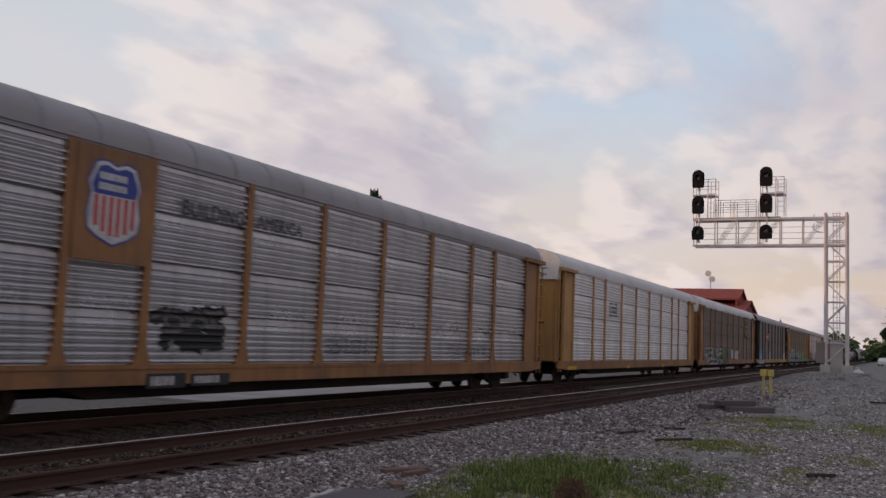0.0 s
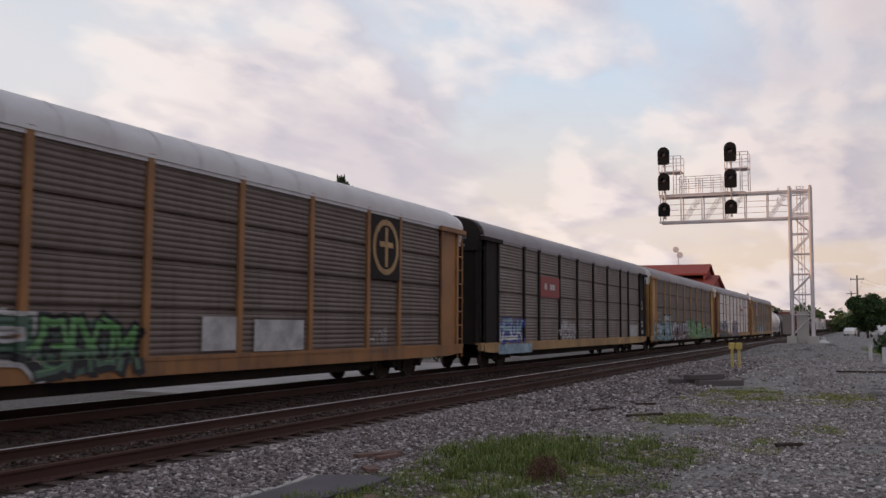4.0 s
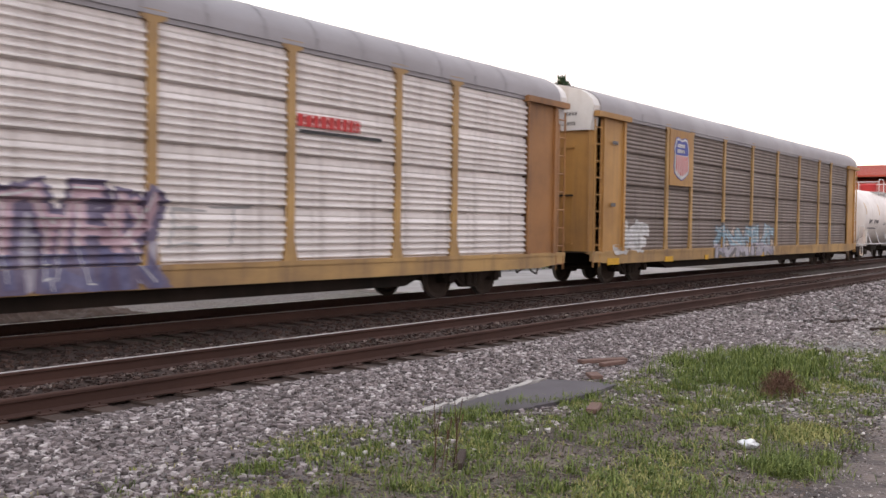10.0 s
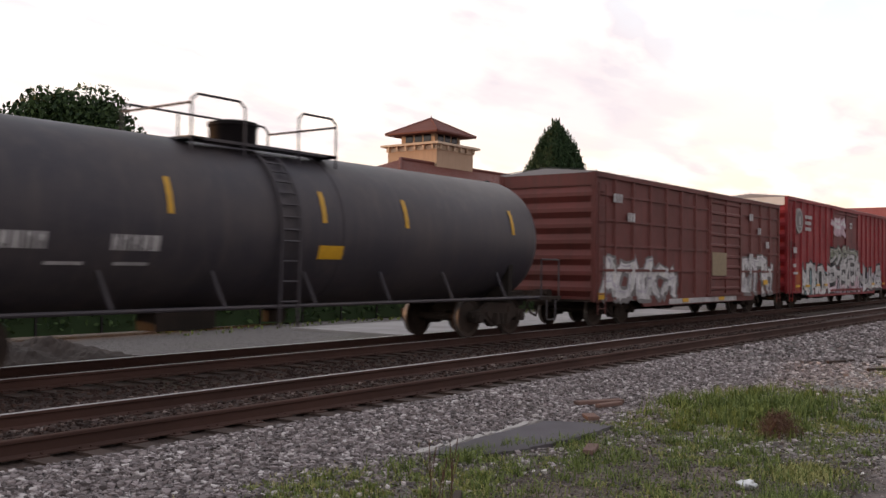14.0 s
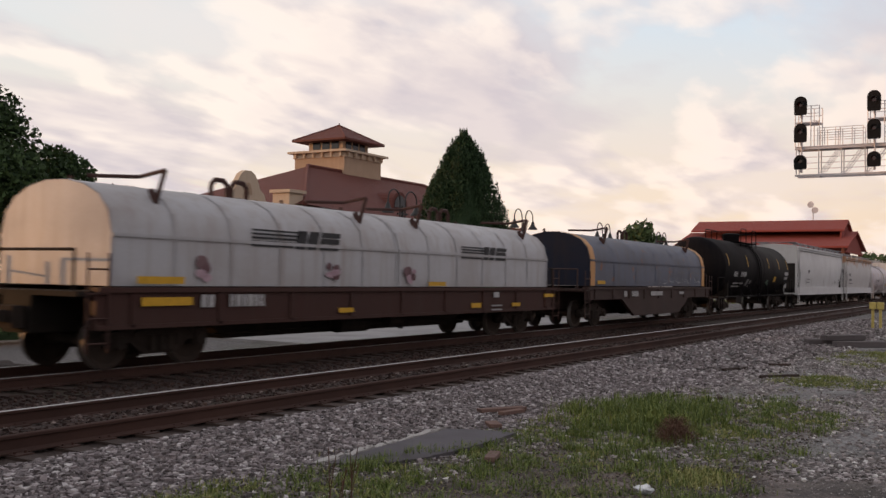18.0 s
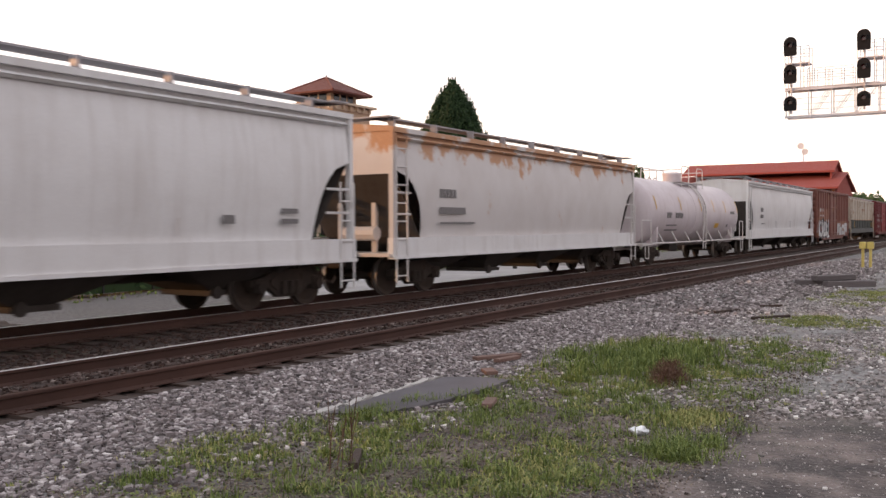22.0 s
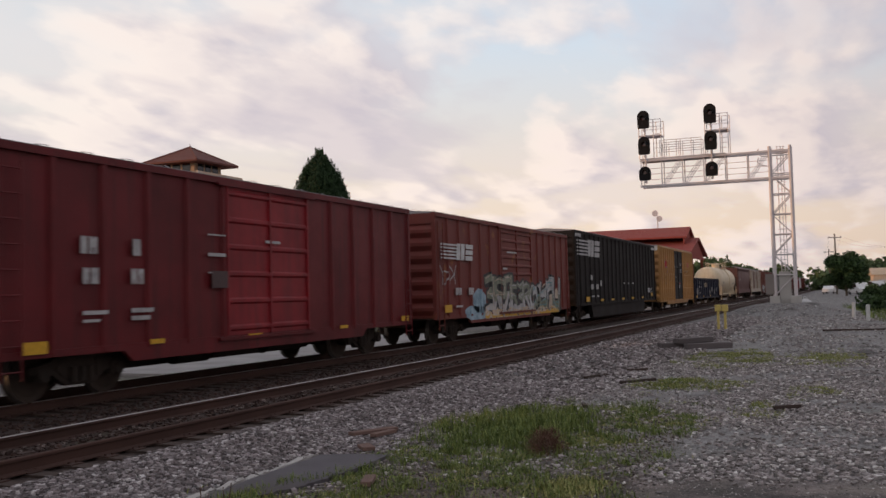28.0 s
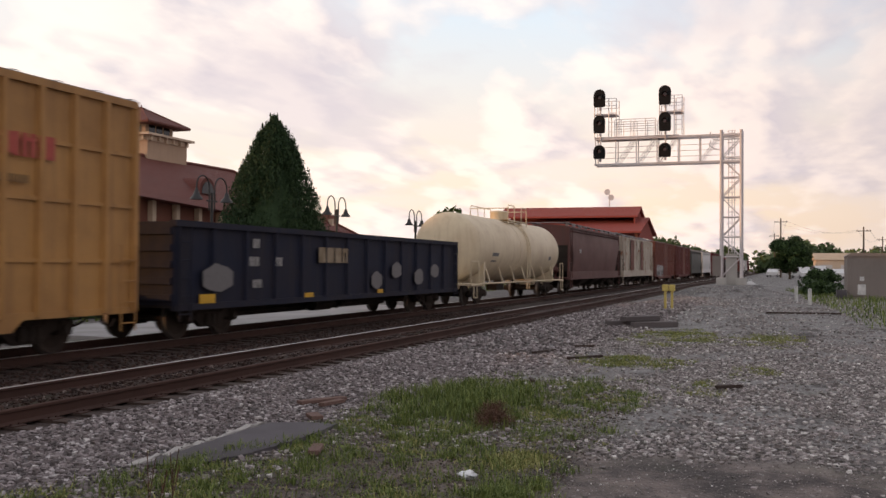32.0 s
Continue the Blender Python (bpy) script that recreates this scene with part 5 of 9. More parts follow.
def autorack(u, label, sheet, frame_mat, post_mat, roof, end_top, end_mat, ribs=0.060, tee=0.0, flare=0.3, wear=None):
    c = thing("autorack_car", label, "railcar", group="cars of the freight train")
    train.append((c, u))
    H, zs, zt = 13.85, 0.97, 4.64
    prof = rib_profile(zs, zt, ribs)

    def depth(x, z):
        if z < 0.98:
            return -1.602
        if abs(x) > 12.0:
            return -1.562
        if min(abs(x - p) for p in POSTS) < 0.086:
            return -1.597
        for (ya, za), (yb, zb) in zip(prof, prof[1:]):
            if z <= zb:
                return -1.51 + ya + (yb - ya) * (z - za) / max(1e-6, zb - za)
        return -1.51
    SIDES[c.name] = ([p + q for p in POSTS for q in (-0.087, -0.085, 0.085, 0.087)] + [-12.0, 12.0], [0.635, 0.979, 0.981] + [z for _, z in prof if z < 2.6], depth)
    for s in (-1, 1):
        bm = bmesh.new()
        prism(bm, [(-H, 0.93), (-H, 0.72), (-H + 1.2, 0.62), (H - 1.2, 0.62), (H, 0.72), (H, 0.93)], "y", s * 1.50, s * 1.58)
        box(bm, -H, H, s * 1.40, s * 1.60, 0.90, 0.98)
        part("side_sill", bm, frame_mat, c)
        bm = bmesh.new()
        box(bm, -H + 0.1, H - 0.1, s * 1.49, s * 1.575, 4.62, 4.76)
        part("top_rail", bm, roof, c)
        edges = (-12.0, *POSTS, 12.0)
        for a, b in zip(edges, edges[1:]):
            w = round(b - a, 2)
            key = ("sheet", w, ribs, sheet.name)
            first = key not in SHARED
            o = put(key, "side_panel", c, rib_panel(w, zs, zt, ribs), pose((a + b) / 2, s * 1.51, 0, 0, 0, 0 if s < 0 else 180))
            if first:
                o.data.materials.clear()
                o.data.materials.append(sheet)
        for p in POSTS:
            def mk():
                bm = bmesh.new()
                hw = 0.085
                out = [(-flare / 2 - hw, 0.90), (flare / 2 + hw, 0.90), (hw, 1.35), (hw, 4.58), (hw + tee, 4.66), (hw + tee, 4.78), (-hw - tee, 4.78), (-hw - tee, 4.66), (-hw, 4.58), (-hw, 1.35)]
                prism(bm, out, "y", -0.065, 0.0)
                return part("side_post", bm, post_mat)
            put(("post", tee, flare, post_mat.name), "side_post", c, mk, pose(p, s * 1.53, 0, 0, 0, 0 if s < 0 else 180))
        for e in (-1, 1):
            bm = bmesh.new()
            a, b = sorted((e * 12.0, e * 13.35))
            box(bm, a, b, s * 1.50, s * 1.56, 0.97, 4.6)
            leaf = part("door_panel", bm, end_mat, c)
            bm = bmesh.new()
            for k in (12.06, 13.28):
                a, b = sorted((e * k - 0.06, e * k + 0.06))
                box(bm, a, b, s * 1.52, s * 1.62, 0.97, 4.6)
            a, b = sorted((e * 11.85, e * 13.8))
            box(bm, a, b, s * 1.50, s * 1.70, 4.58, 4.72)
            islands("stile", bm, end_mat, leaf)
            bm = bmesh.new()
            a, b = sorted((e * 13.38, e * 13.8))
            box(bm, a, b, s * 1.36, s * 1.42, 0.97, 4.6)
            ladder(bm, e * 13.42, e * 13.78, s * 1.57, 0.55, 4.5, 0.45, 0.02)
            part("ladder", bm, end_mat, c)
    arch = [(-1.60, 4.70), (-1.585, 4.90), (-1.52, 5.06), (-1.36, 5.22), (-1.12, 5.35), (-0.60, 5.49), (0, 5.55), (0.60, 5.49), (1.12, 5.35), (1.36, 5.22), (1.52, 5.06), (1.585, 4.90), (1.60, 4.70)]
    bm = bmesh.new()
    prism(bm, arch, "x", -13.5, 13.5)
    top = part("roof", bm, roof, c, smooth=True)

    def mk_seam():
        bm = bmesh.new()
        strip(bm, [(y * 1.006, 4.70 + (z - 4.70) * 1.012) for y, z in arch], 0, 0.05)
        return part("roof_seam", bm, roof)
    for k in range(21):
        put(("seam", roof.name), "roof_seam", top, mk_seam, pose(-12.2 + 1.22 * k, 0, 0))
    for e in (-1, 1):
        bm = bmesh.new()
        a, b = sorted((e * 13.5, e * 13.86))
        prism(bm, [(y * 0.985, z - 0.03) for y, z in arch if z > 4.8] + [(1.46, 4.22), (-1.46, 4.22)], "x", a, b)
        cap = part("end_cap", bm, end_top, c, "pale painted end cap under the roof")
        for q, zq in ((-1.05, 4.62), (-1.0, 4.36), (0.45, 4.34)):
            for k in range(5):
                a, b = sorted((e * 13.86, e * 13.866))
                bx("cap_mark", M["smoke"], cap, a, b, q + 0.09 * k, q + 0.09 * k + 0.06, zq, zq + 0.09)
        for q in (-1, 1):
            bm = bmesh.new()
            bow = [(0.10, 0.012), (0.10, 0.16), (0.085, 0.52), (0.060, 0.90), (0.0, 1.22), (-0.05, 1.42)]
            v = [[bm.verts.new((e * (13.74 + dx + t), q * dy, z)) for dx, dy in bow] for t, z in ((0.0, 0.97), (0.0, 4.215), (-0.05, 4.215), (-0.05, 0.97))]
            for A, B in zip(v, v[1:] + v[:1]):
                for k in range(len(bow) - 1):
                    bm.faces.new((A[k], A[k + 1], B[k + 1], B[k]))
            leaf = part("end_door", bm, end_mat, c)
            for k, z in ((0.5, 1.15), (0.5, 2.45), (0.5, 3.75)):
                a, b = sorted((e * 13.80, e * 13.855))
                y0, y1 = sorted((q * 0.15, q * 0.95))
                bx("hinge_bar", M["rack_dark"] if z == 2.45 else end_mat, leaf, a, b, y0, y1, z, z + 0.05)
    bm = bmesh.new()
    box(bm, -H, H, -0.38, 0.38, 0.62, 0.96)
    prism(bm, [(-8.8, 0.64), (-8.0, 0.36), (8.0, 0.36), (8.8, 0.64)], "y", -1.15, 1.15)
    for x in (-6, -2, 2, 6):
        box(bm, x - 0.12, x + 0.12, -1.48, 1.48, 0.72, 0.94)
    box(bm, -H, H, -1.46, 1.46, 0.93, 0.97)
    box(bm, -2.2, 1.2, -0.9, -0.45, 0.45, 0.80)
    cyl(bm, (2.4, -0.7, 0.6), (3.4, -0.7, 0.6), 0.2, 12)
    part("underframe", bm, M["under"], c)
    add_trucks(c, 10.5)
    add_couplers(c, 14.0, False)
    undergear(c, 13.2, len(train))
    return c


def boxcar(u, half, z0, z1, label, mat, door_mat, door, roof_mat=None, spacing=0.95, end_top=None, post_mat=None, rails=(), tabs=True, door_ribs=9, truck_in=2.3, kind="boxcar", belly=0.22, proud=0.065):
    """An outside-braced car: door = (x0, x1) on both sides, or None."""
    c = thing(kind, label, "railcar", group="cars of the freight train")
    train.append((c, u))
    roof_mat, post_mat = roof_mat or mat, post_mat or mat
    segs = [(-half, door[0]), (door[1], half)] if door else [(-half, half)]
    at = [a + 0.05 + (b - a - 0.10) * i / max(2, round((b - a) / spacing)) for a, b in segs for i in range(max(2, round((b - a) / spacing)) + 1)]

    def depth(x, z):
        if z < z0 + 0.10:
            return -1.536
        if door and door[0] <= x <= door[1]:
            return -1.578
        d = min(abs(x - p) for p in at)
        return -1.492 - proud * min(1.0, max(0.0, (0.076 - d) / 0.030))
    SIDES[c.name] = (sorted([p + q for p in at for q in (-0.076, -0.046, 0.046, 0.076)] + list(door or ())), [z0 - 0.12, z0 + 0.099, z0 + 0.101], depth)
    for s in (-1, 1):
        for a, b in segs:
            bm = bmesh.new()
            y0, y1 = sorted((s * 1.44, s * 1.49))
            box(bm, a, b, y0, y1, z0, z1)
            part("side_panel", bm, mat, c)
            n = max(2, round((b - a) / spacing))
            for i in range(n + 1):
                x = a + 0.05 + (b - a - 0.10) * i / n
                def mk():
                    bm = bmesh.new()
                    prism(bm, [(-0.075, 0), (-0.045, -proud), (0.045, -proud), (0.075, 0)], "z", z0 + 0.02, z1 - 0.12)
                    return part("side_post", bm, post_mat)
                put(("bpost", z0, z1, post_mat.name), "side_post", c, mk, pose(x, s * 1.49, 0, 0, 0, 0 if s < 0 else 180))
            for z in rails:
                bm = bmesh.new()
                y0, y1 = sorted((s * 1.488, s * 1.535))
                box(bm, a + 0.02, b - 0.02, y0, y1, z - 0.035, z + 0.035)
                part("side_rail", bm, post_mat, c)
        bm = bmesh.new()
        y0, y1 = sorted((s * 1.42, s * 1.565))
        box(bm, -half, half, y0, y1, z1 - 0.13, z1)
        part("top_rail", bm, roof_mat, c)
        bm = bmesh.new()
        y0, y1 = sorted((s * 1.43, s * 1.53))
        prism(bm, [(-half, z0 + 0.10), (-half, z0 - 0.02), (-half + 2.9, z0 - 0.02), (-half + 3.15, z0 - belly), (half - 3.15, z0 - belly), (half - 2.9, z0 - 0.02), (half, z0 - 0.02), (half, z0 + 0.10)] if tabs else [(-half, z0 + 0.10), (-half, z0 - 0.04), (half, z0 - 0.04), (half, z0 + 0.10)], "y", y0, y1)
        part("side_sill", bm, mat, c)
        if door:
            bm = bmesh.new()
            y0, y1 = sorted((s * 1.46, s * 1.525))
            box(bm, door[0], door[1], y0, y1, z0 + 0.10, z1 - 0.14)
            n = door_ribs
            leaf = part("door", bm, door_mat, c)
            bm = bmesh.new()
            for i in range(n):
                z = z0 + 0.25 + (z1 - z0 - 0.55) * i / (n - 1)
                prism(bm, [(s * 1.525, z - 0.07), (s * 1.565, z - 0.03), (s * 1.565, z + 0.03), (s * 1.525, z + 0.07)], "x", door[0] + 0.08, door[1] - 0.08)
            for x in (door[0] + 0.04, door[1] - 0.04, (door[0] + door[1]) / 2):
                y0, y1 = sorted((s * 1.52, s * 1.575))
                box(bm, x - 0.035, x + 0.035, y0, y1, z0 + 0.10, z1 - 0.14)
            islands("door_rib", bm, door_mat, leaf)
            bm = bmesh.new()
            y0, y1 = sorted((s * 1.50, s * 1.60))
            box(bm, door[0] - 0.3, door[1] + 0.3, y0, y1, z0 + 0.0, z0 + 0.07)
            box(bm, door[0] - 0.3, door[1] + 0.3, y0, y1, z1 - 0.17, z1 - 0.10)
            islands("door_track", bm, mat, c)
        bm = bmesh.new()
        for e in (-1, 1):
            ladder(bm, e * (half - 0.08), e * (half - 0.50), s * 1.60, z0 - 0.35, z0 + 1.3 if e > 0 else z1 - 0.3, 0.40, 0.014)
        halves("ladder", bm, mat, c)
    for e in (-1, 1):
        bm = bmesh.new()
        x = e * (half - 0.06)
        n = 7
        pts = [(x, z0)]
        for i in range(n):
            b = z0 + 0.12 + (z1 - z0 - 0.5) * i / n
            h = (z1 - z0 - 0.5) / n
            pts += [(x, b), (x + e * 0.10, b + h * 0.35), (x + e * 0.10, b + h * 0.6), (x, b + h * 0.95)]
        pts += [(x, z1 - 0.35)]
        r0, r1 = [bm.verts.new((p[0], -1.46, p[1])) for p in pts], [bm.verts.new((p[0], 1.46, p[1])) for p in pts]
        for i in range(len(pts) - 1):
            bm.faces.new((r0[i], r0[i + 1], r1[i + 1], r1[i]))
        for y in (-1.48, 1.48):
            box(bm, *sorted((x - e * 0.05, x + e * 0.08)), y - 0.06, y + 0.06, z0, z1)
        part("end_panel", bm, mat, c)
        bm = bmesh.new()
        a, b = sorted((x - e * 0.06, x + e * 0.05))
        prism(bm, [(-1.46, z1 - 0.36), (1.46, z1 - 0.36), (1.46, z1), (0, z1 + 0.14), (-1.46, z1)], "x", a, b)
        part("end_top", bm, end_top or mat, c)
    bm = bmesh.new()
    prism(bm, [(-1.55, z1 - 0.02), (-1.55, z1 + 0.015), (0, z1 + 0.15), (1.55, z1 + 0.015), (1.55, z1 - 0.02)], "x", -half, half)
    top = part("roof", bm, M["roof_grey"], c)

    def mk_seam():
        bm = bmesh.new()
        strip(bm, [(-1.56, z1 + 0.02), (-1.5, z1 + 0.055), (0, z1 + 0.185), (1.5, z1 + 0.055), (1.56, z1 + 0.02)], -0.05, 0.05)
        return part("roof_seam", bm, M["roof_grey"])
    n = round(half * 2 / 1.0)
    for i in range(n + 1):
        put(("bseam", z1), "roof_seam", top, mk_seam, pose(-half + 0.08 + (2 * half - 0.16) * i / n, 0, 0))
    bm = bmesh.new()
    box(bm, -half, half, -0.32, 0.32, 0.60, z0 + 0.05)
    box(bm, -half + 0.05, half - 0.05, -1.45, 1.45, z0 - 0.02, z0 + 0.04)
    box(bm, -1.4, 0.3, -1.0, -0.5, 0.42, 0.72)
    cyl(bm, (0.8, -0.8, 0.58), (1.8, -0.8, 0.58), 0.18, 10)
    tube(bm, [(-half + 2, -0.6, 0.62), (half - 2, -0.6, 0.62)], 0.025, 5)
    part("underframe", bm, M["under"], c)
    add_trucks(c, half - truck_in)
    add_couplers(c, half + 0.25)
    return c


def tank_car(u, half, r, zc, label, mat, dome=None, dome_at=0.0, deck=None, rail_mat=None, stripes=(), jacket=True, belly=True):
    c = thing("tank_car", label, "railcar", group="cars of the freight train")
    train.append((c, u))
    rail_mat, deck = rail_mat or mat, deck or M["under"]
    tl = half - 0.75
    bm = bmesh.new()
    prof = [(-tl, 0.02)] + [(-tl + 0.55 * (1 - math.cos(a)), r * math.sin(a)) for a in (0.35, 0.7, 1.0, 1.3)] + [(-tl + 0.6, r), (-0.9, r), (-0.9, r + 0.012), (-0.72, r + 0.012), (-0.72, r), (0.72, r), (0.72, r + 0.012), (0.9, r + 0.012), (0.9, r), (tl - 0.6, r)]
    prof += [(tl - 0.55 * (1 - math.cos(a)), r * math.sin(a)) for a in (1.3, 1.0, 0.7, 0.35)] + [(tl, 0.02)]
    revolve(bm, prof, "x", 48)
    shift(bm, 0, 0, zc)
    part("tank_shell", bm, mat, c, smooth=True)
    # manway housing, platform and its rails on top
    top = zc + r
    bm = bmesh.new()
    revolve(bm, [(-0.10, 0.44), (0.36, 0.44), (0.40, 0.47), (0.46, 0.46), (0.50, 0.30), (0.52, 0.02)], "z", 20)
    shift(bm, dome_at, 0, top - 0.03)
    part("manway_housing", bm, dome or mat, c, smooth=True)
    bm = bmesh.new()
    for y in (-0.95, 0.62):
        box(bm, dome_at - 1.75, dome_at + 1.8, y, y + 0.34, top - 0.10, top - 0.05)
    for x in (-1.6, 1.65):
        box(bm, dome_at + x - 0.15, dome_at + x + 0.15, -0.95, 0.95, top - 0.10, top - 0.05)
    part("walkway", bm, rail_mat, c)
    bm = bmesh.new()
    for y in (-0.95, 0.95):
        z = top - 0.05
        for a, b in ((-1.7, -0.55), (0.75, 1.75)) if y < 0 else ((-1.7, 1.75),):
            tube(bm, [(dome_at + a, y, z - 0.25), (dome_at + a, y, z + 0.60), (dome_at + a + 0.12, y, z + 0.70), (dome_at + b - 0.12, y, z + 0.70), (dome_at + b, y, z + 0.60), (dome_at + b, y, z - 0.25)], 0.022, 6)
        if y > 0:
            for x in (-0.5, 0.6):
                tube(bm, [(dome_at + x, y, z - 0.25), (dome_at + x, y, z + 0.70)], 0.022, 6)
    for x in (-1.7, 1.75):
        tube(bm, [(dome_at + x, -0.95, top + 0.5), (dome_at + x, 0.95, top + 0.5)], 0.022, 6)
    part("platform_rail", bm, rail_mat, c)
    for s in (-1, 1):
        bm = bmesh.new()
        arc = [(s * (r + 0.07) * math.sin(a), zc + (r + 0.07) * math.cos(a)) for a in [0.62 + 0.14 * i for i in range(8)]]
        for x in (-0.22, 0.22):
            tube(bm, [(dome_at + x, y, z) for y, z in arc] + [(dome_at + x, s * (r + 0.08), zc - 0.2), (dome_at + x, s * 1.52, 0.55)], 0.03, 6)
        for y, z in arc + [(s * (r + 0.08), zc - 0.25), (s * 1.53, zc - 0.6), (s * 1.53, zc - 0.95), (s * 1.53, zc - 1.3)]:
            tube(bm, [(dome_at - 0.22, y, z), (dome_at + 0.22, y, z)], 0.02, 5)
        part("ladder", bm, rail_mat, c)
        bm = bmesh.new()
        tube(bm, [(-half + 1.1, s * 1.50, 0.92), (half - 1.1, s * 1.50, 0.92)], 0.035, 8)
        for k in range(7):
            x = -half + 2.6 + (2 * half - 5.2) * k / 6
            tube(bm, [(x, s * 1.50, 0.92), (x - 0.12, s * (r * 0.86), zc - r * 0.52)], 0.035, 6)
        part("side_rail", bm, rail_mat, c)
        bm = bmesh.new()
        for e in (-1, 1):
            tube(bm, [(e * (half - 1.0), s * 1.5, 0.85), (e * (half - 1.0), s * 1.5, 1.85), (e * (half - 0.05), s * 1.45, 1.85), (e * (half - 0.05), s * 1.45, 0.8)], 0.022, 6)
            tube(bm, [(e * (half - 0.3), s * 1.5, 0.85), (e * (half - 0.3), s * 1.5, 0.35), (e * (half - 0.72), s * 1.5, 0.35), (e * (half - 0.72), s * 1.5, 0.85)], 0.022, 6)
        halves("grab_rail", bm, rail_mat, c)
    for e in (-1, 1):
        bm = bmesh.new()
        a, b = sorted((e * (half - 2.9), e * (half + 0.02)))
        box(bm, a, b, -0.35, 0.35, 0.66, 1.02)
        a, b = sorted((e * (half - 1.15), e * half))
        box(bm, a, b, -1.50, 1.50, 0.86, 0.93)
        part("end_platform", bm, rail_mat if jacket else deck, c)
        bm = bmesh.new()
        x = e * (half - 2.2)
        prism(bm, [(-1.35, 0.80), (1.35, 0.80), (1.38, zc - r * 0.35), (r * 0.75, zc - r * 0.72), (0, zc - r), (-r * 0.75, zc - r * 0.72), (-1.38, zc - r * 0.35)], "x", x - 0.09, x + 0.09)
        part("saddle", bm, deck if not jacket else mat, c)
    if belly:
        bm = bmesh.new()
        cyl(bm, (0.4, 0, zc - r - 0.25), (0.4, 0, zc - r + 0.05), 0.22, 12)
        part("outlet", bm, M["under"], c)
        bx("valve_box", M["under"], c, -3.0, -1.8, -0.9, -0.4, 0.55, 0.85)
    if stripes:
        for x in stripes:
            bm = bmesh.new()
            for i in range(4):
                a0, a1 = 1.50 - 0.10 * i, 1.50 - 0.10 * (i + 1)
                v = [bm.verts.new((xx, -(r + 0.014) * math.sin(a), zc + (r + 0.014) * math.cos(a))) for xx, a in ((x - 0.05, a0), (x + 0.05, a0), (x + 0.05, a1), (x - 0.05, a1))]
                bm.faces.new(v)
            part("reflector", bm, M["reflect"], c, "strip of yellow reflector tape")
    add_trucks(c, half - 2.2)
    add_couplers(c, half + 0.15, False)
    return c


def on_tank(c, name, mat, rects, r, zc, label=""):
    """Bars painted on a round shell: (x0, x1, z0, z1)."""
    bm = bmesh.new()
    for x0, x1, z0, z1 in rects:
        n = 3
        zz = [z0 + (z1 - z0) * i / n for i in range(n + 1)]
        ring = [(-math.sqrt(max(0.01, (r + 0.012) ** 2 - (z - zc) ** 2)), z) for z in zz]
        strip(bm, ring, x0, x1)
    return part(name, bm, mat, c, label)


def hood_profile(w, z0, z1, n=9):
    pts = [(-w, z0)]
    k = (z1 - z0)
    for i in range(n + 1):
        a = math.pi * i / n
        pts.append((-w * math.cos(a) * (1.0 if i in (0, n) else 0.985), z0 + k * 0.48 + k * 0.52 * math.sin(a) ** 0.8))
    pts.append((w, z0))
    return pts


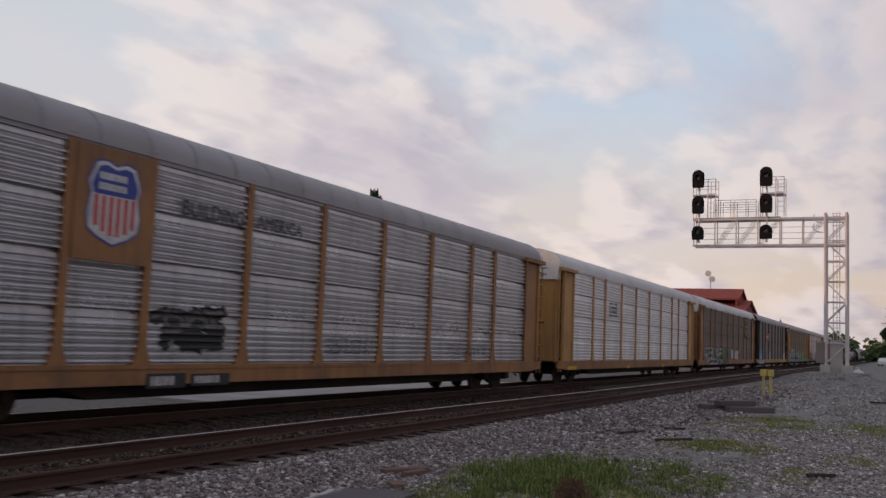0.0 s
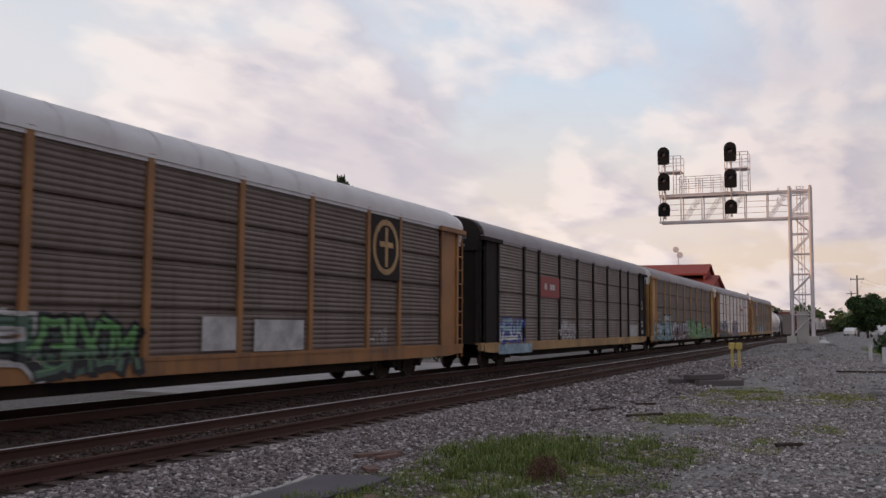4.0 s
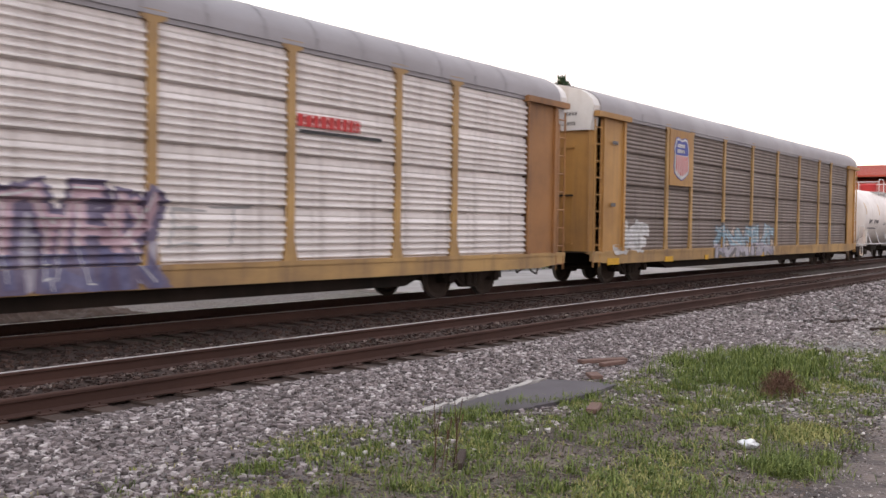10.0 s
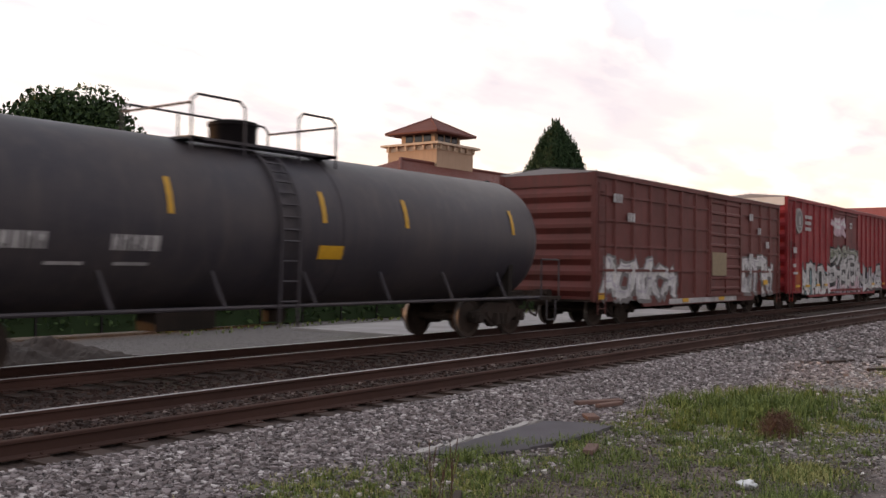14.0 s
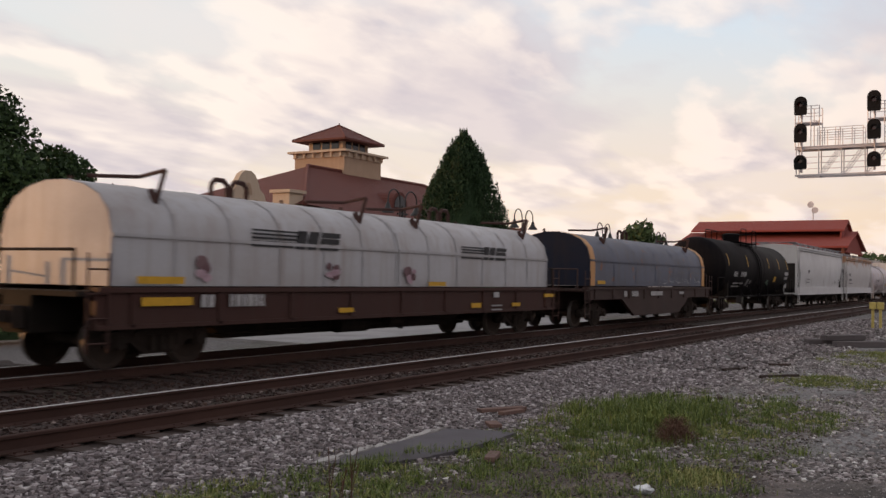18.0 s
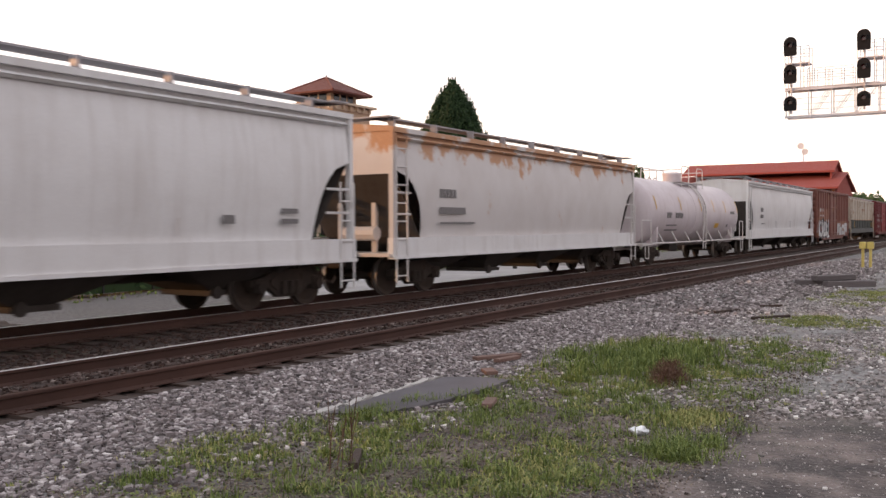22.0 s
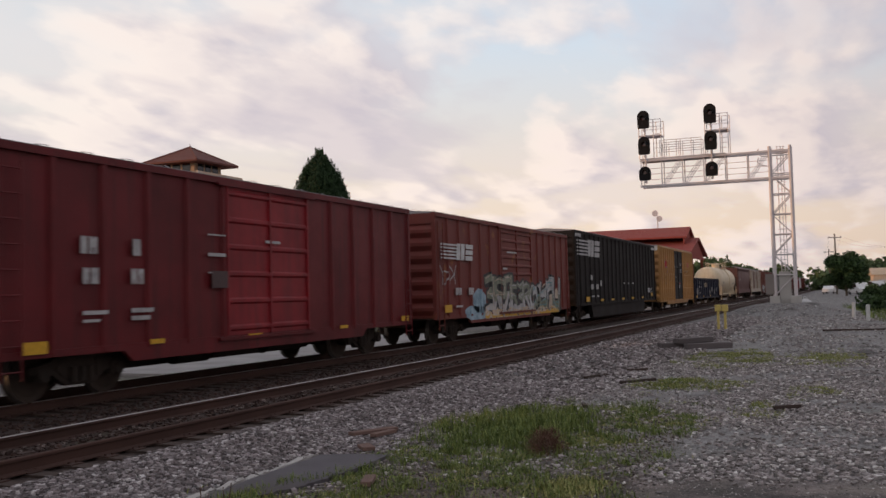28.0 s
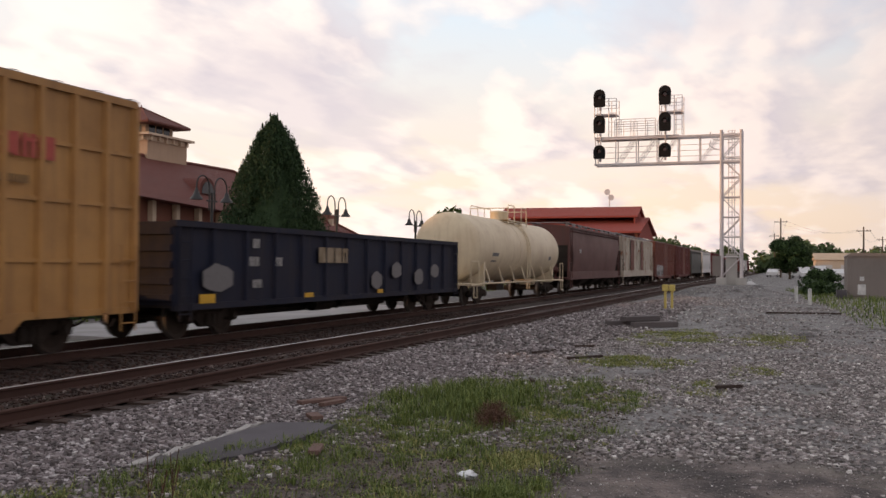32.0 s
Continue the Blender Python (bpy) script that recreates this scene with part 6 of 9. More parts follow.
def coil_car(u, half, label, hoods, frame_mat, z0, z1, sill, fish=0.0, band=None, seam=None):
    """hoods: (x0, x1, material); sill: (bottom, top) of the side sill."""
    c = thing("coil_car", label, "railcar", group="cars of the freight train")
    train.append((c, u))
    for x0, x1, mat in hoods:
        pr = hood_profile(1.40, z0, z1)
        bm = bmesh.new()
        prism(bm, pr, "x", x0, x1)
        hood = part("hood", bm, mat, c, "rounded steel hood over the load", smooth=True)
        bm = bmesh.new()
        for x in [x0 + 0.04, x1 - 0.04] + [x0 + (x1 - x0) * k / 6 for k in range(1, 6)]:
            strip(bm, [(y * 1.012, z0 + (z - z0) * 1.008) for y, z in pr], x - 0.035, x + 0.035)
        zz = z0 + (z1 - z0) * 0.47
        for s in (-1, 1):
            box(bm, x0, x1, *sorted((s * 1.395, s * 1.43)), zz - 0.03, zz + 0.03)
        islands("hood_rib", bm, mat, hood)
        if band:
            for e, x in ((-1, x0), (1, x1)):
                bm = bmesh.new()
                a, b = sorted((x, x - e * 0.42))
                strip(bm, [(y * 1.016, z0 + (z - z0) * 1.011) for y, z in pr], a, b)
                part("end_band", bm, band, hood, "orange band round the hood's end", smooth=True)
                # added thin sheet whose darker blue stands for shade on the hood's end
                bm = bmesh.new()
                prism(bm, pr, "x", *sorted((x + e * 0.012, x + e * 0.03)))
                part("end_sheet", bm, M["hood_shade"], hood, "dark blue end sheet, shade put into its colour")
        bm = bmesh.new()
        for x in (x0 + (x1 - x0) * 0.14, x1 - (x1 - x0) * 0.14):
            for s in (-1, 1):
                tube(bm, [(x, s * 1.12, z1 - 0.35), (x + 0.10, s * 1.22, z1 + 0.22)], 0.045, 6)
                tube(bm, [(x, s * 1.12, z1 - 0.35), (x, s * 1.0, z1 - 0.12)], 0.06, 6)
            tube(bm, [(x + 0.1, -1.22, z1 + 0.22), (x + 0.1, -0.6, z1 + 0.13), (x - 0.5, 0.0, z1 + 0.12)], 0.035, 6)
        xm = (x0 + x1) / 2
        for d in (-0.28, 0.28):
            tube(bm, [(xm + d - 0.22, 0, z1 - 0.05), (xm + d - 0.22, 0, z1 + 0.24), (xm + d - 0.12, 0, z1 + 0.34), (xm + d + 0.12, 0, z1 + 0.34), (xm + d + 0.22, 0, z1 + 0.24), (xm + d + 0.22, 0, z1 - 0.05)], 0.05, 6)
        part("lifting_bracket", bm, M["frame_brown"], hood)
    for s in (-1, 1):
        bm = bmesh.new()
        zb, zt = sill
        y0, y1 = sorted((s * 1.40, s * 1.52))
        if fish:
            prism(bm, [(-half + 0.4, zt), (-half + 0.4, zb), (-half + 3.6, zb), (-half + 4.9, zb - fish), (half - 4.9, zb - fish), (half - 3.6, zb), (half - 0.4, zb), (half - 0.4, zt)], "y", y0, y1)
        else:
            box(bm, -half + 0.3, half - 0.3, y0, y1, zb, zt)
        box(bm, -half + 0.3, half - 0.3, *sorted((s * 1.38, s * 1.58)), zt - 0.06, zt + 0.02)
        box(bm, -half + 0.3, half - 0.3, *sorted((s * 1.38, s * 1.56)), zb - 0.02, zb + 0.05) if not fish else None
        for k in range(9):
            x = -half + 1.0 + (2 * half - 2.0) * k / 8
            box(bm, x - 0.04, x + 0.04, *sorted((s * 1.50, s * 1.56)), zb, zt)
        part("side_sill", bm, frame_mat, c)
        bm = bmesh.new()
        for e in (-1, 1):
            ladder(bm, e * (half - 0.1), e * (half - 0.5), s * 1.56, 0.35, zt + 0.55, 0.38, 0.016)
        halves("ladder", bm, frame_mat, c)
    bm = bmesh.new()
    box(bm, -half + 0.3, half - 0.3, -1.40, 1.40, sill[1] - 0.16, sill[1] - 0.06)
    box(bm, -half, half, -0.36, 0.36, 0.62, sill[1] - 0.05)
    for e in (-1, 1):
        box(bm, *sorted((e * (half - 0.75), e * half)), -1.45, 1.45, sill[1] - 0.12, sill[1] - 0.04)
        tube(bm, [(e * (half - 0.05), -1.3, sill[1] - 0.05), (e * (half - 0.05), -1.3, sill[1] + 0.6), (e * (half - 0.05), 1.3, sill[1] + 0.6), (e * (half - 0.05), 1.3, sill[1] - 0.05)], 0.025, 6)
    part("deck", bm, M["under"] if not fish else frame_mat, c)
    add_trucks(c, half - 2.0)
    add_couplers(c, half + 0.2)
    return c


def hopper(u, half, label, mat, z_eave=3.95, sill=(0.92, 1.38), slope=(1.15, 0.25), lower_mat=None, ribbed=0, gates=4, sill_mat=None, round_side=True, split=None):
    """A covered hopper: bulging sides, sloped ends behind ladders and posts, gates below, a running board above."""
    c = thing("hopper_car", label, "railcar", group="cars of the freight train")
    train.append((c, u))
    sill_mat = sill_mat or mat
    for s in (-1, 1):
        bm = bmesh.new()
        zb, n = sill[1], 16
        prev = None
        for i in range(n + 1):
            t = i / n
            z = zb + (z_eave - zb) * t
            y = s * (1.40 + (0.12 * math.sin(math.pi * min(1, t * 1.05)) if round_side else 0.08))
            hx = half - 0.25 - slope[0] * math.sqrt(max(0.0, 1 - (t / 0.62) ** 2))
            row = [bm.verts.new((x, y, z)) for x in (-hx, 0, hx)]
            if prev:
                for k in range(2):
                    bm.faces.new((prev[k], prev[k + 1], row[k + 1], row[k]))
            prev = row
        o = part("side_sheet", bm, [mat, lower_mat or mat], c, smooth=True)
        if split:
            for p in o.data.polygons:
                p.material_index = 1 if p.center.z < split else 0
        if ribbed:
            hx = half - 0.35
            for i in range(ribbed + 1):
                x = -hx + 2 * hx * i / ribbed
                if abs(x) > half - 1.3:
                    zl = sill[1] + (z_eave - sill[1]) * 0.62 * max(0, (abs(x) - (half - 0.25 - slope[0])) / slope[0])
                else:
                    zl = sill[1]
                bm = bmesh.new()
                yy = sorted((s * 1.45, s * 1.55))
                box(bm, x - 0.05, x + 0.05, *yy, max(zl, split or zl), z_eave)
                if split and zl < split:
                    box(bm, x - 0.05, x + 0.05, *yy, zl, split)
                    for f in bm.faces:
                        f.material_index = 1 if f.calc_center_median().z < split else 0
                part("side_post", bm, [mat, lower_mat or mat], c)
        bm = bmesh.new()
        box(bm, -half + 0.05, half - 0.05, *sorted((s * 1.38, s * 1.53)), sill[0], sill[1])
        box(bm, -half + 0.05, half - 0.05, *sorted((s * 1.38, s * 1.57)), sill[0] - 0.03, sill[0] + 0.04)
        part("side_sill", bm, sill_mat, c)
        bm = bmesh.new()
        box(bm, -half + 0.10, half - 0.10, *sorted((s * 1.36, s * 1.52)), z_eave - 0.04, z_eave + 0.07)
        strip(bm, [(s * 1.46, z_eave - 0.22), (s * 1.53, z_eave - 0.17), (s * 1.46, z_eave - 0.12)], -half + 0.3, half - 0.3)
        part("top_rail", bm, mat, c)
        bm = bmesh.new()
        for e in (-1, 1):
            box(bm, *sorted((e * (half - 0.10), e * (half - 0.22))), *sorted((s * 1.38, s * 1.50)), sill[0], z_eave)
            ladder(bm, e * (half - 0.16), e * (half - 0.62), s * 1.55, 0.35, z_eave - (0.1 if e < 0 else 1.4), 0.42, 0.018)
            for zr in (0.55, 1.05):
                tube(bm, [(e * (half - 0.15), s * 1.45, sill[1] + zr), (e * (half - 0.95), s * 1.42, sill[1] + zr)], 0.03, 5)
        halves("end_post", bm, mat, c)
    for e in (-1, 1):
        bm = bmesh.new()
        pts = [(e * (half - 0.25), z_eave), (e * (half - 0.25), z_eave - (z_eave - sill[1]) * 0.40), (e * (half - 0.25 - slope[0]), sill[1]), (e * (half - 2.4), 0.75)]
        r0, r1 = [bm.verts.new((p[0], -1.42, p[1])) for p in pts], [bm.verts.new((p[0], 1.42, p[1])) for p in pts]
        for i in range(len(pts) - 1):
            bm.faces.new((r0[i], r0[i + 1], r1[i + 1], r1[i])).material_index = min(i, 1)
        # the slope below the end sheet carries painted shade over its grime
        part("end_slope", bm, [mat, M["hop_grimy_shade"]], c)
        bm = bmesh.new()
        box(bm, *sorted((e * half, e * (half - 1.6))), -1.45, 1.45, sill[0] + 0.02, sill[0] + 0.10)
        for y in (-0.5, 0.5):
            box(bm, *sorted((e * (half - 0.75), e * (half - 0.85))), y - 0.06, y + 0.06, sill[0], sill[1] + 1.0)
        cyl(bm, (e * (half - 0.6), -0.7, sill[1] + 0.1), (e * (half - 0.6), 0.2, sill[1] + 0.1), 0.17, 10)
        part("end_platform", bm, mat, c)
    bm = bmesh.new()
    prism(bm, [(-1.46, z_eave), (-1.30, z_eave + 0.12), (0, z_eave + 0.24), (1.30, z_eave + 0.12), (1.46, z_eave)], "x", -half + 0.22, half - 0.22)
    part("roof", bm, mat, c, smooth=True)
    bm = bmesh.new()
    for s in (-1, 1):
        box(bm, -half + 0.1, half - 0.1, *sorted((s * 0.72, s * 1.18)), z_eave + 0.30, z_eave + 0.335)
    for e in (-1, 1):
        box(bm, *sorted((e * (half - 0.1), e * (half - 0.6))), -1.4, 1.4, z_eave + 0.30, z_eave + 0.335)
    k = -half + 0.4
    while k < half:
        for s in (-1, 1):
            box(bm, k - 0.03, k + 0.03, *sorted((s * 1.36, s * 1.18)), z_eave + 0.04, z_eave + 0.31)
        k += 1.9
    part("running_board", bm, M["roof_grey"], c, "grating walkway along the roof")
    for i in range(gates):
        x = -half + 3.1 + (2 * half - 6.2) * i / max(1, gates - 1)
        bm = bmesh.new()
        w = (2 * half - 6.2) / max(1, gates - 1) * 0.42
        t0 = [(-w, -1.3), (w, -1.3), (w, 1.3), (-w, 1.3)]
        t1 = [(-0.36, -0.55), (0.36, -0.55), (0.36, 0.55), (-0.36, 0.55)]
        a, b = [bm.verts.new((x + p, q, sill[0] + 0.05)) for p, q in t0], [bm.verts.new((x + p, q, 0.42)) for p, q in t1]
        for j in range(4):
            bm.faces.new((a[j], a[(j + 1) % 4], b[(j + 1) % 4], b[j]))
        bm.faces.new(b)
        box(bm, x - 0.45, x + 0.45, -0.65, 0.65, 0.34, 0.44)
        cyl(bm, (x - 0.3, -0.72, 0.40), (x - 0.3, -0.64, 0.40), 0.12, 10)
        # gates coloured dark for the shade under the car
        part("outlet_gate", bm, M["hop_grimy_shade"], c)
    bm = bmesh.new()
    box(bm, -half, half, -0.30, 0.30, 0.66, 0.94)
    part("underframe", bm, M["under"], c)
    add_trucks(c, half - 1.75)
    add_couplers(c, half + 0.15, False)
    return c


def gondola(u, half, z0, z1, label, mat, ribs=13):
    c = thing("gondola_car", label, "railcar", group="cars of the freight train")
    train.append((c, u))
    for s in (-1, 1):
        bm = bmesh.new()
        box(bm, -half, half, *sorted((s * 1.42, s * 1.46)), z0, z1)
        part("side_panel", bm, mat, c)
        for i in range(ribs + 1):
            x = -half + 0.07 + (2 * half - 0.14) * i / ribs
            def mk():
                bm = bmesh.new()
                prism(bm, [(-0.09, 0), (-0.06, -0.085), (0.06, -0.085), (0.09, 0)], "z", z0 + 0.02, z1 - 0.05)
                return part("side_post", bm, mat)
            put(("gpost", z0, z1, mat.name), "side_post", c, mk, pose(x, s * 1.46, 0, 0, 0, 0 if s < 0 else 180))
        bm = bmesh.new()
        box(bm, -half - 0.03, half + 0.03, *sorted((s * 1.38, s * 1.56)), z1 - 0.10, z1 + 0.03)
        part("top_rail", bm, mat, c)
        bm = bmesh.new()
        box(bm, -half, half, *sorted((s * 1.40, s * 1.54)), z0 - 0.08, z0 + 0.06)
        part("side_sill", bm, mat, c)
        bm = bmesh.new()
        for e in (-1, 1):
            ladder(bm, e * (half - 0.08), e * (half - 0.48), s * 1.58, z0 - 0.3, z1 - 0.1, 0.38, 0.014)
        halves("ladder", bm, mat, c)
    for e in (-1, 1):
        bm = bmesh.new()
        x = e * half
        box(bm, *sorted((x, x - e * 0.05)), -1.44, 1.44, z0, z1)
        for i in range(5):
            z = z0 + 0.2 + (z1 - z0 - 0.4) * i / 4
            box(bm, *sorted((x, x + e * 0.07)), -1.44, 1.44, z - 0.07, z + 0.07)
        part("end_panel", bm, mat, c)
    bm = bmesh.new()
    box(bm, -half, half, -1.43, 1.43, z0 - 0.02, z0 + 0.04)
    box(bm, -half, half, -0.3, 0.3, 0.60, z0)
    part("floor", bm, M["under"], c)
    add_trucks(c, half - 2.0)
    add_couplers(c, half + 0.3)
    return c

# ---- car by car, from the head of what is seen ----
R = random.Random


def lettering(c, text, x, z, size, mat, y, label):
    cu = bpy.data.curves.new("lettering", "FONT")
    cu.body, cu.size, cu.extrude = text, size, 0.003
    tmp = new("lettering", cu)
    me = bpy.data.meshes.new_from_object(tmp)
    bpy.data.objects.remove(tmp)
    me.materials.append(mat)
    o = new("lettering", me)
    o.parent = c
    o.matrix_local = pose(x, y, z, 90, 0, 0)
    return tagged(o, label)


def striped_mark(c, x0, x1, z0, z1, mat, y, seed=1):
    """A railway's mark as plain shapes: stripes that run into two slanted blocks."""
    bm = bmesh.new()
    w, h = x1 - x0, z1 - z0
    for i in range(5):
        z = z0 + h * i / 5
        box(bm, x0, x0 + w * (0.44 + 0.02 * i), y - 0.006, y, z + h * 0.03, z + h * 0.13)
    for a, b, za, zb in ((0.49, 0.60, 0, 1), (0.625, 0.735, 0, 1), (0.77, 1.0, 0.72, 1), (0.77, 1.0, 0.36, 0.64), (0.77, 1.0, 0, 0.28)):
        k = 0.03
        prism(bm, [(x0 + w * (a - k * (1 - za)), z0 + h * za), (x0 + w * (b - k * (1 - za)), z0 + h * za), (x0 + w * (b - k * (1 - zb)), z0 + h * zb), (x0 + w * (a - k * (1 - zb)), z0 + h * zb)], "y", y - 0.006, y)
    return part("striped_mark", bm, mat, c, "railway mark in stripes and blocks")


# 1: grey autorack with the striped shield and a slogan
c = autorack(20.1, "grey corrugated autorack with orange posts and shield emblem", M["galv"], M["rack_orange"], M["rack_orange"], M["roof_grey"], M["white_end"], M["rack_orange"])
bm = bmesh.new()
box(bm, -9.02, -7.28, -1.62, -1.52, 2.72, 4.66)
part("emblem_panel", bm, M["rack_orange"], c, "orange panel behind the emblem")
shield(c, -8.78, -7.52, 2.98, 4.46, -1.622)
lettering(c, "BUILDING", -6.42, 3.78, 0.42, M["ink"], -1.60, "dark slogan lettering")
lettering(c, "AMERICA", -4.08, 3.80, 0.40, M["ink"], -1.60, "dark slogan lettering")
graffiti(c, -6.7, -5.0, 1.25, 2.05, [M["smoke"], M["ink"], M["smoke"], M["ink"]], 11, -1.565, cloud=False, fat=0.8)
graffiti(c, -1.2, 1.1, 1.15, 1.6, [M["smoke"], M["smoke"], M["smoke"], M["ink"]], 12, -1.565, cloud=False, fat=0.5)
graffiti(c, 5.6, 8.6, 1.15, 1.55, [M["smoke"], M["smoke"], M["smoke"], M["ink"]], 13, -1.565, cloud=False, fat=0.5)
marks(c, "number", M["ink"], [(-7.05, -6.0, 0.55, 0.82), (-5.85, -4.7, 0.57, 0.80)], -1.592)
marks(c, "stencil", M["bone"], word(R(3), -6.95, 0.60, 0.17, 5) + word(R(4), -5.75, 0.62, 0.14, 7), -1.598, "stencilled marks on a black panel")

# 2: white autorack
c = autorack(49.8, "bright silver-white autorack with ochre posts and ends", M["galv_white"], M["rack_orange"], M["rack_yellow"], M["roof_white"], M["white_end"], M["rack_yellow"], flare=0.22, tee=0.06)
bm = bmesh.new()
y = -1.572
for x0, x1, z0, z1 in ((-6.5, -6.35, 3.05, 3.65), (-5.3, -5.15, 3.05, 3.65), (-6.5, -5.9, 3.60, 3.66), (-5.7, -5.15, 3.60, 3.66), (-6.5, -5.9, 3.04, 3.10), (-5.7, -5.15, 3.04, 3.10)):
    box(bm, x0, x1 if x1 - x0 > 0.2 else x0 + 0.06, y - 0.006, y, z0, z1)
for x in (-6.22, -5.90, -5.56):
    box(bm, x, x + 0.26, y - 0.006, y, 3.42, 3.50)
    box(bm, x, x + 0.26, y - 0.006, y, 3.20, 3.28)
    box(bm, x, x + 0.08, y - 0.006, y, 3.22, 3.48)
part("boxed_mark", bm, M["ink"], c, "dark boxed railway mark")
marks(c, "stencil", M["reflect"], [(-12.6, -11.4, 0.62, 0.76), (-3.2, -2.7, 0.60, 0.72), (4.6, 5.1, 0.60, 0.72)], -1.592)

# 3: brown autorack with a round emblem and green tags
c = autorack(79.27, "grimy brown autorack with yellow posts and green graffiti", M["galv_brown"], M["rack_orange"], M["rack_orange"], M["roof_white"], M["white_end"], M["rack_orange"], 0.022, 0.0, 0.0)
bm = bmesh.new()
box(bm, 7.28, 9.02, -1.61, -1.52, 2.85, 4.62)
part("emblem_panel", bm, M["rack_dark"], c)
bm = bmesh.new()
for k, n in ((0.80, 20),):
    ring0 = [(8.15 + 0.78 * math.cos(2 * math.pi * i / n), 3.75 + 0.78 * math.sin(2 * math.pi * i / n)) for i in range(n)]
    prism(bm, ring0, "y", -1.618, -1.60)
part("round_emblem", bm, M["rack_tan"], c, "round emblem with a dark cross")
bm = bmesh.new()
prism(bm, [(8.15 + 0.62 * math.cos(2 * math.pi * i / 20), 3.75 + 0.62 * math.sin(2 * math.pi * i / 20)) for i in range(20)], "y", -1.622, -1.61)
part("emblem_field", bm, M["rack_dark"], c)
marks(c, "emblem_cross", M["rack_tan"], [(8.07, 8.23, 3.2, 4.3), (7.75, 8.55, 3.75, 3.9)], -1.63)
graffiti(c, -11.2, -4.0, 0.62, 1.85, [M["pine"], M["bone"], M["pine"], M["ink"], M["pine"]], 31, -1.60, letters=5, cloud=False, fat=0.9)
graffiti(c, -4.0, -1.6, 0.72, 1.72, [M["pine"], M["ink"], M["green"], M["pine"], M["green"]], 32, -1.60, letters=4, cloud=True, fat=0.8)
marks(c, "faded_patch", M["bone"], [(0.2, 1.35, 1.05, 1.75), (2.0, 4.0, 1.0, 1.7)], -1.572, "faded pale patches")
graffiti(c, 7.3, 8.5, 0.75, 1.5, [M["bone"], M["bone"], M["bone"], M["smoke"]], 33, -1.60, cloud=False, fat=0.6)

# 4: dark-framed autorack with a red sign
c = autorack(108.5, "dusty taupe autorack with dark posts and a red sign", M["galv_taupe"], M["rack_tan"], M["rack_dark"], M["roof_grey"], M["rack_dark"], M["rack_dark"], 0.020, 0.14, 0.10)
bm = bmesh.new()
box(bm, -7.05, -4.40, -1.585, -1.52, 2.78, 3.65)
part("sign", bm, flat("signal red board", (0.26, 0.03, 0.03), 0.55), c, "red signboard with white marks")
marks(c, "sign_mark", M["white"], word(R(8), -6.52, 3.10, 0.26, 2) + word(R(9), -5.75, 3.10, 0.25, 4), -1.592)
graffiti(c, -12.0, -9.2, 0.95, 1.85, [M["skyblue"], M["blue"], M["skyblue"], M["white"], M["skyblue"]], 41, -1.60, letters=4, cloud=True)
marks(c, "spray_patch", M["skyblue"], [(-12.0, -8.2, 0.54, 0.92)], -1.59, "sky-blue overspray on the sill")
graffiti(c, -4.2, -2.0, 1.05, 1.75, [M["bone"], M["bone"], M["bone"], M["smoke"]], 42, -1.60, cloud=False, fat=0.8)
graffiti(c, -1.2, 1.2, 1.05, 1.75, [M["bone"], M["bone"], M["bone"], M["smoke"]], 43, -1.60, cloud=False, fat=0.5)
marks(c, "faded_patch", M["bone"], [(9.4, 11.4, 1.0, 1.65)], -1.572)
marks(c, "stencil", M["bone"], [(12.2, 12.6, 3.0, 3.03), (12.2, 12.23, 2.6, 3.03), (12.57, 12.6, 2.6, 3.03), (12.2, 12.6, 2.6, 2.63)] + word(R(5), 12.25, 1.75, 0.12, 4) + word(R(6), 12.25, 1.55, 0.12, 4) + [(12.3, 12.7, 1.15, 1.35)], -1.63)

# 5: taupe autorack with a long painted piece
c = autorack(137.5, "brown autorack with yellow posts and long colourful graffiti", M["galv_brown"], M["rack_tan"], M["rack_tan"], M["roof_grey"], M["white_end"], M["rack_yellow"], 0.020, 0.14, 0.0)
graffiti(c, -12.9, -6.4, 0.60, 1.75, [M["teal"], M["ink"], M["skyblue"], M["teal"], M["pine"], M["bone"]], 51, -1.612, letters=6, fat=1.2)
graffiti(c, -9.4, -7.2, 1.3, 2.35, [M["teal"], M["ink"], M["bone"], M["teal"], M["bone"]], 56, -1.622, letters=2, fat=1.1)
graffiti(c, -6.0, 0.4, 0.55, 1.95, [M["maroon"], M["ink"], M["lilac"], M["maroon"], M["purple"], M["red"], M["bone"], M["white"]], 52, -1.612, letters=6, fat=1.05)
graffiti(c, 0.2, 6.0, 0.55, 2.15, [M["reflect"], M["pine"], M["green"], M["green"], M["green"], M["pine"], M["bone"]], 53, -1.612, letters=4, fat=1.45)
graffiti(c, 5.4, 12.2, 0.6, 1.45, [M["umber"], M["ink"], M["green"], M["green"], M["red"], M["teal"], M["bone"]], 54, -1.618, letters=8, fat=1.2)
graffiti(c, 6.2, 11.6, 1.28, 1.78, [M["white"], M["maroon"], M["white"], M["bone"]], 57, -1.626, letters=6, cloud=False, fat=0.6)
graffiti(c, -11.4, -10.2, 1.9, 2.6, [M["bone"], M["bone"], M["bone"], M["bone"]], 55, -1.60, letters=2, cloud=False, fat=0.6)
marks(c, "stencil", M["bone"], word(R(7), -5.9, 0.62, 0.22, 3) + word(R(8), -4.6, 0.62, 0.22, 5), -1.645)

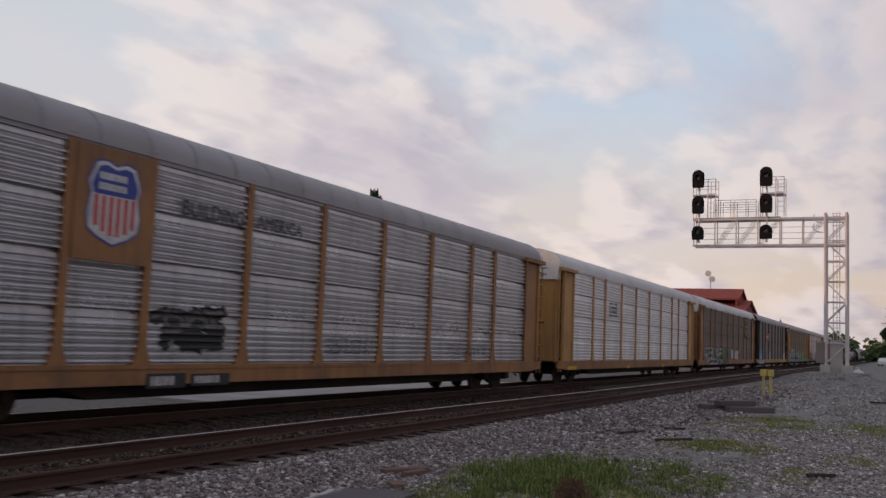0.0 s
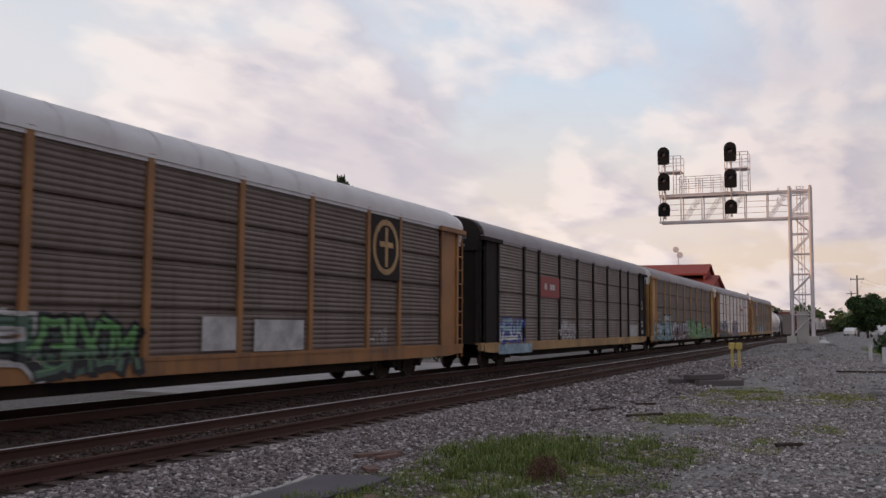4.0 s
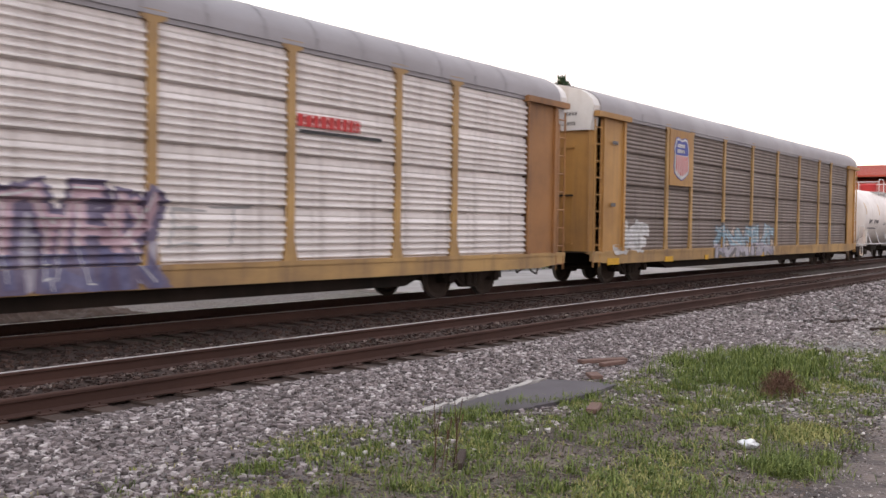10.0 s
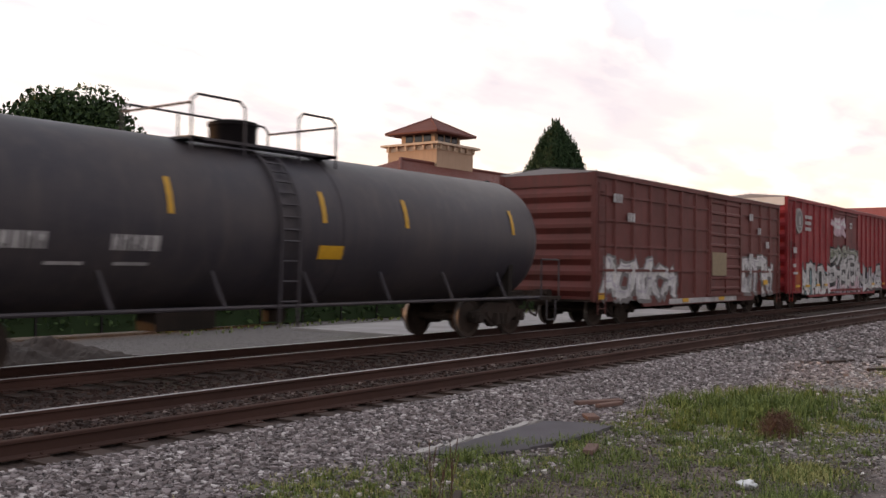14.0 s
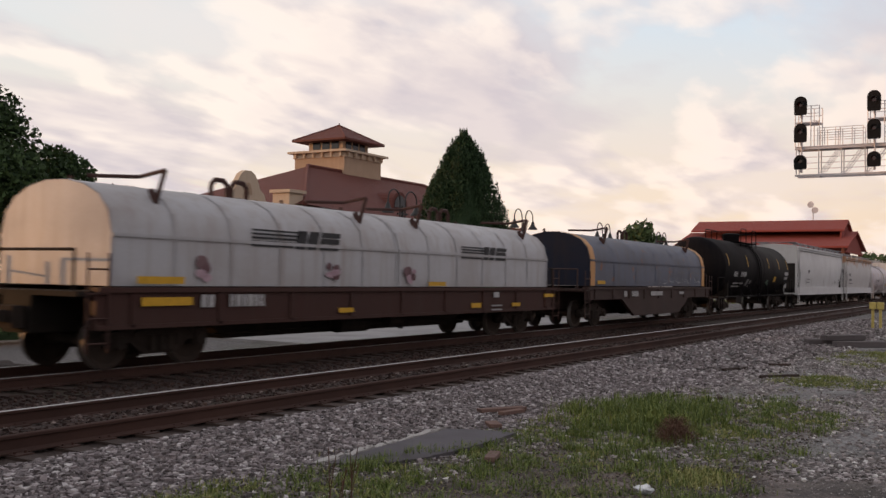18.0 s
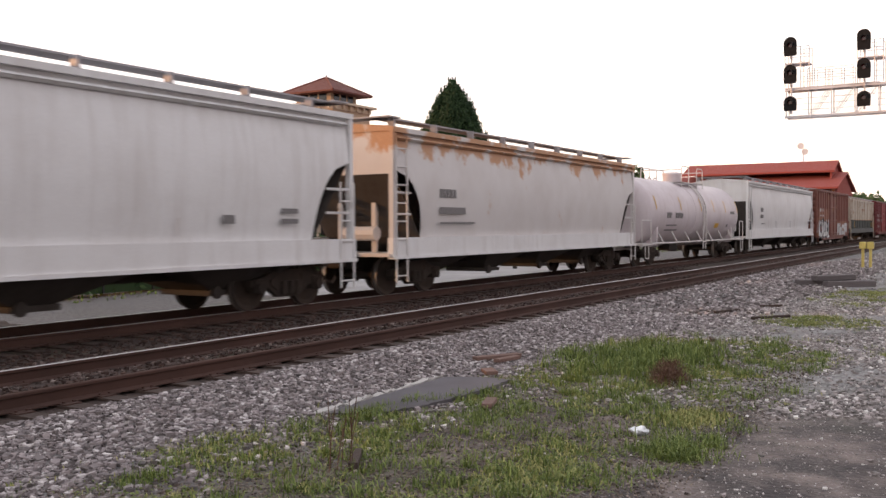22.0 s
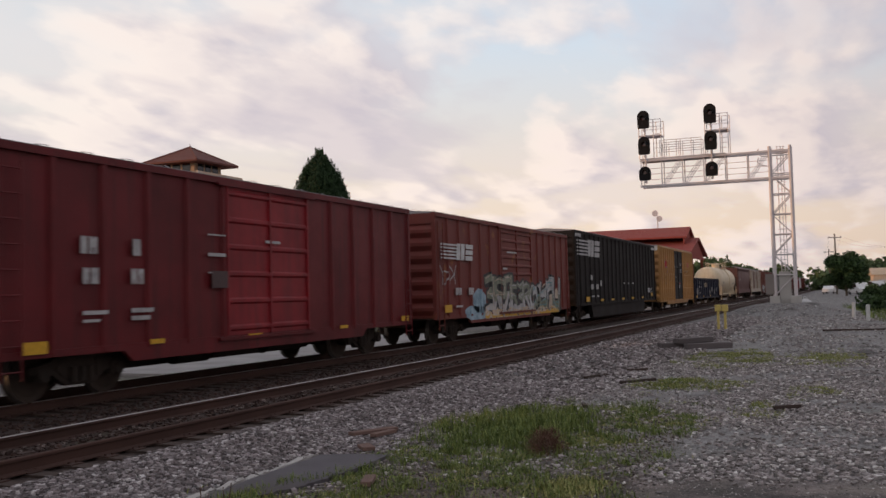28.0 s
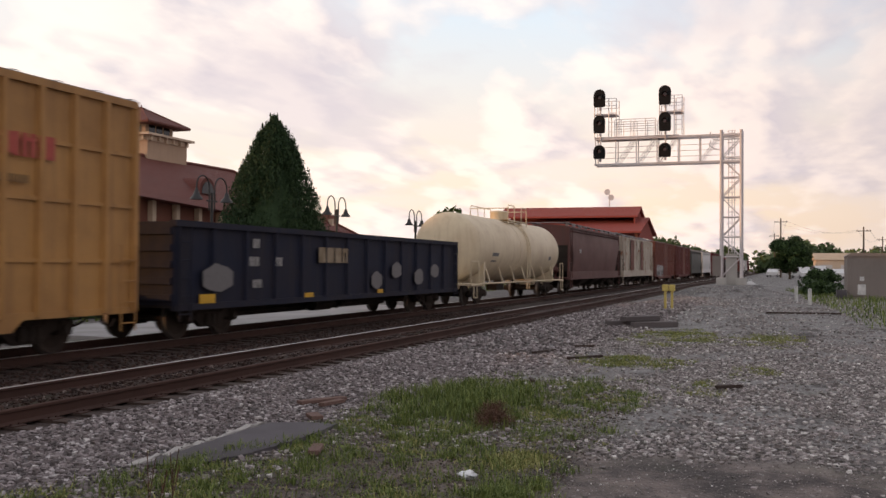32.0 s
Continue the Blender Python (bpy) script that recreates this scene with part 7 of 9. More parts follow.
# 6: white autorack with lilac and pink pieces
c = autorack(167.0, "dusty silver autorack with ochre posts and ends, lilac and pink graffiti", M["galv_beige"], M["rack_tan"], M["rack_tan"], M["roof_grey"], M["white_end"], M["rack_orange"], flare=0.22, tee=0.16)
graffiti(c, -12.1, -6.2, 0.6, 2.05, [M["mint"], M["ink"], M["lilac"], M["umber"], M["mint"], M["lilac"]], 61, -1.612, letters=7, fat=1.1)
graffiti(c, -2.6, 1.6, 0.55, 2.1, [M["lilac"], M["purple"], M["pink"], M["violet"], M["white"]], 62, -1.612, letters=6, fat=1.0)
graffiti(c, -4.6, -2.6, 1.05, 1.9, [M["bone"], M["smoke"], M["white"], M["bone"]], 63, -1.60, letters=2, cloud=False, fat=0.7)
graffiti(c, 1.7, 3.3, 1.15, 1.9, [M["bone"], M["smoke"], M["bone"], M["bone"]], 64, -1.60, letters=2, cloud=False, fat=0.6)
marks(c, "red_mark", M["red"], word(R(12), 4.45, 3.33, 0.22, 9, 0.75), -1.572, "red slanted railway mark")
marks(c, "mark_line", M["ink"], [(4.5, 6.7, 3.22, 3.28)], -1.572)
marks(c, "stencil", M["ink"], [(-5.75, -5.0, 0.58, 0.80), (-4.75, -3.6, 0.58, 0.80)], -1.592)
marks(c, "door_stencil", M["smoke"], word(R(2), -12.8, 2.7, 0.10, 5) + word(R(3), -12.8, 2.4, 0.10, 4) + word(R(4), -12.8, 1.9, 0.12, 4) + word(R(5), -12.8, 1.6, 0.12, 4), -1.63)

# 7: taupe autorack with shield
c = autorack(196.17, "dusty taupe autorack with ochre posts and shield panel", M["galv_taupe"], M["rack_tan"], M["rack_tan"], M["roof_grey"], M["white_end"], M["rack_yellow"], 0.028, 0.10, 0.12)
bm = bmesh.new()
box(bm, -9.02, -7.28, -1.62, -1.52, 2.95, 4.66)
part("emblem_panel", bm, M["rack_yellow"], c, "yellow panel behind the emblem")
shield(c, -8.75, -7.55, 3.10, 4.46, -1.622)
graffiti(c, -12.0, -10.4, 0.95, 1.75, [M["white"], M["white"], M["white"], M["bone"]], 71, -1.60, letters=2)
graffiti(c, -5.0, 1.2, 0.55, 1.75, [M["peach"], M["smoke"], M["skyblue"], M["lilac"], M["bone"]], 72, -1.60, letters=6, fat=1.2)
marks(c, "stencil", M["reflect"], [(-13.0, -12.3, 0.60, 0.78), (-9.2, -8.6, 0.6, 0.76), (-6.0, -5.7, 0.6, 0.76), (-0.4, 0, 0.6, 0.76)], -1.61)
marks(c, "door_stencil", M["smoke"], word(R(3), -12.85, 3.9, 0.09, 5) + word(R(4), -12.9, 2.2, 0.1, 4), -1.63)

# 8: white tank car with a red manway
TR, TZ = 1.52, 2.36
c = tank_car(219.2, 8.2, TR, TZ, "white tank car with a red manway housing", M["tank_white"], M["red"], 0.05, None, M["hop_white"], (-6.8, -4.0, -0.9, 1.8, 4.5, 7.0))
on_tank(c, "stencil", M["smoke"], word(R(1), -6.1, 2.0, 0.20, 4) + word(R(2), -5.0, 2.0, 0.20, 6) + [(-6.1, -4.4, 1.72, 1.78), (-2.9, -2.3, 1.95, 1.98), (-2.9, -2.3, 2.02, 2.05), (-1.9, -1.4, 1.98, 2.03), (5.6, 6.7, 2.40, 2.46), (5.6, 6.5, 2.28, 2.32), (5.6, 6.6, 2.16, 2.20), (5.6, 6.4, 2.04, 2.08), (2.6, 3.3, 1.62, 1.66)], TR, TZ)
on_tank(c, "yellow_label", M["reflect"], [(2.15, 2.95, 1.80, 2.04)], TR, TZ)
on_tank(c, "dark_label", M["ink"], [(4.95, 5.25, 1.84, 2.02)], TR, TZ)
bm = bmesh.new()
prism(bm, [(5.95, 1.25), (6.25, 1.55), (6.55, 1.25), (6.25, 0.95)], "y", -1.56, -1.545)
part("placard", bm, M["pink"], c, "diamond-shaped hazard placard")

# 9: dusty black tank car
c = tank_car(237.0, 8.9, 1.50, 2.30, "dusty black tank car with ochre patches", M["tank_grey"], M["tank_black"], -0.7, M["under"], M["tank_grey"], (-6.9, -3.2, 0.2, 2.6, 6.6), jacket=False)
on_tank(c, "stencil", M["bone"], word(R(3), -5.9, 1.82, 0.24, 4) + word(R(4), -4.2, 1.82, 0.24, 5) + [(-5.2, -4.6, 1.6, 1.65), (-4.1, -3.5, 1.6, 1.65)], 1.50, 2.30)
on_tank(c, "yellow_label", M["reflect"], [(0.1, 0.75, 1.75, 2.0)], 1.50, 2.30)

# 10: faded brown boxcar
c = boxcar(255.6, 7.95, 0.75, 4.28, "faded brown ribbed boxcar with white graffiti", M["box_brown"], M["box_brown"], (0.4, 3.4), spacing=1.2, rails=(1.6, 2.3, 3.0, 3.7))
marks(c, "door_patch", flat("faded olive patch", (0.26, 0.20, 0.12), 0.65), [(0.55, 1.9, 1.45, 2.25)], -1.58, "olive repaint patch on the door")
graffiti(c, -7.6, -2.6, 0.70, 1.85, [M["bone"], M["smoke"], M["white"], M["bone"], M["lilac"]], 101, -1.572, letters=5, cloud=False, fat=1.2)
graffiti(c, 3.7, 7.2, 0.70, 2.1, [M["bone"], M["smoke"], M["white"], M["bone"], M["lilac"]], 102, -1.572, letters=4, cloud=False, fat=1.2)
marks(c, "stencil", M["bone"], [q for i in range(4) for q in word(R(20 + i), 4.3 + 0.95 * (i % 3), 3.5 - 0.5 * i, 0.26, 2)] + word(R(30), -6.9, 3.5, 0.25, 3) + word(R(31), -6.0, 3.0, 0.25, 3), -1.574)
marks(c, "reflector", M["reflect"], [(-7.8, -7.45, 0.80, 0.98), (-2.0, -1.5, 0.60, 0.72), (1.2, 1.7, 0.60, 0.72), (5.9, 6.4, 1.1, 1.28)], -1.578)
marks(c, "sill_paint", M["bone"], [(-3.0, 3.0, 0.56, 0.72)], -1.545)

# 11: tall red boxcar with a black-and-white piece
c = boxcar(273.95, 9.3, 0.72, 4.74, "tall red boxcar with large black-and-white graffiti", M["box_red"], M["box_crimson"], (-2.35, 2.4), spacing=1.05, end_top=M["white_end"], door_ribs=3)
graffiti(c, -7.2, -3.0, 0.50, 2.12, [M["teal"], M["ink"], M["bone"], M["white"], M["lilac"], M["white"]], 111, -1.585, letters=5, fat=1.25)
graffiti(c, -3.1, 2.9, 0.50, 2.0, [M["lilac"], M["ink"], M["bone"], M["pink"], M["white"]], 112, -1.585, letters=6, fat=1.1)
graffiti(c, 2.7, 7.7, 0.6, 1.9, [M["lilac"], M["ink"], M["bone"], M["white"], M["lilac"]], 113, -1.585, letters=4, fat=1.1)
graffiti(c, -2.7, 2.5, 1.95, 2.85, [M["olive"], M["ink"], M["olive"], M["bone"]], 114, -1.60, letters=5, fat=1.0)
marks(c, "reflector", M["reflect"], [(-8.3, -7.7, 0.95, 1.05), (-6.9, -6.2, 0.95, 1.05), (-5.2, -4.7, 0.97, 1.07), (-3.9, -3.4, 0.97, 1.07), (5.3, 5.9, 0.95, 1.05), (7.8, 8.4, 0.95, 1.05)], -1.60)
sprayed(c, "rust_stain", paint("orange rust bloom", (0.34, 0.085, 0.025), 0.8, 0, 0.6, (0.16, 0.02, 0.02), 0.7), [(-8.2, -7.35, 0.74, 1.75), (8.3, 8.75, 0.74, 1.6)], "orange rust bleeding through the red paint")
sprayed(c, "dark_repaint", M["box_crimson"], [(-9.2, -8.1, 2.05, 2.95), (-0.2, 1.3, 2.5, 3.1)], "darker red repainted patch")
bm = bmesh.new()
prism(bm, [(-7.74 + 0.52 * math.cos(2 * math.pi * i / 20), 3.78 + 0.54 * math.sin(2 * math.pi * i / 20)) for i in range(20)], "y", -1.572, -1.49)
part("round_emblem", bm, M["dulled"], c, "round pale emblem with a dark figure")
bm = bmesh.new()
prism(bm, [(-7.74 + 0.40 * math.cos(2 * math.pi * i / 16), 3.78 + 0.42 * math.sin(2 * math.pi * i / 16)) for i in range(16)], "y", -1.576, -1.50)
part("emblem_field", bm, M["smoke"], c)
marks(c, "emblem_figure", M["dulled"], [(-7.88, -7.60, 3.62, 3.98), (-7.95, -7.53, 3.50, 3.56)], -1.588)
marks(c, "lettering_bar", M["bone"], word(R(1), -6.92, 3.92, 0.15, 8, 0.75) + word(R(2), -6.92, 3.66, 0.15, 7, 0.75) + word(R(3), -6.92, 3.40, 0.15, 7, 0.75), -1.574)
graffiti(c, -2.3, -0.4, 3.35, 4.15, [M["pink"], M["pink"], M["white"], M["pink"]], 115, -1.60, letters=2)
marks(c, "stencil", M["bone"], word(R(5), 0.7, 3.95, 0.12, 5) + word(R(6), 0.7, 3.78, 0.12, 5) + word(R(7), -8.6, 2.4, 0.24, 3) + word(R(8), -8.6, 1.8, 0.14, 4) + [(-8.6, -8.0, 1.5, 1.6)], -1.58)

# 12: grey coil car, one hood
c = coil_car(291.5, 6.8, "grey coil car with one long rounded hood", [(-5.7, 6.2, M["hood_grey"])], M["hood_grey"], 1.34, 3.44, (0.70, 1.30))
striped_mark(c, -3.6, -0.6, 1.86, 2.22, M["ink"], -1.40)
marks(c, "lettering_bar", M["smoke"], word(R(1), -0.3, 2.06, 0.16, 7, 0.75) + word(R(2), -0.3, 1.82, 0.16, 8, 0.75), -1.412)
marks(c, "reflector", M["reflect"], [(-4.6, -4.0, 1.92, 2.02), (-1.0, -0.4, 0.86, 0.96), (2.4, 3.0, 0.86, 0.96), (5.9, 6.4, 0.86, 1.0)], -1.57)
marks(c, "stencil", M["bone"], word(R(4), -3.7, 0.80, 0.22, 8) + [(0.6, 1.2, 0.9, 0.94), (1.7, 2.2, 0.82, 0.86), (3.3, 3.6, 0.86, 1.0)], -1.572)

# 13: brown coil car with two white hoods
c = coil_car(308.5, 8.75, "red-brown coil car with two dull white hoods", [(-8.1, -0.02, M["hood_white"]), (0.02, 8.1, M["hood_white"])], M["frame_brown"], 1.38, 3.12, (0.72, 1.34))
striped_mark(c, -4.9, -2.2, 2.12, 2.48, M["ink"], -1.415)
striped_mark(c, 2.9, 5.4, 2.10, 2.44, M["ink"], -1.415)
marks(c, "reflector", M["reflect"], [(-7.7, -6.7, 1.42, 1.54), (-7.6, -6.5, 1.06, 1.20), (-2.4, -1.9, 0.84, 0.94), (3.2, 3.7, 0.84, 0.96), (5.5, 6.0, 0.84, 0.94), (1.1, 1.9, 1.40, 1.5), (7.6, 8.3, 1.08, 1.18)], -1.57)
marks(c, "stencil", M["bone"], word(R(6), -6.3, 1.02, 0.22, 2) + word(R(7), -5.6, 1.02, 0.22, 6) + [(4.4, 4.7, 1.1, 1.24), (4.3, 4.9, 0.75, 0.79), (4.3, 4.9, 0.86, 0.9)], -1.572)

rr = R(13)
for x in (-6.1, -2.5, 0.5):
    bm = bmesh.new()
    for i in range(4):
        blob(bm, x + rr.uniform(-0.16, 0.16), 1.72 + rr.uniform(-0.2, 0.2), rr.uniform(0.08, 0.2), rr.uniform(0.06, 0.16), -1.446 - 0.001 * i, rr, i % 2)
    part("spray_tag", bm, [M["maroon"], M["pink"]], c, "small maroon sprayed tag")

# 14: blue-grey coil car with orange bands
c = coil_car(326.75, 7.6, "blue-grey coil car with orange hood bands and fishbelly frame", [(-6.75, 6.75, M["hood_blue"])], M["frame_grey"], 1.42, 3.24, (0.95, 1.36), fish=0.62, band=M["hood_orange"])
graffiti(c, 0.2, 4.6, 1.50, 2.0, [M["smoke"], M["hood_blue"], M["smoke"], M["bone"]], 141, -1.44, letters=9, cloud=False, fat=0.35)
graffiti(c, 4.4, 6.0, 1.50, 2.1, [M["bone"], M["hood_blue"], M["smoke"], M["bone"]], 142, -1.44, letters=2, cloud=False, fat=0.45)
marks(c, "reflector", M["reflect"], [(-6.1, -5.4, 1.48, 1.6)], -1.43)
marks(c, "stencil", M["bone"], word(R(6), -3.9, 1.04, 0.2, 2) + word(R(7), -3.1, 1.04, 0.2, 5) + [(-1.0, 0.4, 1.06, 1.22), (2.6, 3.2, 1.1, 1.2)], -1.572)

# 15: black tank car
c = tank_car(344.4, 8.7, 1.52, 2.34, "glossy black tank car with yellow reflector strips", M["tank_black"], M["tank_black"], -0.6, M["under"], M["tank_black"], (-6.9, -3.0, -0.6, 1.9, 4.6, 7.0), jacket=False)
on_tank(c, "stencil", M["bone"], word(R(3), -5.8, 1.92, 0.26, 4) + word(R(4), -4.4, 1.92, 0.26, 6) + [(-5.4, -4.4, 1.55, 1.62), (-4.2, -3.4, 1.55, 1.62), (-5.4, -3.6, 1.4, 1.46), (6.2, 7.2, 2.1, 2.3), (6.2, 7.1, 1.85, 2.0)], 1.52, 2.34)
on_tank(c, "yellow_label", M["reflect"], [(3.4, 4.0, 1.70, 2.0)], 1.52, 2.34)
on_tank(c, "spray_tag", M["pine"], [(1.7, 2.2, 1.6, 1.8), (2.0, 2.5, 1.5, 1.62)], 1.52, 2.34)
on_tank(c, "faded_tag", M["smoke"], [(-2.9, -2.4, 1.45, 1.8), (-2.2, -1.8, 1.4, 1.75)], 1.52, 2.34)

# 16: white hopper
c = hopper(363.8, 9.4, "white curved-side covered hopper car", M["hop_white"], 3.98)
marks(c, "stencil", M["smoke"], word(R(1), -5.6, 2.35, 0.2, 4) + [(-6.1, -5.0, 1.9, 1.95), (-6.1, -5.2, 1.7, 1.75), (5.3, 5.6, 1.7, 1.86), (6.9, 7.4, 1.9, 2.0), (6.9, 7.4, 1.7, 1.8)], -1.535)
marks(c, "stain", M["hop_rusty"], [(-6.35, -6.25, 1.55, 1.95), (-4.55, -4.45, 1.55, 1.95), (0.4, 0.46, 1.5, 1.9), (4.2, 4.26, 1.5, 1.8)], -1.53)

# 17: rusting grey hopper
c = hopper(382.9, 8.35, "grey covered hopper car streaked with orange rust", M["hop_rusty"], 3.86, sill_mat=M["hop_white"])
marks(c, "stencil", M["smoke"], word(R(2), -6.2, 2.35, 0.22, 5) + [(-6.2, -4.9, 1.95, 2.12), (-6.2, -4.4, 1.7, 1.75)], -1.535)
# 18: pinkish white tank car
c = tank_car(400.4, 8.3, 1.50, 2.18, "pinkish white tank car with pale manway and rails", M["tank_pale"], M["tank_pale"], 0.4, None, M["hop_grey"], (-6.6, -3.2, 0.0, 2.2, 4.4, 6.8))
on_tank(c, "stencil", M["smoke"], word(R(1), -5.2, 1.95, 0.24, 4) + word(R(2), -4.0, 1.95, 0.24, 6) + [(-5.1, -3.6, 1.62, 1.68), (-5.1, -3.3, 1.42, 1.48), (5.3, 6.2, 2.2, 2.35)], 1.50, 2.18)
on_tank(c, "yellow_label", M["reflect"], [(2.6, 3.3, 1.52, 1.74)], 1.50, 2.18)
on_tank(c, "dark_label", M["ink"], [(4.9, 5.15, 1.55, 1.7)], 1.50, 2.18)

# 19: white hopper
c = hopper(419.8, 10.2, "long white covered hopper car, clean sides", M["hop_white"], 4.0)
marks(c, "stencil", M["smoke"], word(R(3), -7.1, 2.4, 0.24, 4) + word(R(4), -7.1, 2.05, 0.2, 5) + [(-2.9, -2.84, 1.5, 1.9), (1.5, 1.56, 1.5, 1.9), (-6.9, -6.0, 1.7, 1.75), (8.0, 8.4, 1.7, 1.9)], -1.535)
marks(c, "stain", M["hop_rusty"], [(-5.0, -4.9, 1.5, 2.0), (3.0, 3.1, 1.5, 2.0)], -1.532)

# 20: rusty brown boxcar
c = boxcar(439.65, 8.25, 0.72, 4.32, "rust-brown boxcar with patched sides and white tags", M["box_rust"], M["box_rust"], (-1.9, 1.55), spacing=1.0, rails=(), door_ribs=4)
sprayed(c, "faded_patch", flat("pinkish repaint", (0.24, 0.10, 0.065), 0.7), [(-7.6, -2.4, 1.7, 2.9), (2.2, 7.6, 0.8, 2.0)], "paler repainted patch")
marks(c, "lettering_bar", M["bone"], word(R(3), -6.9, 2.65, 0.24, 3) + word(R(4), -5.7, 2.65, 0.24, 2) + [(-6.8, -6.2, 2.3, 2.4), (-5.7, -5.1, 2.3, 2.4)], -1.58)
graffiti(c, -7.3, -2.4, 0.6, 2.0, [M["skyblue"], M["ink"], M["bone"], M["white"], M["lilac"]], 201, -1.585, letters=4, cloud=False, fat=1.2)
graffiti(c, 2.1, 7.3, 0.8, 1.75, [M["bone"], M["bone"], M["white"], M["bone"]], 202, -1.585, letters=4, cloud=False, fat=1.0)
marks(c, "reflector", M["reflect"], [(-8.1, -7.6, 0.85, 1.05)], -1.58)

# 21: two-tone ribbed hopper
c = hopper(458.3, 9.1, "ribbed hopper car, cream above and dark green below", M["hop_cream"], 3.95, (0.92, 1.30), (1.9, 0.25), M["hop_green"], 14, 3, M["hop_green"], False, 2.1)
marks(c, "yellow_band", M["hood_orange"], [(-7.2, 7.2, 2.09, 2.13)], -1.56)
marks(c, "reflector", M["reflect"], [(6.2, 6.35, 1.4, 1.9), (8.2, 8.35, 1.4, 1.9), (-6.3, -6.15, 1.4, 1.9)], -1.565)

# 22: deep red boxcar
c = boxcar(476.35, 7.65, 0.80, 4.22, "deep red boxcar with ribbed door and white marks", M["box_crimson"], M["box_red"], (-1.65, 1.7), spacing=1.1, door_ribs=6)
marks(c, "stencil", M["bone"], word(R(1), -5.85, 2.50, 0.30, 2) + word(R(2), -4.55, 2.50, 0.30, 1) + word(R(3), -5.8, 1.98, 0.28, 2) + word(R(4), -4.6, 1.98, 0.28, 2) + [(-5.8, -5.2, 1.45, 1.52), (-5.8, -5.4, 1.32, 1.37), (-4.6, -4.0, 1.46, 1.54), (-4.6, -4.1, 1.32, 1.40), (-2.3, -1.7, 2.98, 3.01), (-2.3, -1.7, 2.55, 2.62), (-2.3, -1.7, 2.2, 2.23), (-0.2, 0.4, 2.9, 2.96)], -1.574)
marks(c, "placard_board", flat("dark sheet board", (0.06, 0.03, 0.03), 0.5), [(-2.2, -1.65, 1.9, 2.25)], -1.58)
marks(c, "reflector", M["reflect"], [(-7.1, -6.6, 0.85, 1.05), (-4.1, -3.7, 0.86, 0.95), (-0.9, -0.4, 0.82, 0.9), (3.2, 3.6, 0.84, 0.92), (6.9, 7.4, 0.9, 1.05)], -1.58)

# 23: oxide red boxcar with a striped mark
c = boxcar(494.0, 8.03, 0.85, 4.30, "oxide red boxcar with white striped mark and graffiti", M["box_oxide"], M["box_oxide"], (-1.7, 2.2), spacing=1.0, door_ribs=10)
striped_mark(c, -7.65, -4.7, 2.80, 3.36, M["white"], -1.565)
graffiti(c, -3.4, -0.6, 0.75, 2.35, [M["olive"], M["ink"], M["olive"], M["bone"], M["peach"]], 231, -1.585, letters=3, fat=1.1, cloud=False)
graffiti(c, -0.8, 2.6, 0.78, 2.2, [M["ink"], M["ink"], M["olive"], M["bone"], M["bone"]], 232, -1.59, letters=4, fat=1.0, cloud=False)
graffiti(c, 2.4, 6.4, 0.75, 2.2, [M["peach"], M["ink"], M["bone"], M["olive"], M["teal"]], 233, -1.585, letters=4, fat=1.1)
sprayed(c, "spray_patch", M["skyblue"], [(-5.4, -3.2, 0.70, 1.25), (-4.6, -3.3, 0.9, 1.85)], "sky-blue sprayed patch")
graffiti(c, -3.4, 6.2, 0.70, 1.05, [M["peach"], M["peach"], M["peach"], M["reflect"]], 235, -1.58, letters=16, fat=1.2, cloud=False)
marks(c, "stencil", M["bone"], word(R(2), -6.4, 1.62, 0.24, 3) + word(R(3), -5.2, 1.62, 0.24, 3) + [(-6.4, -5.8, 1.2, 1.27), (-1.5, -1.0, 2.55, 2.62), (-1.0, 0.2, 3.2, 3.26)], -1.574)
graffiti(c, -7.7, -6.2, 1.9, 2.7, [M["bone"], M["bone"], M["bone"], M["bone"]], 236, -1.575, letters=2, cloud=False, fat=0.5)
marks(c, "reflector", M["reflect"], [(-7.4, -6.8, 1.05, 1.3)], -1.58)

# 24: long black boxcar
c = boxcar(514.3, 10.85, 0.95, 4.66, "long black ribbed boxcar with white striped mark", M["box_black"], M["box_black"], None, spacing=1.05, tabs=False, kind="boxcar")
striped_mark(c, -10.6, -5.7, 3.42, 4.28, M["bone"], -1.565)
marks(c, "end_stripe", M["bone"], [(-10.8, -9.7, 4.34, 4.52), (9.5, 10.7, 4.36, 4.52)], -1.568)
marks(c, "stencil", M["bone"], word(R(2), -7.9, 2.2, 0.26, 2) + word(R(3), -7.9, 1.72, 0.26, 3) + word(R(4), -6.8, 1.72, 0.26, 3) + [(-7.8, -7.2, 1.32, 1.4), (-6.6, -6.2, 1.32, 1.4), (-5.8, -5.5, 1.9, 2.2), (7.9, 8.5, 1.45, 1.75), (8.75, 9.4, 1.7, 1.74), (8.75, 9.4, 1.6, 1.64), (8.75, 9.4, 1.5, 1.54), (0.2, 0.5, 2.0, 2.1), (1.4, 1.7, 2.0, 2.1), (2.8, 3.1, 2.0, 2.1)], -1.574)
marks(c, "reflector", M["reflect"], [(-9.0, -8.3, 1.1, 1.34), (-5.8, -5.2, 1.08, 1.2), (-3.2, -2.6, 1.08, 1.18), (-0.4, 0.2, 1.08, 1.2), (2.4, 3.0, 1.08, 1.2), (5.6, 6.2, 1.08, 1.2), (8.9, 9.5, 1.2, 1.42)], -1.58)
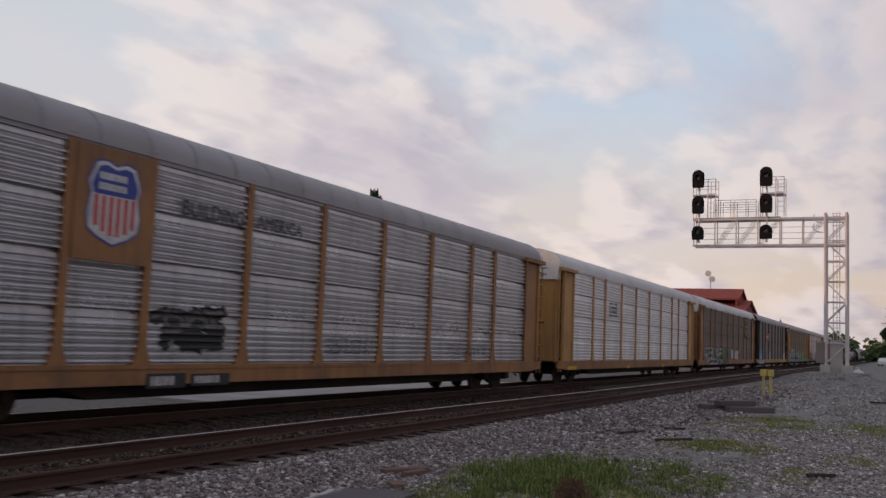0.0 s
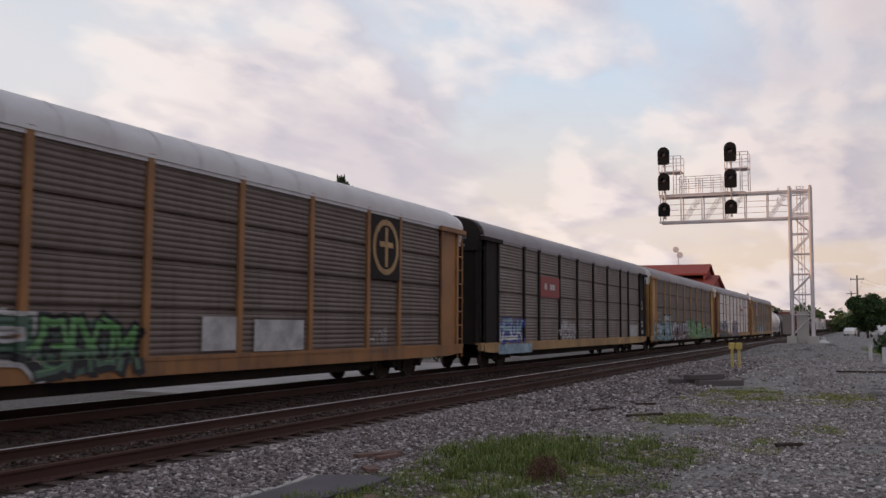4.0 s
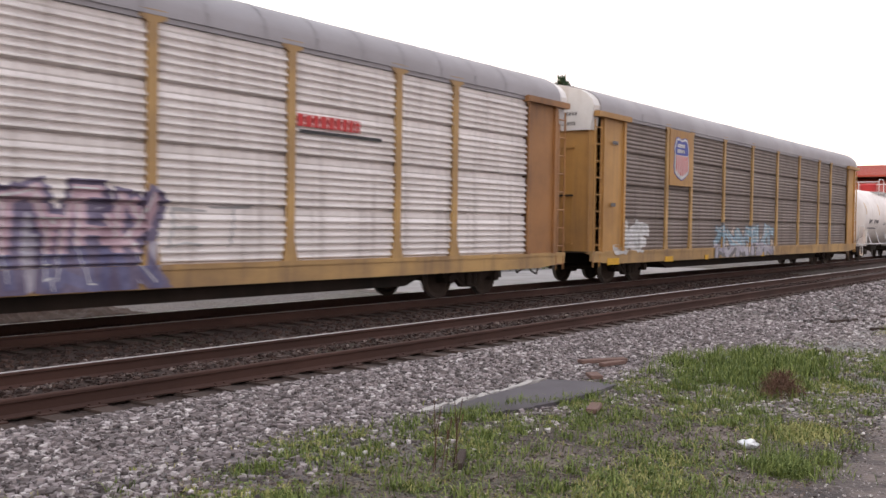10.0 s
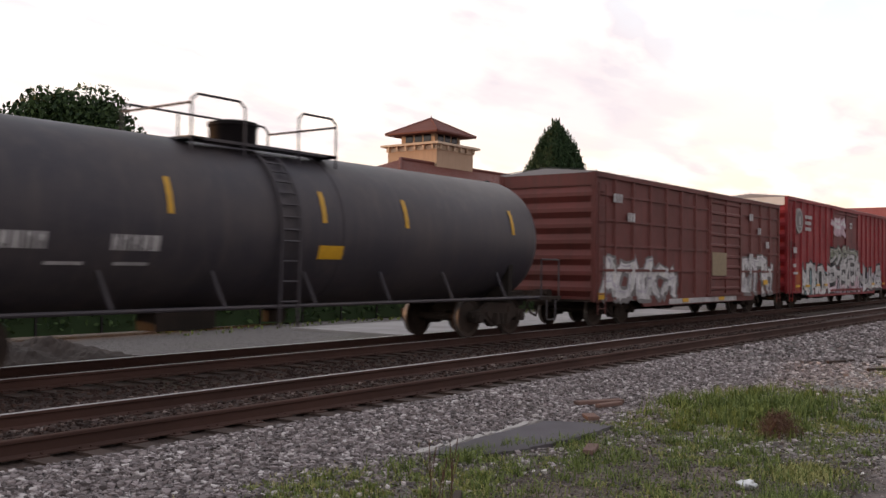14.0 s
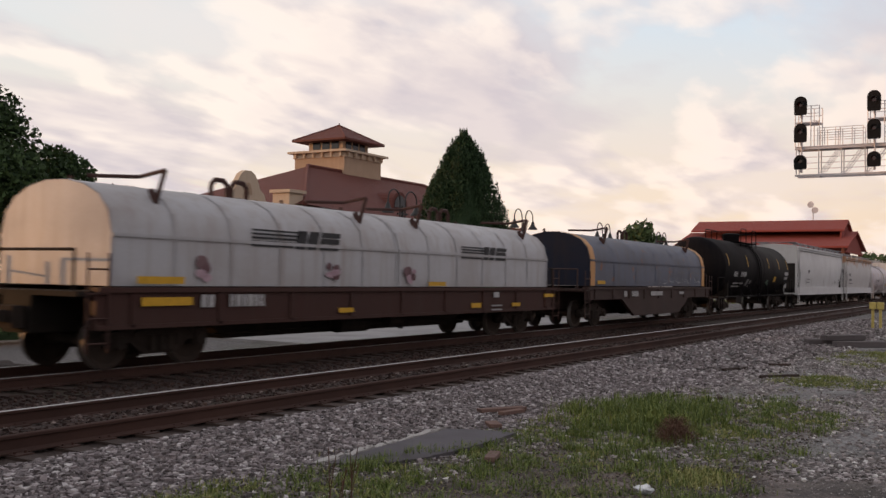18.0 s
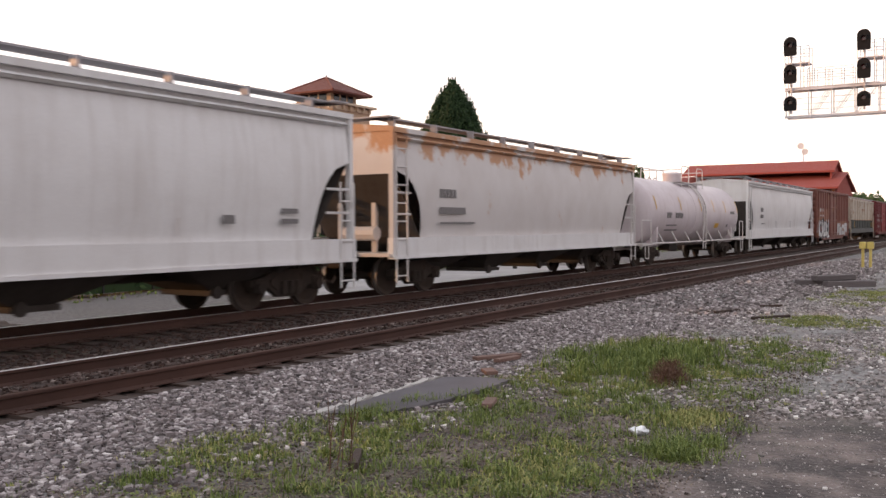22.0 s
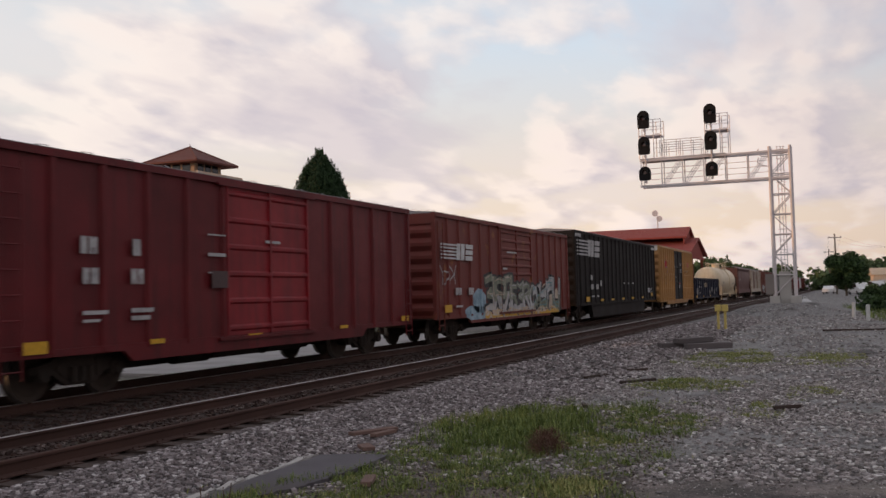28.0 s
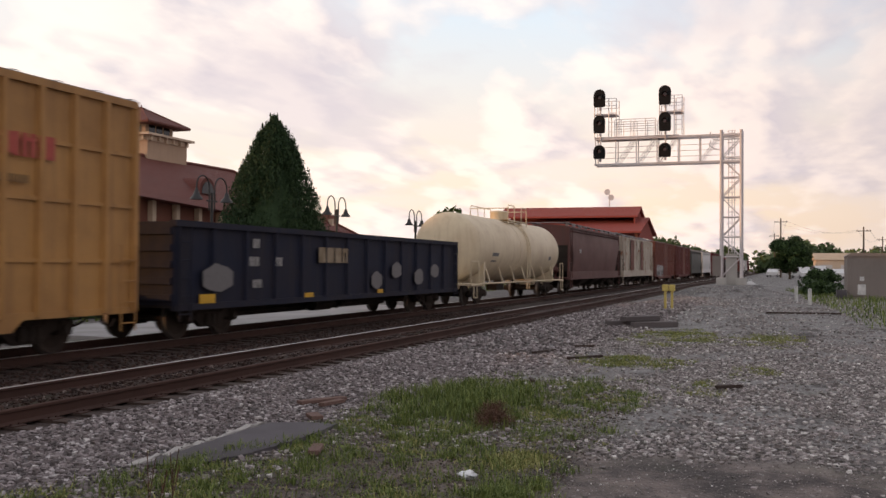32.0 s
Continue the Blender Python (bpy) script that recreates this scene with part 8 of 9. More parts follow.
for s in (-1, 1):
    bm = bmesh.new()
    prism(bm, [(-7.4, 0.98), (-6.9, 0.24), (6.9, 0.24), (7.4, 0.98)], "y", *sorted((s * 1.20, s * 1.42)))
    part("side_skirt", bm, M["box_black"], c)

# 25: tall yellow boxcar
c = boxcar(535.3, 8.15, 0.72, 4.80, "tall yellow boxcar with black double door and crossed emblem", M["box_yellow"], M["box_black"], (-1.8, 2.2), spacing=0.9, end_top=M["white_end"], rails=(1.7, 2.75, 3.75), door_ribs=4, proud=0.10)
bm = bmesh.new()
for p, q, mi, dy in (((-6.15, 2.9), (-4.85, 4.1), 0, 0.0), ((-6.15, 4.1), (-4.85, 2.9), 1, 0.002), ((-5.72, 3.3), (-5.28, 3.7), 0, 0.004)):
    bar(bm, p, q, 0.17, 0.17, dy, mi)
spray_coat(c, bm, -1.58)
part("cross_emblem", bm, [M["red"], flat("bright blue paint", (0.06, 0.09, 0.42), 0.5)], c, "crossed red and blue emblem")
marks(c, "lettering_bar", flat("faded ochre stencil", (0.22, 0.12, 0.04), 0.65), word(R(1), -7.4, 3.45, 0.12, 4) + word(R(8), -7.4, 3.25, 0.12, 4) + word(R(2), -4.3, 3.45, 0.12, 3) + word(R(3), -7.4, 2.42, 0.16, 3) + word(R(4), -6.0, 2.42, 0.16, 3) + word(R(5), -7.4, 1.98, 0.16, 3) + word(R(6), -6.0, 1.98, 0.16, 3) + word(R(7), 3.4, 2.98, 0.14, 16, 0.75), -1.57, "faded dark lettering bars")
marks(c, "red_mark", flat("faded red mark", (0.42, 0.07, 0.05), 0.6), word(R(9), 4.7, 3.42, 0.4, 3, 1.0), -1.57, "faded red railway mark")
marks(c, "door_mark", M["bone"], [(0.9, 1.7, 3.62, 3.66), (0.9, 1.7, 3.50, 3.54), (0.9, 1.7, 2.95, 2.99), (0.9, 1.7, 3.06, 3.10), (0.9, 1.7, 3.17, 3.21), (-1.5, -1.2, 2.5, 2.6), (0.2, 0.45, 1.7, 1.95)], -1.605)
marks(c, "red_tag", M["red"], [(0.2, 0.8, 2.05, 2.12)], -1.605)

# 26: blue-black gondola
c = gondola(553.8, 9.05, 0.75, 2.55, "blue-black ribbed gondola car with faded lettering", M["gond"])
marks(c, "lettering_bar", M["dulled"], word(R(1), -6.0, 2.05, 0.22, 2) + word(R(2), -6.2, 1.62, 0.22, 3) + word(R(3), -4.9, 1.62, 0.22, 2) + word(R(4), -6.0, 1.1, 0.2, 3), -1.545)
sprayed(c, "faded_patch", M["smoke"], [(0.9, 1.7, 0.9, 1.5), (2.5, 3.3, 1.2, 1.8), (4.5, 5.3, 0.95, 1.6), (6.1, 6.9, 1.2, 1.75), (-8.1, -6.9, 1.0, 1.7)], "faded pale scuffs")
marks(c, "yellow_letters", M["ochre"], word(R(5), -2.6, 1.72, 0.42, 4, 1.0), -1.548, "faded yellow letters")
marks(c, "reflector", M["reflect"], [(-8.2, -7.6, 0.80, 1.0), (-3.4, -2.9, 0.80, 0.92), (1.4, 1.8, 0.80, 0.92)], -1.55)

# 27: cream tank car
c = tank_car(573.4, 8.6, 1.50, 2.46, "cream tank car with a band round its middle", M["tank_cream"], M["tank_cream"], 0.4, M["under"], M["tank_cream"], (), jacket=True)
on_tank(c, "stencil", M["smoke"], [(-5.6, -4.6, 2.1, 2.25), (-5.6, -4.8, 1.85, 1.92), (5.0, 5.5, 2.0, 2.2)], 1.50, 2.46)

# 28 and on: the far end of what shows
c = hopper(592.6, 9.1, "dark red-brown covered hopper car", M["hop_brown"], 3.98, ribbed=0)
marks(c, "stencil", M["bone"], word(R(3), -6.2, 2.5, 0.25, 3), -1.535)
c = hopper(612.2, 9.3, "brown and cream streaked ribbed hopper car", M["hop_cream"], 3.98, ribbed=12, round_side=False, lower_mat=M["hop_brown"])
marks(c, "faded_patch", M["box_rust"], [(-5.0, -3.2, 1.4, 3.9), (1.0, 2.2, 1.4, 3.9)], -1.56)
c = boxcar(631.8, 8.8, 0.75, 4.25, "rusty brown boxcar with pale tags", M["box_rust"], M["box_rust"], (-1.2, 2.0))
graffiti(c, -7.0, -2.0, 0.8, 1.8, [M["bone"], M["bone"], M["bone"], M["smoke"]], 311, -1.585, letters=5, cloud=False)
c = boxcar(651.2, 8.8, 0.75, 4.25, "brown boxcar with a pale patch", M["box_brown"], M["box_rust"], (-1.2, 2.0))
c = hopper(670.6, 9.0, "dark green-grey covered hopper car", M["hop_green"], 3.9)
c = hopper(690.0, 8.9, "clean white covered hopper car", M["hop_white"], 4.0)
FAR = [("box", "box_crimson", "deep red boxcar far down the line"), ("box", "box_brown", "brown boxcar far down the line"), ("tank", "tank_black", "black tank car far down the line"), ("box", "box_red", "red boxcar far down the line"), ("hop", "hop_grey", "grey hopper car far down the line"), ("box", "box_oxide", "oxide red boxcar far down the line"), ("box", "box_rust", "rusty boxcar far down the line"), ("tank", "tank_white", "white tank car far down the line"), ("hop", "hop_white", "white hopper car far down the line"), ("box", "box_crimson", "deep red boxcar far down the line")]
for i, (kind, mat, lab) in enumerate(FAR):
    u = 709.4 + 19.4 * i
    if kind == "box":
        boxcar(u, 8.8, 0.75, 4.3, lab, M[mat], M[mat], (-1.2, 2.0), spacing=1.6)
    elif kind == "tank":
        tank_car(u, 8.6, 1.5, 2.35, lab, M[mat])
    else:
        hopper(u, 8.9, lab, M[mat])

# ---- the cantilever signal ----
def signal_bridge():
    X = 60.0
    g = thing("signal_bridge", "galvanised cantilever signal bridge with six black heads", "railway signal")
    zb = ground_z(X, 3.0) - 0.02
    bm = bmesh.new()
    for x in (X - 0.45, X + 0.45):
        for y in (2.55, 3.70):
            cyl(bm, (x, y, zb + 0.15), (x, y, 9.95), 0.095, 10)
    islands("leg_post", bm, M["galvsteel"], g, smooth=True)
    bm = bmesh.new()
    zs = [zb + 0.5 + i * (9.5 - zb - 0.5) / 7 for i in range(8)]
    for i, (a, b) in enumerate(zip(zs, zs[1:])):
        for x in (X - 0.45, X + 0.45):
            y0, y1 = (2.55, 3.70) if i % 2 else (3.70, 2.55)
            tube(bm, [(x, y0, a), (x, y1, b)], 0.032, 6)
            tube(bm, [(x, 2.55, b), (x, 3.70, b)], 0.035, 6)
        for y in (2.55, 3.70):
            tube(bm, [(X - 0.45, y, b), (X + 0.45, y, b)], 0.035, 6)
    islands("leg_brace", bm, M["galvsteel"], g)
    bm = bmesh.new()
    ladder(bm, X, X + 0.001, 3.1, zb + 0.2, 10.0, 0.3)
    for y in (2.95, 3.30):
        tube(bm, [(X, y, zb + 0.2), (X, y, 10.0)], 0.025, 5)
    z = zb + 0.5
    while z < 9.9:
        tube(bm, [(X, 2.95, z), (X, 3.30, z)], 0.015, 5)
        z += 0.3
    for k in range(10):
        z = zb + 3.0 + k * 0.7
        tube(bm, [(X, 2.85, z), (X - 0.32, 2.95, z), (X - 0.32, 3.30, z), (X, 3.40, z)], 0.012, 5)
    part("ladder", bm, M["galvsteel"], g)
    bm = bmesh.new()
    for y in (2.55, 3.70):
        box(bm, X - 0.75, X + 0.75, y - 0.28, y + 0.28, zb - 0.1, zb + 0.45)
    box(bm, X - 0.30, X + 0.30, 2.80, 3.45, zb - 0.1, zb + 1.9)
    islands("footing", bm, M["paleconcrete"], g, "pale concrete footing")
    bm = bmesh.new()
    box(bm, X - 0.62, X - 0.30, 3.72, 4.20, zb + 0.55, zb + 1.75)
    tube(bm, [(X - 0.45, 3.95, zb), (X - 0.45, 3.95, zb + 0.55)], 0.05, 6)
    part("junction_box", bm, M["bungalow"], g, "grey junction box on the leg")
    # arm
    bm = bmesh.new()
    for x in (X - 0.45, X + 0.45):
        for z in (8.06, 9.66):
            box(bm, x - 0.07, x + 0.07, 2.5, 11.36, z - 0.06, z + 0.06)
    islands("arm_chord", bm, M["galvsteel"], g)
    bm = bmesh.new()
    ys = [3.70 + i * (11.30 - 3.70) / 6 for i in range(7)]
    for x in (X - 0.45, X + 0.45):
        for i, (a, b) in enumerate(zip(ys, ys[1:])):
            if i % 2 == 0 or i == 3:
                for d in (-0.06, 0.06):
                    tube(bm, [(x, a + 0.15 + d, 9.62), (x, b - 0.05 + d, 8.10)], 0.018, 5)
            tube(bm, [(x, b, 8.10), (x, b, 9.62)], 0.034, 6)
    for y in ys:
        for z in (8.06, 9.66):
            tube(bm, [(X - 0.45, y, z), (X + 0.45, y, z)], 0.03, 6)
    for z in (8.55, 8.9, 9.25):
        tube(bm, [(X + 0.45, 3.7, z), (X + 0.45, 11.3, z)], 0.018, 5)
    islands("arm_brace", bm, M["galvsteel"], g)
    bm = bmesh.new()
    for d in (0.0, 0.55):
        tube(bm, [(X - 0.5, 3.72, 8.75 + d), (X - 0.5, 4.15, 8.85 + d), (X - 0.5, 4.4, 9.05 + d), (X - 0.5, 4.3, 9.3 + d)], 0.03, 6)
    part("conduit", bm, M["galvsteel"], g)
    bm = bmesh.new()
    box(bm, X - 0.5, X + 0.5, 6.2, 11.36, 9.74, 9.79)
    for yc in (10.62, 6.62):
        box(bm, X - 0.5, X + 0.55, yc - 0.62, yc + 0.74, 11.18, 11.25)
    part("walkway", bm, M["galvsteel"], g)
    bm = bmesh.new()
    for x in (X - 0.5, X + 0.5):
        for z in (10.25, 10.55, 10.85):
            tube(bm, [(x, 7.6, z), (x, 10.1, z)], 0.02, 5)
        for y in (7.6, 8.2, 8.85, 9.1, 9.7, 10.1):
            tube(bm, [(x, y, 9.75), (x, y, 10.85)], 0.022, 5)
    for yc in (10.62, 6.62):
        for x in (X - 0.5, X + 0.55):
            for z in (11.75, 12.2):
                tube(bm, [(x, yc - 0.62, z), (x, yc + 0.74, z)], 0.02, 5)
            for y in (yc - 0.62, yc - 0.15, yc + 0.74):
                tube(bm, [(x, y, 9.75), (x, y, 12.2)], 0.028, 5)
        for z in (10.1, 10.4, 10.7, 11.0, 11.3):
            tube(bm, [(X - 0.5, yc - 0.62, z), (X - 0.5, yc - 0.15, z)], 0.015, 5)
        tube(bm, [(X - 0.55, yc + 0.36, 9.0), (X - 0.55, yc + 0.36, 12.3)], 0.05, 8)
    islands("railing_bar", bm, M["galvsteel"], g)
    for yc, zz in ((10.98, ((8.37, 9.24), (9.98, 11.10), (11.60, 12.72))), (6.98, ((8.37, 9.25), (9.96, 11.12), (11.56, 12.76)))):
        for z0, z1 in zz:
            hw, tall = 0.37, (z1 - z0) / 2
            z = (z0 + z1) / 2 - 0.05
            bm = bmesh.new()
            out = [(yc - hw * 0.85, z0), (yc + hw * 0.85, z0), (yc + hw * 0.98, z0 + 0.10)]
            out += [(yc + hw * math.cos(math.pi * i / 12), z1 - hw + hw * math.sin(math.pi * i / 12)) for i in range(13)] + [(yc - hw * 0.98, z0 + 0.10)]
            prism(bm, out, "x", X - 0.98, X - 0.94)
            head = part("signal_head", bm, M["blackpaint"], g, "black oval signal background with hooded lamp")
            bm = bmesh.new()
            cyl(bm, (X - 1.0, yc, z + 0.12), (X - 0.985, yc, z + 0.12), 0.13, 16)
            part("lens", bm, M["lens"], head)
            bm = bmesh.new()
            box(bm, X - 0.93, X - 0.62, yc - 0.20, yc + 0.20, z - 0.30, z + 0.34)
            for i in range(9):
                a = math.pi * (i / 8) 
                tube(bm, [(X - 1.0, yc + 0.17 * math.cos(a), z + 0.12 + 0.17 * math.sin(a)), (X - 1.32, yc + 0.16 * math.cos(a), z + 0.10 + 0.16 * math.sin(a))], 0.034, 4)
            part("lamp_case", bm, M["blackpaint"], head)
            bm = bmesh.new()
            box(bm, X - 0.75, X - 0.45, yc - 0.05, yc + 0.05, z0 - 0.14, z0 + 0.06)
            tube(bm, [(X - 0.78, yc, z0 - 0.15), (X - 0.78, yc, z - 0.3)], 0.05, 6)
            part("bracket", bm, M["galvsteel"], head)


signal_bridge()


# ---- small lineside things ----
def marker():
    c = thing("cable_marker", "yellow cable marker on two posts", "marker", pose(38.6, 4.45, ground_z(38.6, 4.45)))
    for y in (-0.13, 0.13):
        bm = bmesh.new()
        box(bm, -0.06, 0.06, y - 0.045, y + 0.045, -0.05, 0.74)
        p = part("post", bm, M["yellowpost"], c)
        bm = bmesh.new()
        box(bm, -0.12, 0.12, y - 0.115, y + 0.115, 0.72, 0.98)
        bmesh.ops.bevel(bm, geom=list(bm.edges), offset=0.02, segments=1, affect="EDGES")
        part("cap", bm, M["yellowpost"], p)


marker()
for x, y, h in ((50.5, -0.42, 0.72), (45.6, -0.93, 0.70)):
    bm = bmesh.new()
    cyl(bm, (0, 0, -0.1), (0, 0, h), 0.085, 12)
    cyl(bm, (0, 0, h), (0, 0, h + 0.02), 0.07, 12)
    o = part("bollard", bm, M["white"], None, "white pipe bollard standing in the gravel", smooth=True)
    o.matrix_world = pose(x, y, ground_z(x, y))
    tagged(o, category="bollard")


def dome():
    c = thing("white_dome", "small white vent dome on the gravel", "vent", pose(74, 2.5, ground_z(74, 2.5)))
    bm = bmesh.new()
    revolve(bm, [(-0.1, 0.48), (0.0, 0.50), (0.25, 0.50), (0.48, 0.38), (0.60, 0.16), (0.62, 0.14), (0.78, 0.14), (0.80, 0.02)], "z", 18)
    part("shell", bm, M["white"], c, smooth=True)


dome()


def bungalow():
    c = thing("equipment_box", "grey-brown trackside equipment box with white labels", "equipment box", pose(57.0, -4.25, ground_z(57, -4.25)))
    bm = bmesh.new()
    box(bm, -1.3, 1.3, -1.2, 1.2, 0.0, 2.30)
    part("body", bm, M["bungalow"], c)
    bm = bmesh.new()
    prism(bm, [(-1.28, 2.30), (1.28, 2.30), (1.0, 2.50), (-1.0, 2.46)], "x", -1.36, 1.36)
    part("roof", bm, M["bungalow"], c)
    bm = bmesh.new()
    box(bm, -1.33, -1.30, -0.15, 1.05, 0.15, 2.15)
    d = part("door", bm, M["bungalow"], c)
    bm = bmesh.new()
    box(bm, -1.345, -1.33, 0.28, 0.68, 0.25, 0.80)
    box(bm, -1.345, -1.33, 0.36, 0.58, 1.0, 1.22)
    part("label", bm, M["white"], d, "white paper notices")
    bm = bmesh.new()
    box(bm, -1.9, -1.2, 1.25, 1.75, -0.1, 0.5)
    part("side_box", bm, M["concrete"], c)


bungalow()


# ---- the platform across the tracks ----
bm = bmesh.new()
box(bm, 21.5, 44.7, 16.9, 22.0, -0.7, -0.345)
for i in range(8):
    box(bm, 21.52 + i * 2.9, 24.36 + i * 2.9, 16.9, 17.5, -0.345, -0.339)
tagged(part("platform", bm, M["asphalt"], None, "dull grey paved platform beyond the tracks"), category="platform", kind="structure")


def fence():
    c = thing("fence", "low black iron fence at the edge of the lawn", "fence")
    for z in (0.32, 0.78):
        bm = bmesh.new()
        box(bm, 6, 90, 23.98, 24.02, z, z + 0.04)
        part("rail", bm, M["iron"], c)

    def mk():
        bm = bmesh.new()
        box(bm, -0.035, 0.035, -0.035, 0.035, -0.35, 0.95)
        return part("post", bm, M["iron"])
    for i in range(43):
        put("fencepost", "post", c, mk, pose(6 + i * 2, 24, 0))


fence()


def lamp_proto():
    c = thing("platform_lamp", "black twin gooseneck platform lamp with bell shades", "street lamp", group="platform lamps")
    bm = bmesh.new()
    cyl(bm, (0, 0, 0), (0, 0, 0.5), 0.11, 10, 0.07)
    cyl(bm, (0, 0, 0.5), (0, 0, 4.63), 0.055, 10)
    box(bm, -0.32, 0.32, -0.03, 0.03, 4.30, 4.36)
    part("pole", bm, M["iron"], c)
    for s in (-1, 1):
        bm = bmesh.new()
        pts = [(s * 0.18, 0, 3.98), (s * 0.18, 0, 4.83)] + [(s * (0.58 - 0.40 * math.cos(a)), 0, 4.83 + 0.40 * math.sin(a)) for a in [math.pi * i / 8 for i in range(1, 9)]] + [(s * 0.98, 0, 4.73)]
        tube(bm, pts, 0.028, 6)
        arm = part("arm", bm, M["iron"], c)
        bm = bmesh.new()
        revolve(bm, [(4.33, 0.24), (4.38, 0.22), (4.50, 0.12), (4.66, 0.07), (4.74, 0.03)], "z", 14)
        shift(bm, s * 0.98)
        part("shade", bm, M["iron"], arm, smooth=True)
    return c


lamp = lamp_proto()
lamp.matrix_world = pose(30.2, 20.0, -0.345)
for x in (40.6, 50.8, 61.0, 71.2):
    copy_thing(lamp, pose(x, 20.0, -0.345 if x < 44 else -0.40))


# ---- the depot ----
def depot():
    d = thing("depot", "tan stucco station depot with terracotta roofs and tower", "building")
    bm = bmesh.new()
    box(bm, 49, 82, 40.5, 53, -0.5, 6.4)
    part("wall", bm, M["brick"], d)
    bm = bmesh.new()
    v = [bm.verts.new(p) for p in ((47.8, 39.2, 6.2), (84.5, 39.2, 4.6), (84.5, 54, 4.6), (47.8, 54, 6.2), (56.8, 46.4, 9.9), (73.5, 46.4, 9.9))]
    for f in ((0, 1, 5, 4), (1, 2, 5), (2, 3, 4, 5), (3, 0, 4)):
        bm.faces.new([v[i] for i in f])
    bm.faces.new([v[i] for i in (3, 2, 1, 0)])
    part("roof", bm, M["terracotta"], d)
    bm = bmesh.new()
    tube(bm, [(47.8, 39.2, 6.2), (56.8, 46.4, 9.95), (73.5, 46.4, 9.95), (84.5, 39.2, 4.6)], 0.16, 6)
    part("roof_ridge", bm, M["terracotta"], d)
    bm = bmesh.new()
    for i in range(12):
        x = 51 + i * 2.7
        box(bm, x, x + 0.4, 40.1, 40.5, -0.5, 6.0)
    islands("pillar", bm, M["cream"], d)
    for i in range(11):
        x = 51.9 + i * 2.7
        w = bx("window", M["cream"], d, x, x + 1.3, 40.40, 40.50, 1.0, 3.6)
        bx("pane", M["glass"], w, x + 0.12, x + 1.18, 40.36, 40.41, 1.12, 3.48)
    bm = bmesh.new()
    pts = [(61.5 + 1.1 * math.cos(a), 6.9 + 1.3 * math.sin(a)) for a in [math.pi * i / 10 for i in range(11)]]
    prism(bm, pts, "y", 41.0, 44.0)
    dm = part("dormer", bm, M["terracotta"], d, "arched roof dormer with dark opening")
    bm = bmesh.new()
    prism(bm, [(61.5 + 0.8 * math.cos(a), 6.95 + 0.95 * math.sin(a)) for a in [math.pi * i / 10 for i in range(11)]], "y", 40.95, 41.0)
    part("opening", bm, M["glass"], dm)
    # the curved gable and the pier beside it
    bm = bmesh.new()
    half_ = [(1.95, 4.5), (1.95, 5.9), (1.6, 6.2), (1.45, 6.6), (1.05, 6.85), (0.95, 7.2), (0.62, 7.7), (0.25, 7.92)]
    prism(bm, [(43.6 + x, z) for x, z in half_] + [(43.6 - x, z) for x, z in reversed(half_)], "y", 40.2, 40.6)
    gb = part("gable", bm, M["cream"], d, "curved mission-style gable")
    bm = bmesh.new()
    prism(bm, [(43.6 + 0.32 * math.cos(a), 6.45 + 0.75 * math.sin(a)) for a in [math.pi * i / 8 for i in range(9)]], "y", 40.17, 40.2)
    for x in (42.75, 44.2):
        box(bm, x, x + 0.25, 40.17, 40.2, 5.8, 6.2)
    part("niche", bm, M["stucco"], gb)
    bx("wing", M["cream"], d, 41.8, 49.0, 40.6, 52, -0.5, 5.2)
    bm = bmesh.new()
    v = [bm.verts.new(p) for p in ((41.2, 40.6, 5.2), (49.5, 40.6, 5.2), (49.5, 52.5, 5.2), (41.2, 52.5, 5.2), (45.2, 46, 6.7), (49.5, 46, 6.7))]
    for f in ((0, 1, 5, 4), (1, 2, 5), (2, 3, 4, 5), (3, 0, 4)):
        bm.faces.new([v[i] for i in f])
    part("wing_roof", bm, M["terracotta"], d)
    bm = bmesh.new()
    box(bm, 47.2, 48.6, 40.0, 41.4, -0.5, 6.9)
    box(bm, 47.05, 48.75, 39.85, 41.55, 6.9, 7.1)
    part("pier", bm, M["cream"], d)
    # tower
    cx, cy = 63.5, 48.6
    bm = bmesh.new()
    box(bm, cx - 2.55, cx + 2.55, cy - 2.55, cy + 2.55, 5.0, 11.6)
    part("tower_wall", bm, M["stucco"], d)
    bm = bmesh.new()
    box(bm, cx - 2.62, cx + 2.62, cy - 2.62, cy + 2.62, 11.15, 11.5)
    box(bm, cx - 3.0, cx + 3.0, cy - 3.0, cy + 3.0, 11.55, 11.72)
    for s in (-1, 1):
        for k in range(6):
            p = -2.3 + k * 0.92
            box(bm, cx + p - 0.09, cx + p + 0.09, *sorted((cy + s * 2.55, cy + s * 2.85)), 11.2, 11.55)
            box(bm, *sorted((cx + s * 2.55, cx + s * 2.85)), cy + p - 0.09, cy + p + 0.09, 11.2, 11.55)
    part("cornice", bm, M["cream"], d)
    bm = bmesh.new()
    box(bm, cx - 1.75, cx + 1.75, cy - 1.75, cy + 1.75, 11.7, 12.75)
    ln = part("lantern", bm, M["stucco"], d)
    for k in range(3):
        p = -1.35 + k * 0.95
        bx("opening", M["glass"], ln, cx - 1.78, cx - 1.75, cy + p, cy + p + 0.75, 11.95, 12.6)
        bx("opening", M["glass"], ln, cx + p, cx + p + 0.75, cy - 1.78, cy - 1.75, 11.95, 12.6)
    bm = bmesh.new()
    e = 2.75
